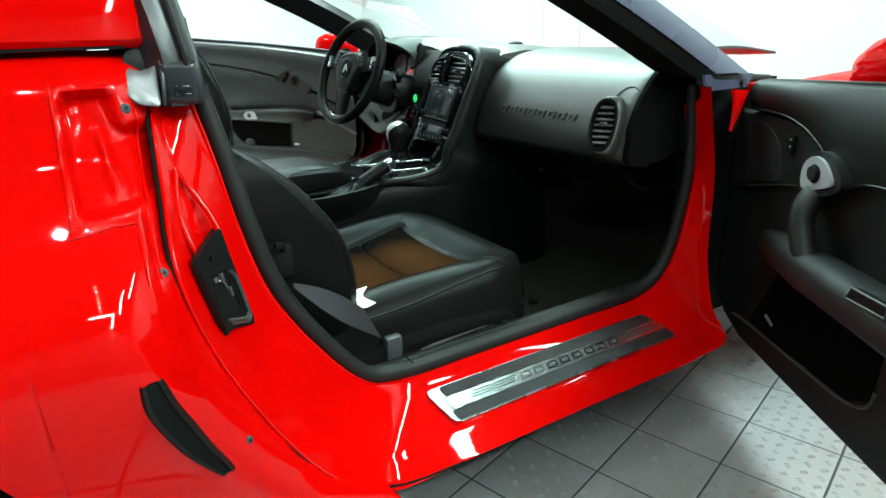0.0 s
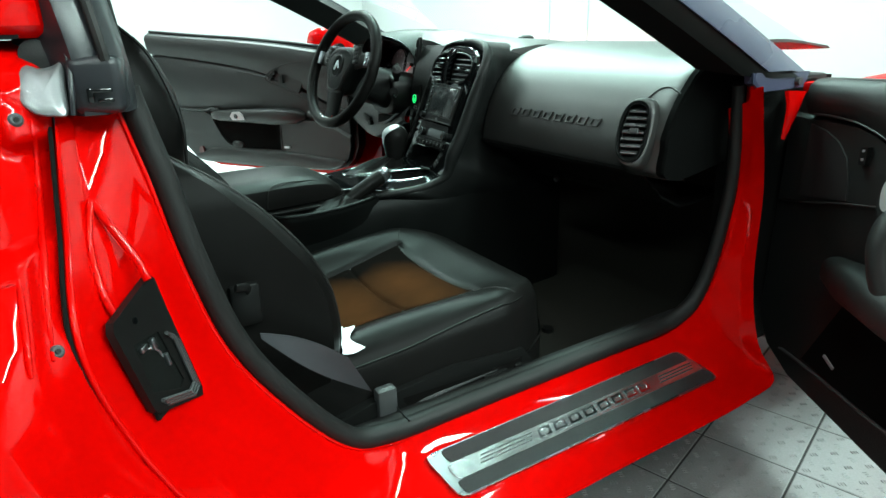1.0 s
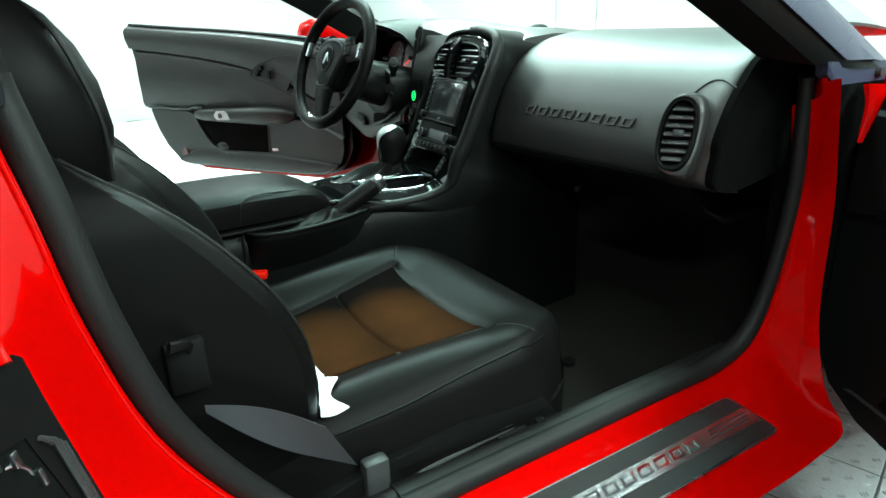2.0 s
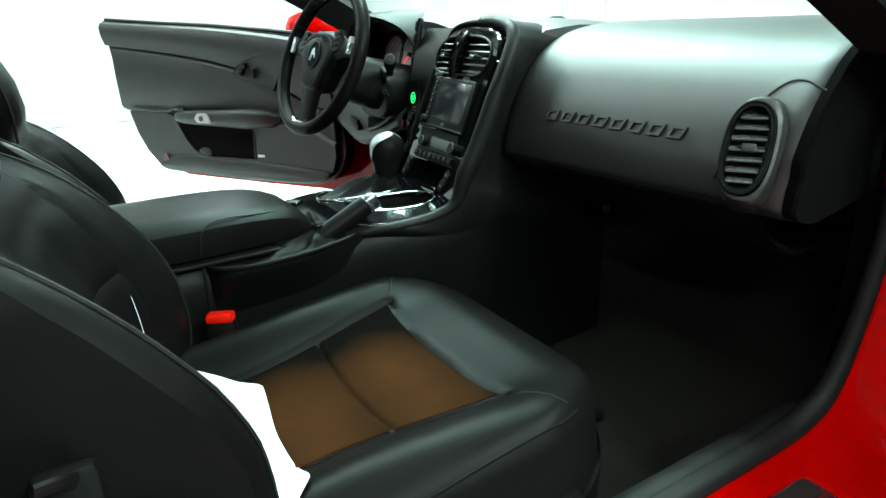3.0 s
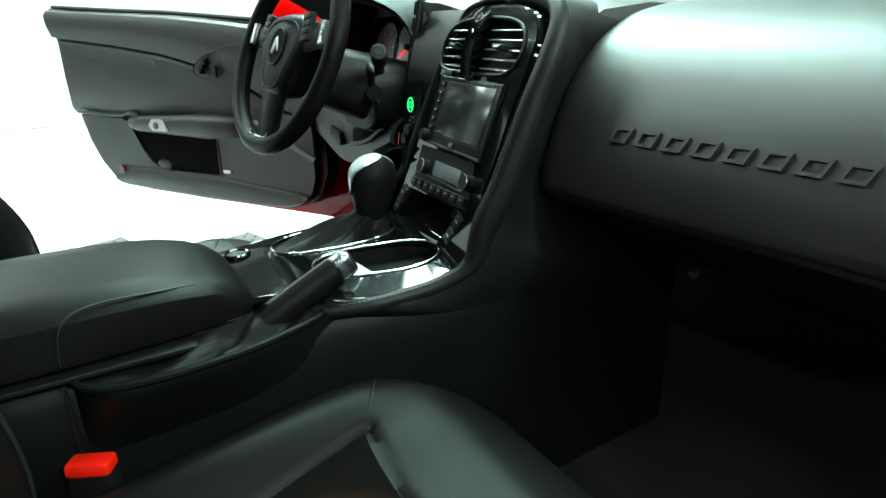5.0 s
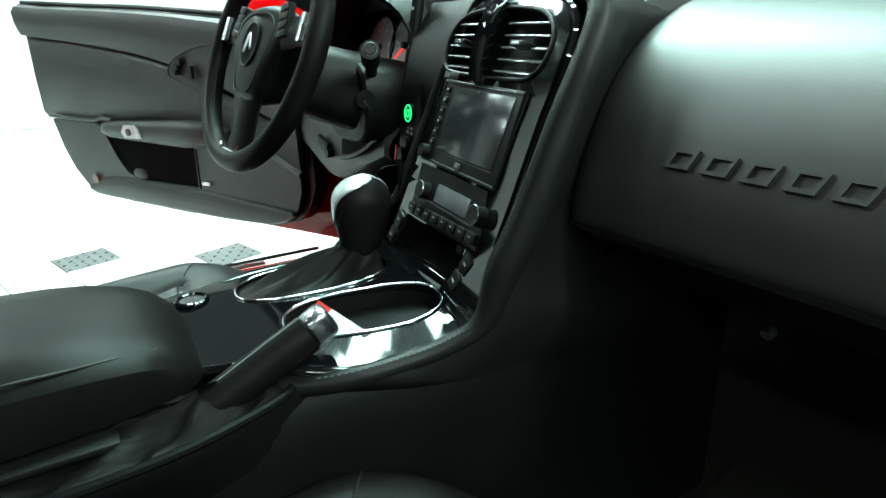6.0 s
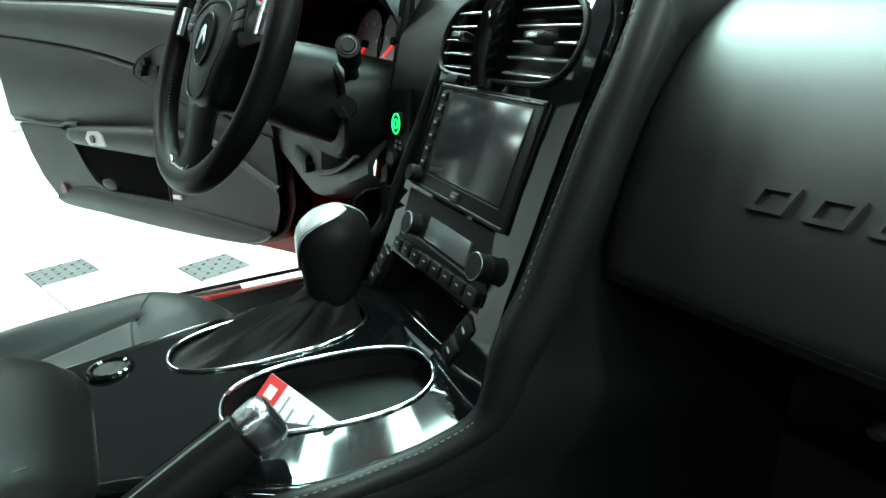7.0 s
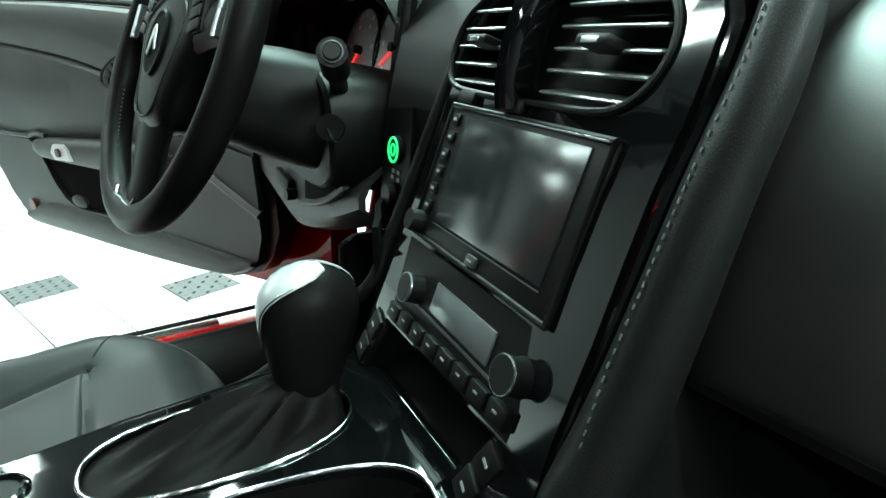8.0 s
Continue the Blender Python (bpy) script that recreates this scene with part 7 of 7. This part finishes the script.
def tile_mesh(name, mat, studs):
    bm = bmesh.new()
    h = TILE / 2 - 0.0022
    add_loft(bm, [[V((-h, -h, -0.010)), V((h, -h, -0.010)), V((h, h, -0.010)), V((-h, h, -0.010))], [V((-h, -h, -0.0015)), V((h, -h, -0.0015)), V((h, h, -0.0015)), V((-h, h, -0.0015))], [V((-h + 0.0015, -h + 0.0015, 0)), V((h - 0.0015, -h + 0.0015, 0)), V((h - 0.0015, h - 0.0015, 0)), V((-h + 0.0015, h - 0.0015, 0))]])
    if studs:
        step = TILE / 6
        for i in range(6):
            for j in range(6):
                turn = 1 if (i + j) % 2 else -1
                cx, cy = (i - 2.5) * step, (j - 2.5) * step
                for k in (-1, 0, 1):
                    a = radians(45 * turn)
                    dx, dy = math.cos(a), math.sin(a)
                    ox, oy = cx - dy * k * 0.0062, cy + dx * k * 0.0062
                    ln, wd = 0.0062, 0.0016
                    lo = [bm.verts.new((ox + dx * ln * p - dy * wd * q, oy + dy * ln * p + dx * wd * q, 0.0)) for p, q in ((-1, 0), (0, -1), (1, 0), (0, 1))]
                    hi = [bm.verts.new((ox + dx * ln * 0.6 * p - dy * wd * 0.5 * q, oy + dy * ln * 0.6 * p + dx * wd * 0.5 * q, 0.0020)) for p, q in ((-1, 0), (0, -1), (1, 0), (0, 1))]
                    for q in range(4):
                        bm.faces.new((lo[q], lo[(q + 1) % 4], hi[(q + 1) % 4], hi[q]))
                    bm.faces.new(hi)
    bmesh.ops.recalc_face_normals(bm, faces=bm.faces[:])
    me = bpy.data.meshes.new(name)
    bm.to_mesh(me)
    bm.free()
    me.materials.append(mat)
    return me


GREY_MESH, WHITE_MESH, DARK_MESH = tile_mesh("tile_grey", GREYTILE, True), tile_mesh("tile_white", WHITETILE, True), tile_mesh("tile_dark", DARKTILE, True)
DARK_CELLS = {(-13, 2), (-15, 0), (-13, -2), (-11, 4)}
single, rest = 0, {GREYTILE: [], WHITETILE: [], DARKTILE: []}
for i in range(-40, 28):
    for j in range(-34, 22):
        c = TO + TU * ((i + 0.5) * TILE) + TV * ((j + 0.5) * TILE)
        if not (X0 - 0.03 < c.x < X1 + 0.03 and Y0 - 0.03 < c.y < Y1 + 0.03):
            continue
        kind = (DARKTILE if (i, j) in DARK_CELLS else WHITETILE) if c.x < -0.9 else GREYTILE
        near = (0.45 < c.x < 2.0 and 0.2 < c.y < 2.4) or (-2.9 < c.x < -1.2 and 0.1 < c.y < 1.9)
        if near and single < 300:
            ob = new("tile", {WHITETILE: WHITE_MESH, GREYTILE: GREY_MESH, DARKTILE: DARK_MESH}[kind])
            ob.matrix_basis = Matrix.Translation(c) @ Matrix.Rotation(TURN, 4, "Z")
            ob.parent = floor
            single += 1
        else:
            rest[kind].append(c)
for mt, cells in rest.items():
    h = TILE / 2 - 0.0022
    verts, faces = [], []
    for c in cells:
        k = len(verts)
        for hh, z in ((h, -0.01), (h - 0.0015, 0.0)):
            for p, q in ((-1, -1), (1, -1), (1, 1), (-1, 1)):
                w = c + TU * (hh * p) + TV * (hh * q)
                verts.append((w.x, w.y, z))
        faces += [(k + 4, k + 5, k + 6, k + 7)] + [(k + a, k + (a + 1) % 4, k + 4 + (a + 1) % 4, k + 4 + a) for a in range(4)]
    me = bpy.data.meshes.new("tile_field")
    me.from_pydata(verts, [], faces)
    me.materials.append(mt)
    ob = new("tile_field", me)
    ob.parent = floor
    tagged(ob, kind="stuff")
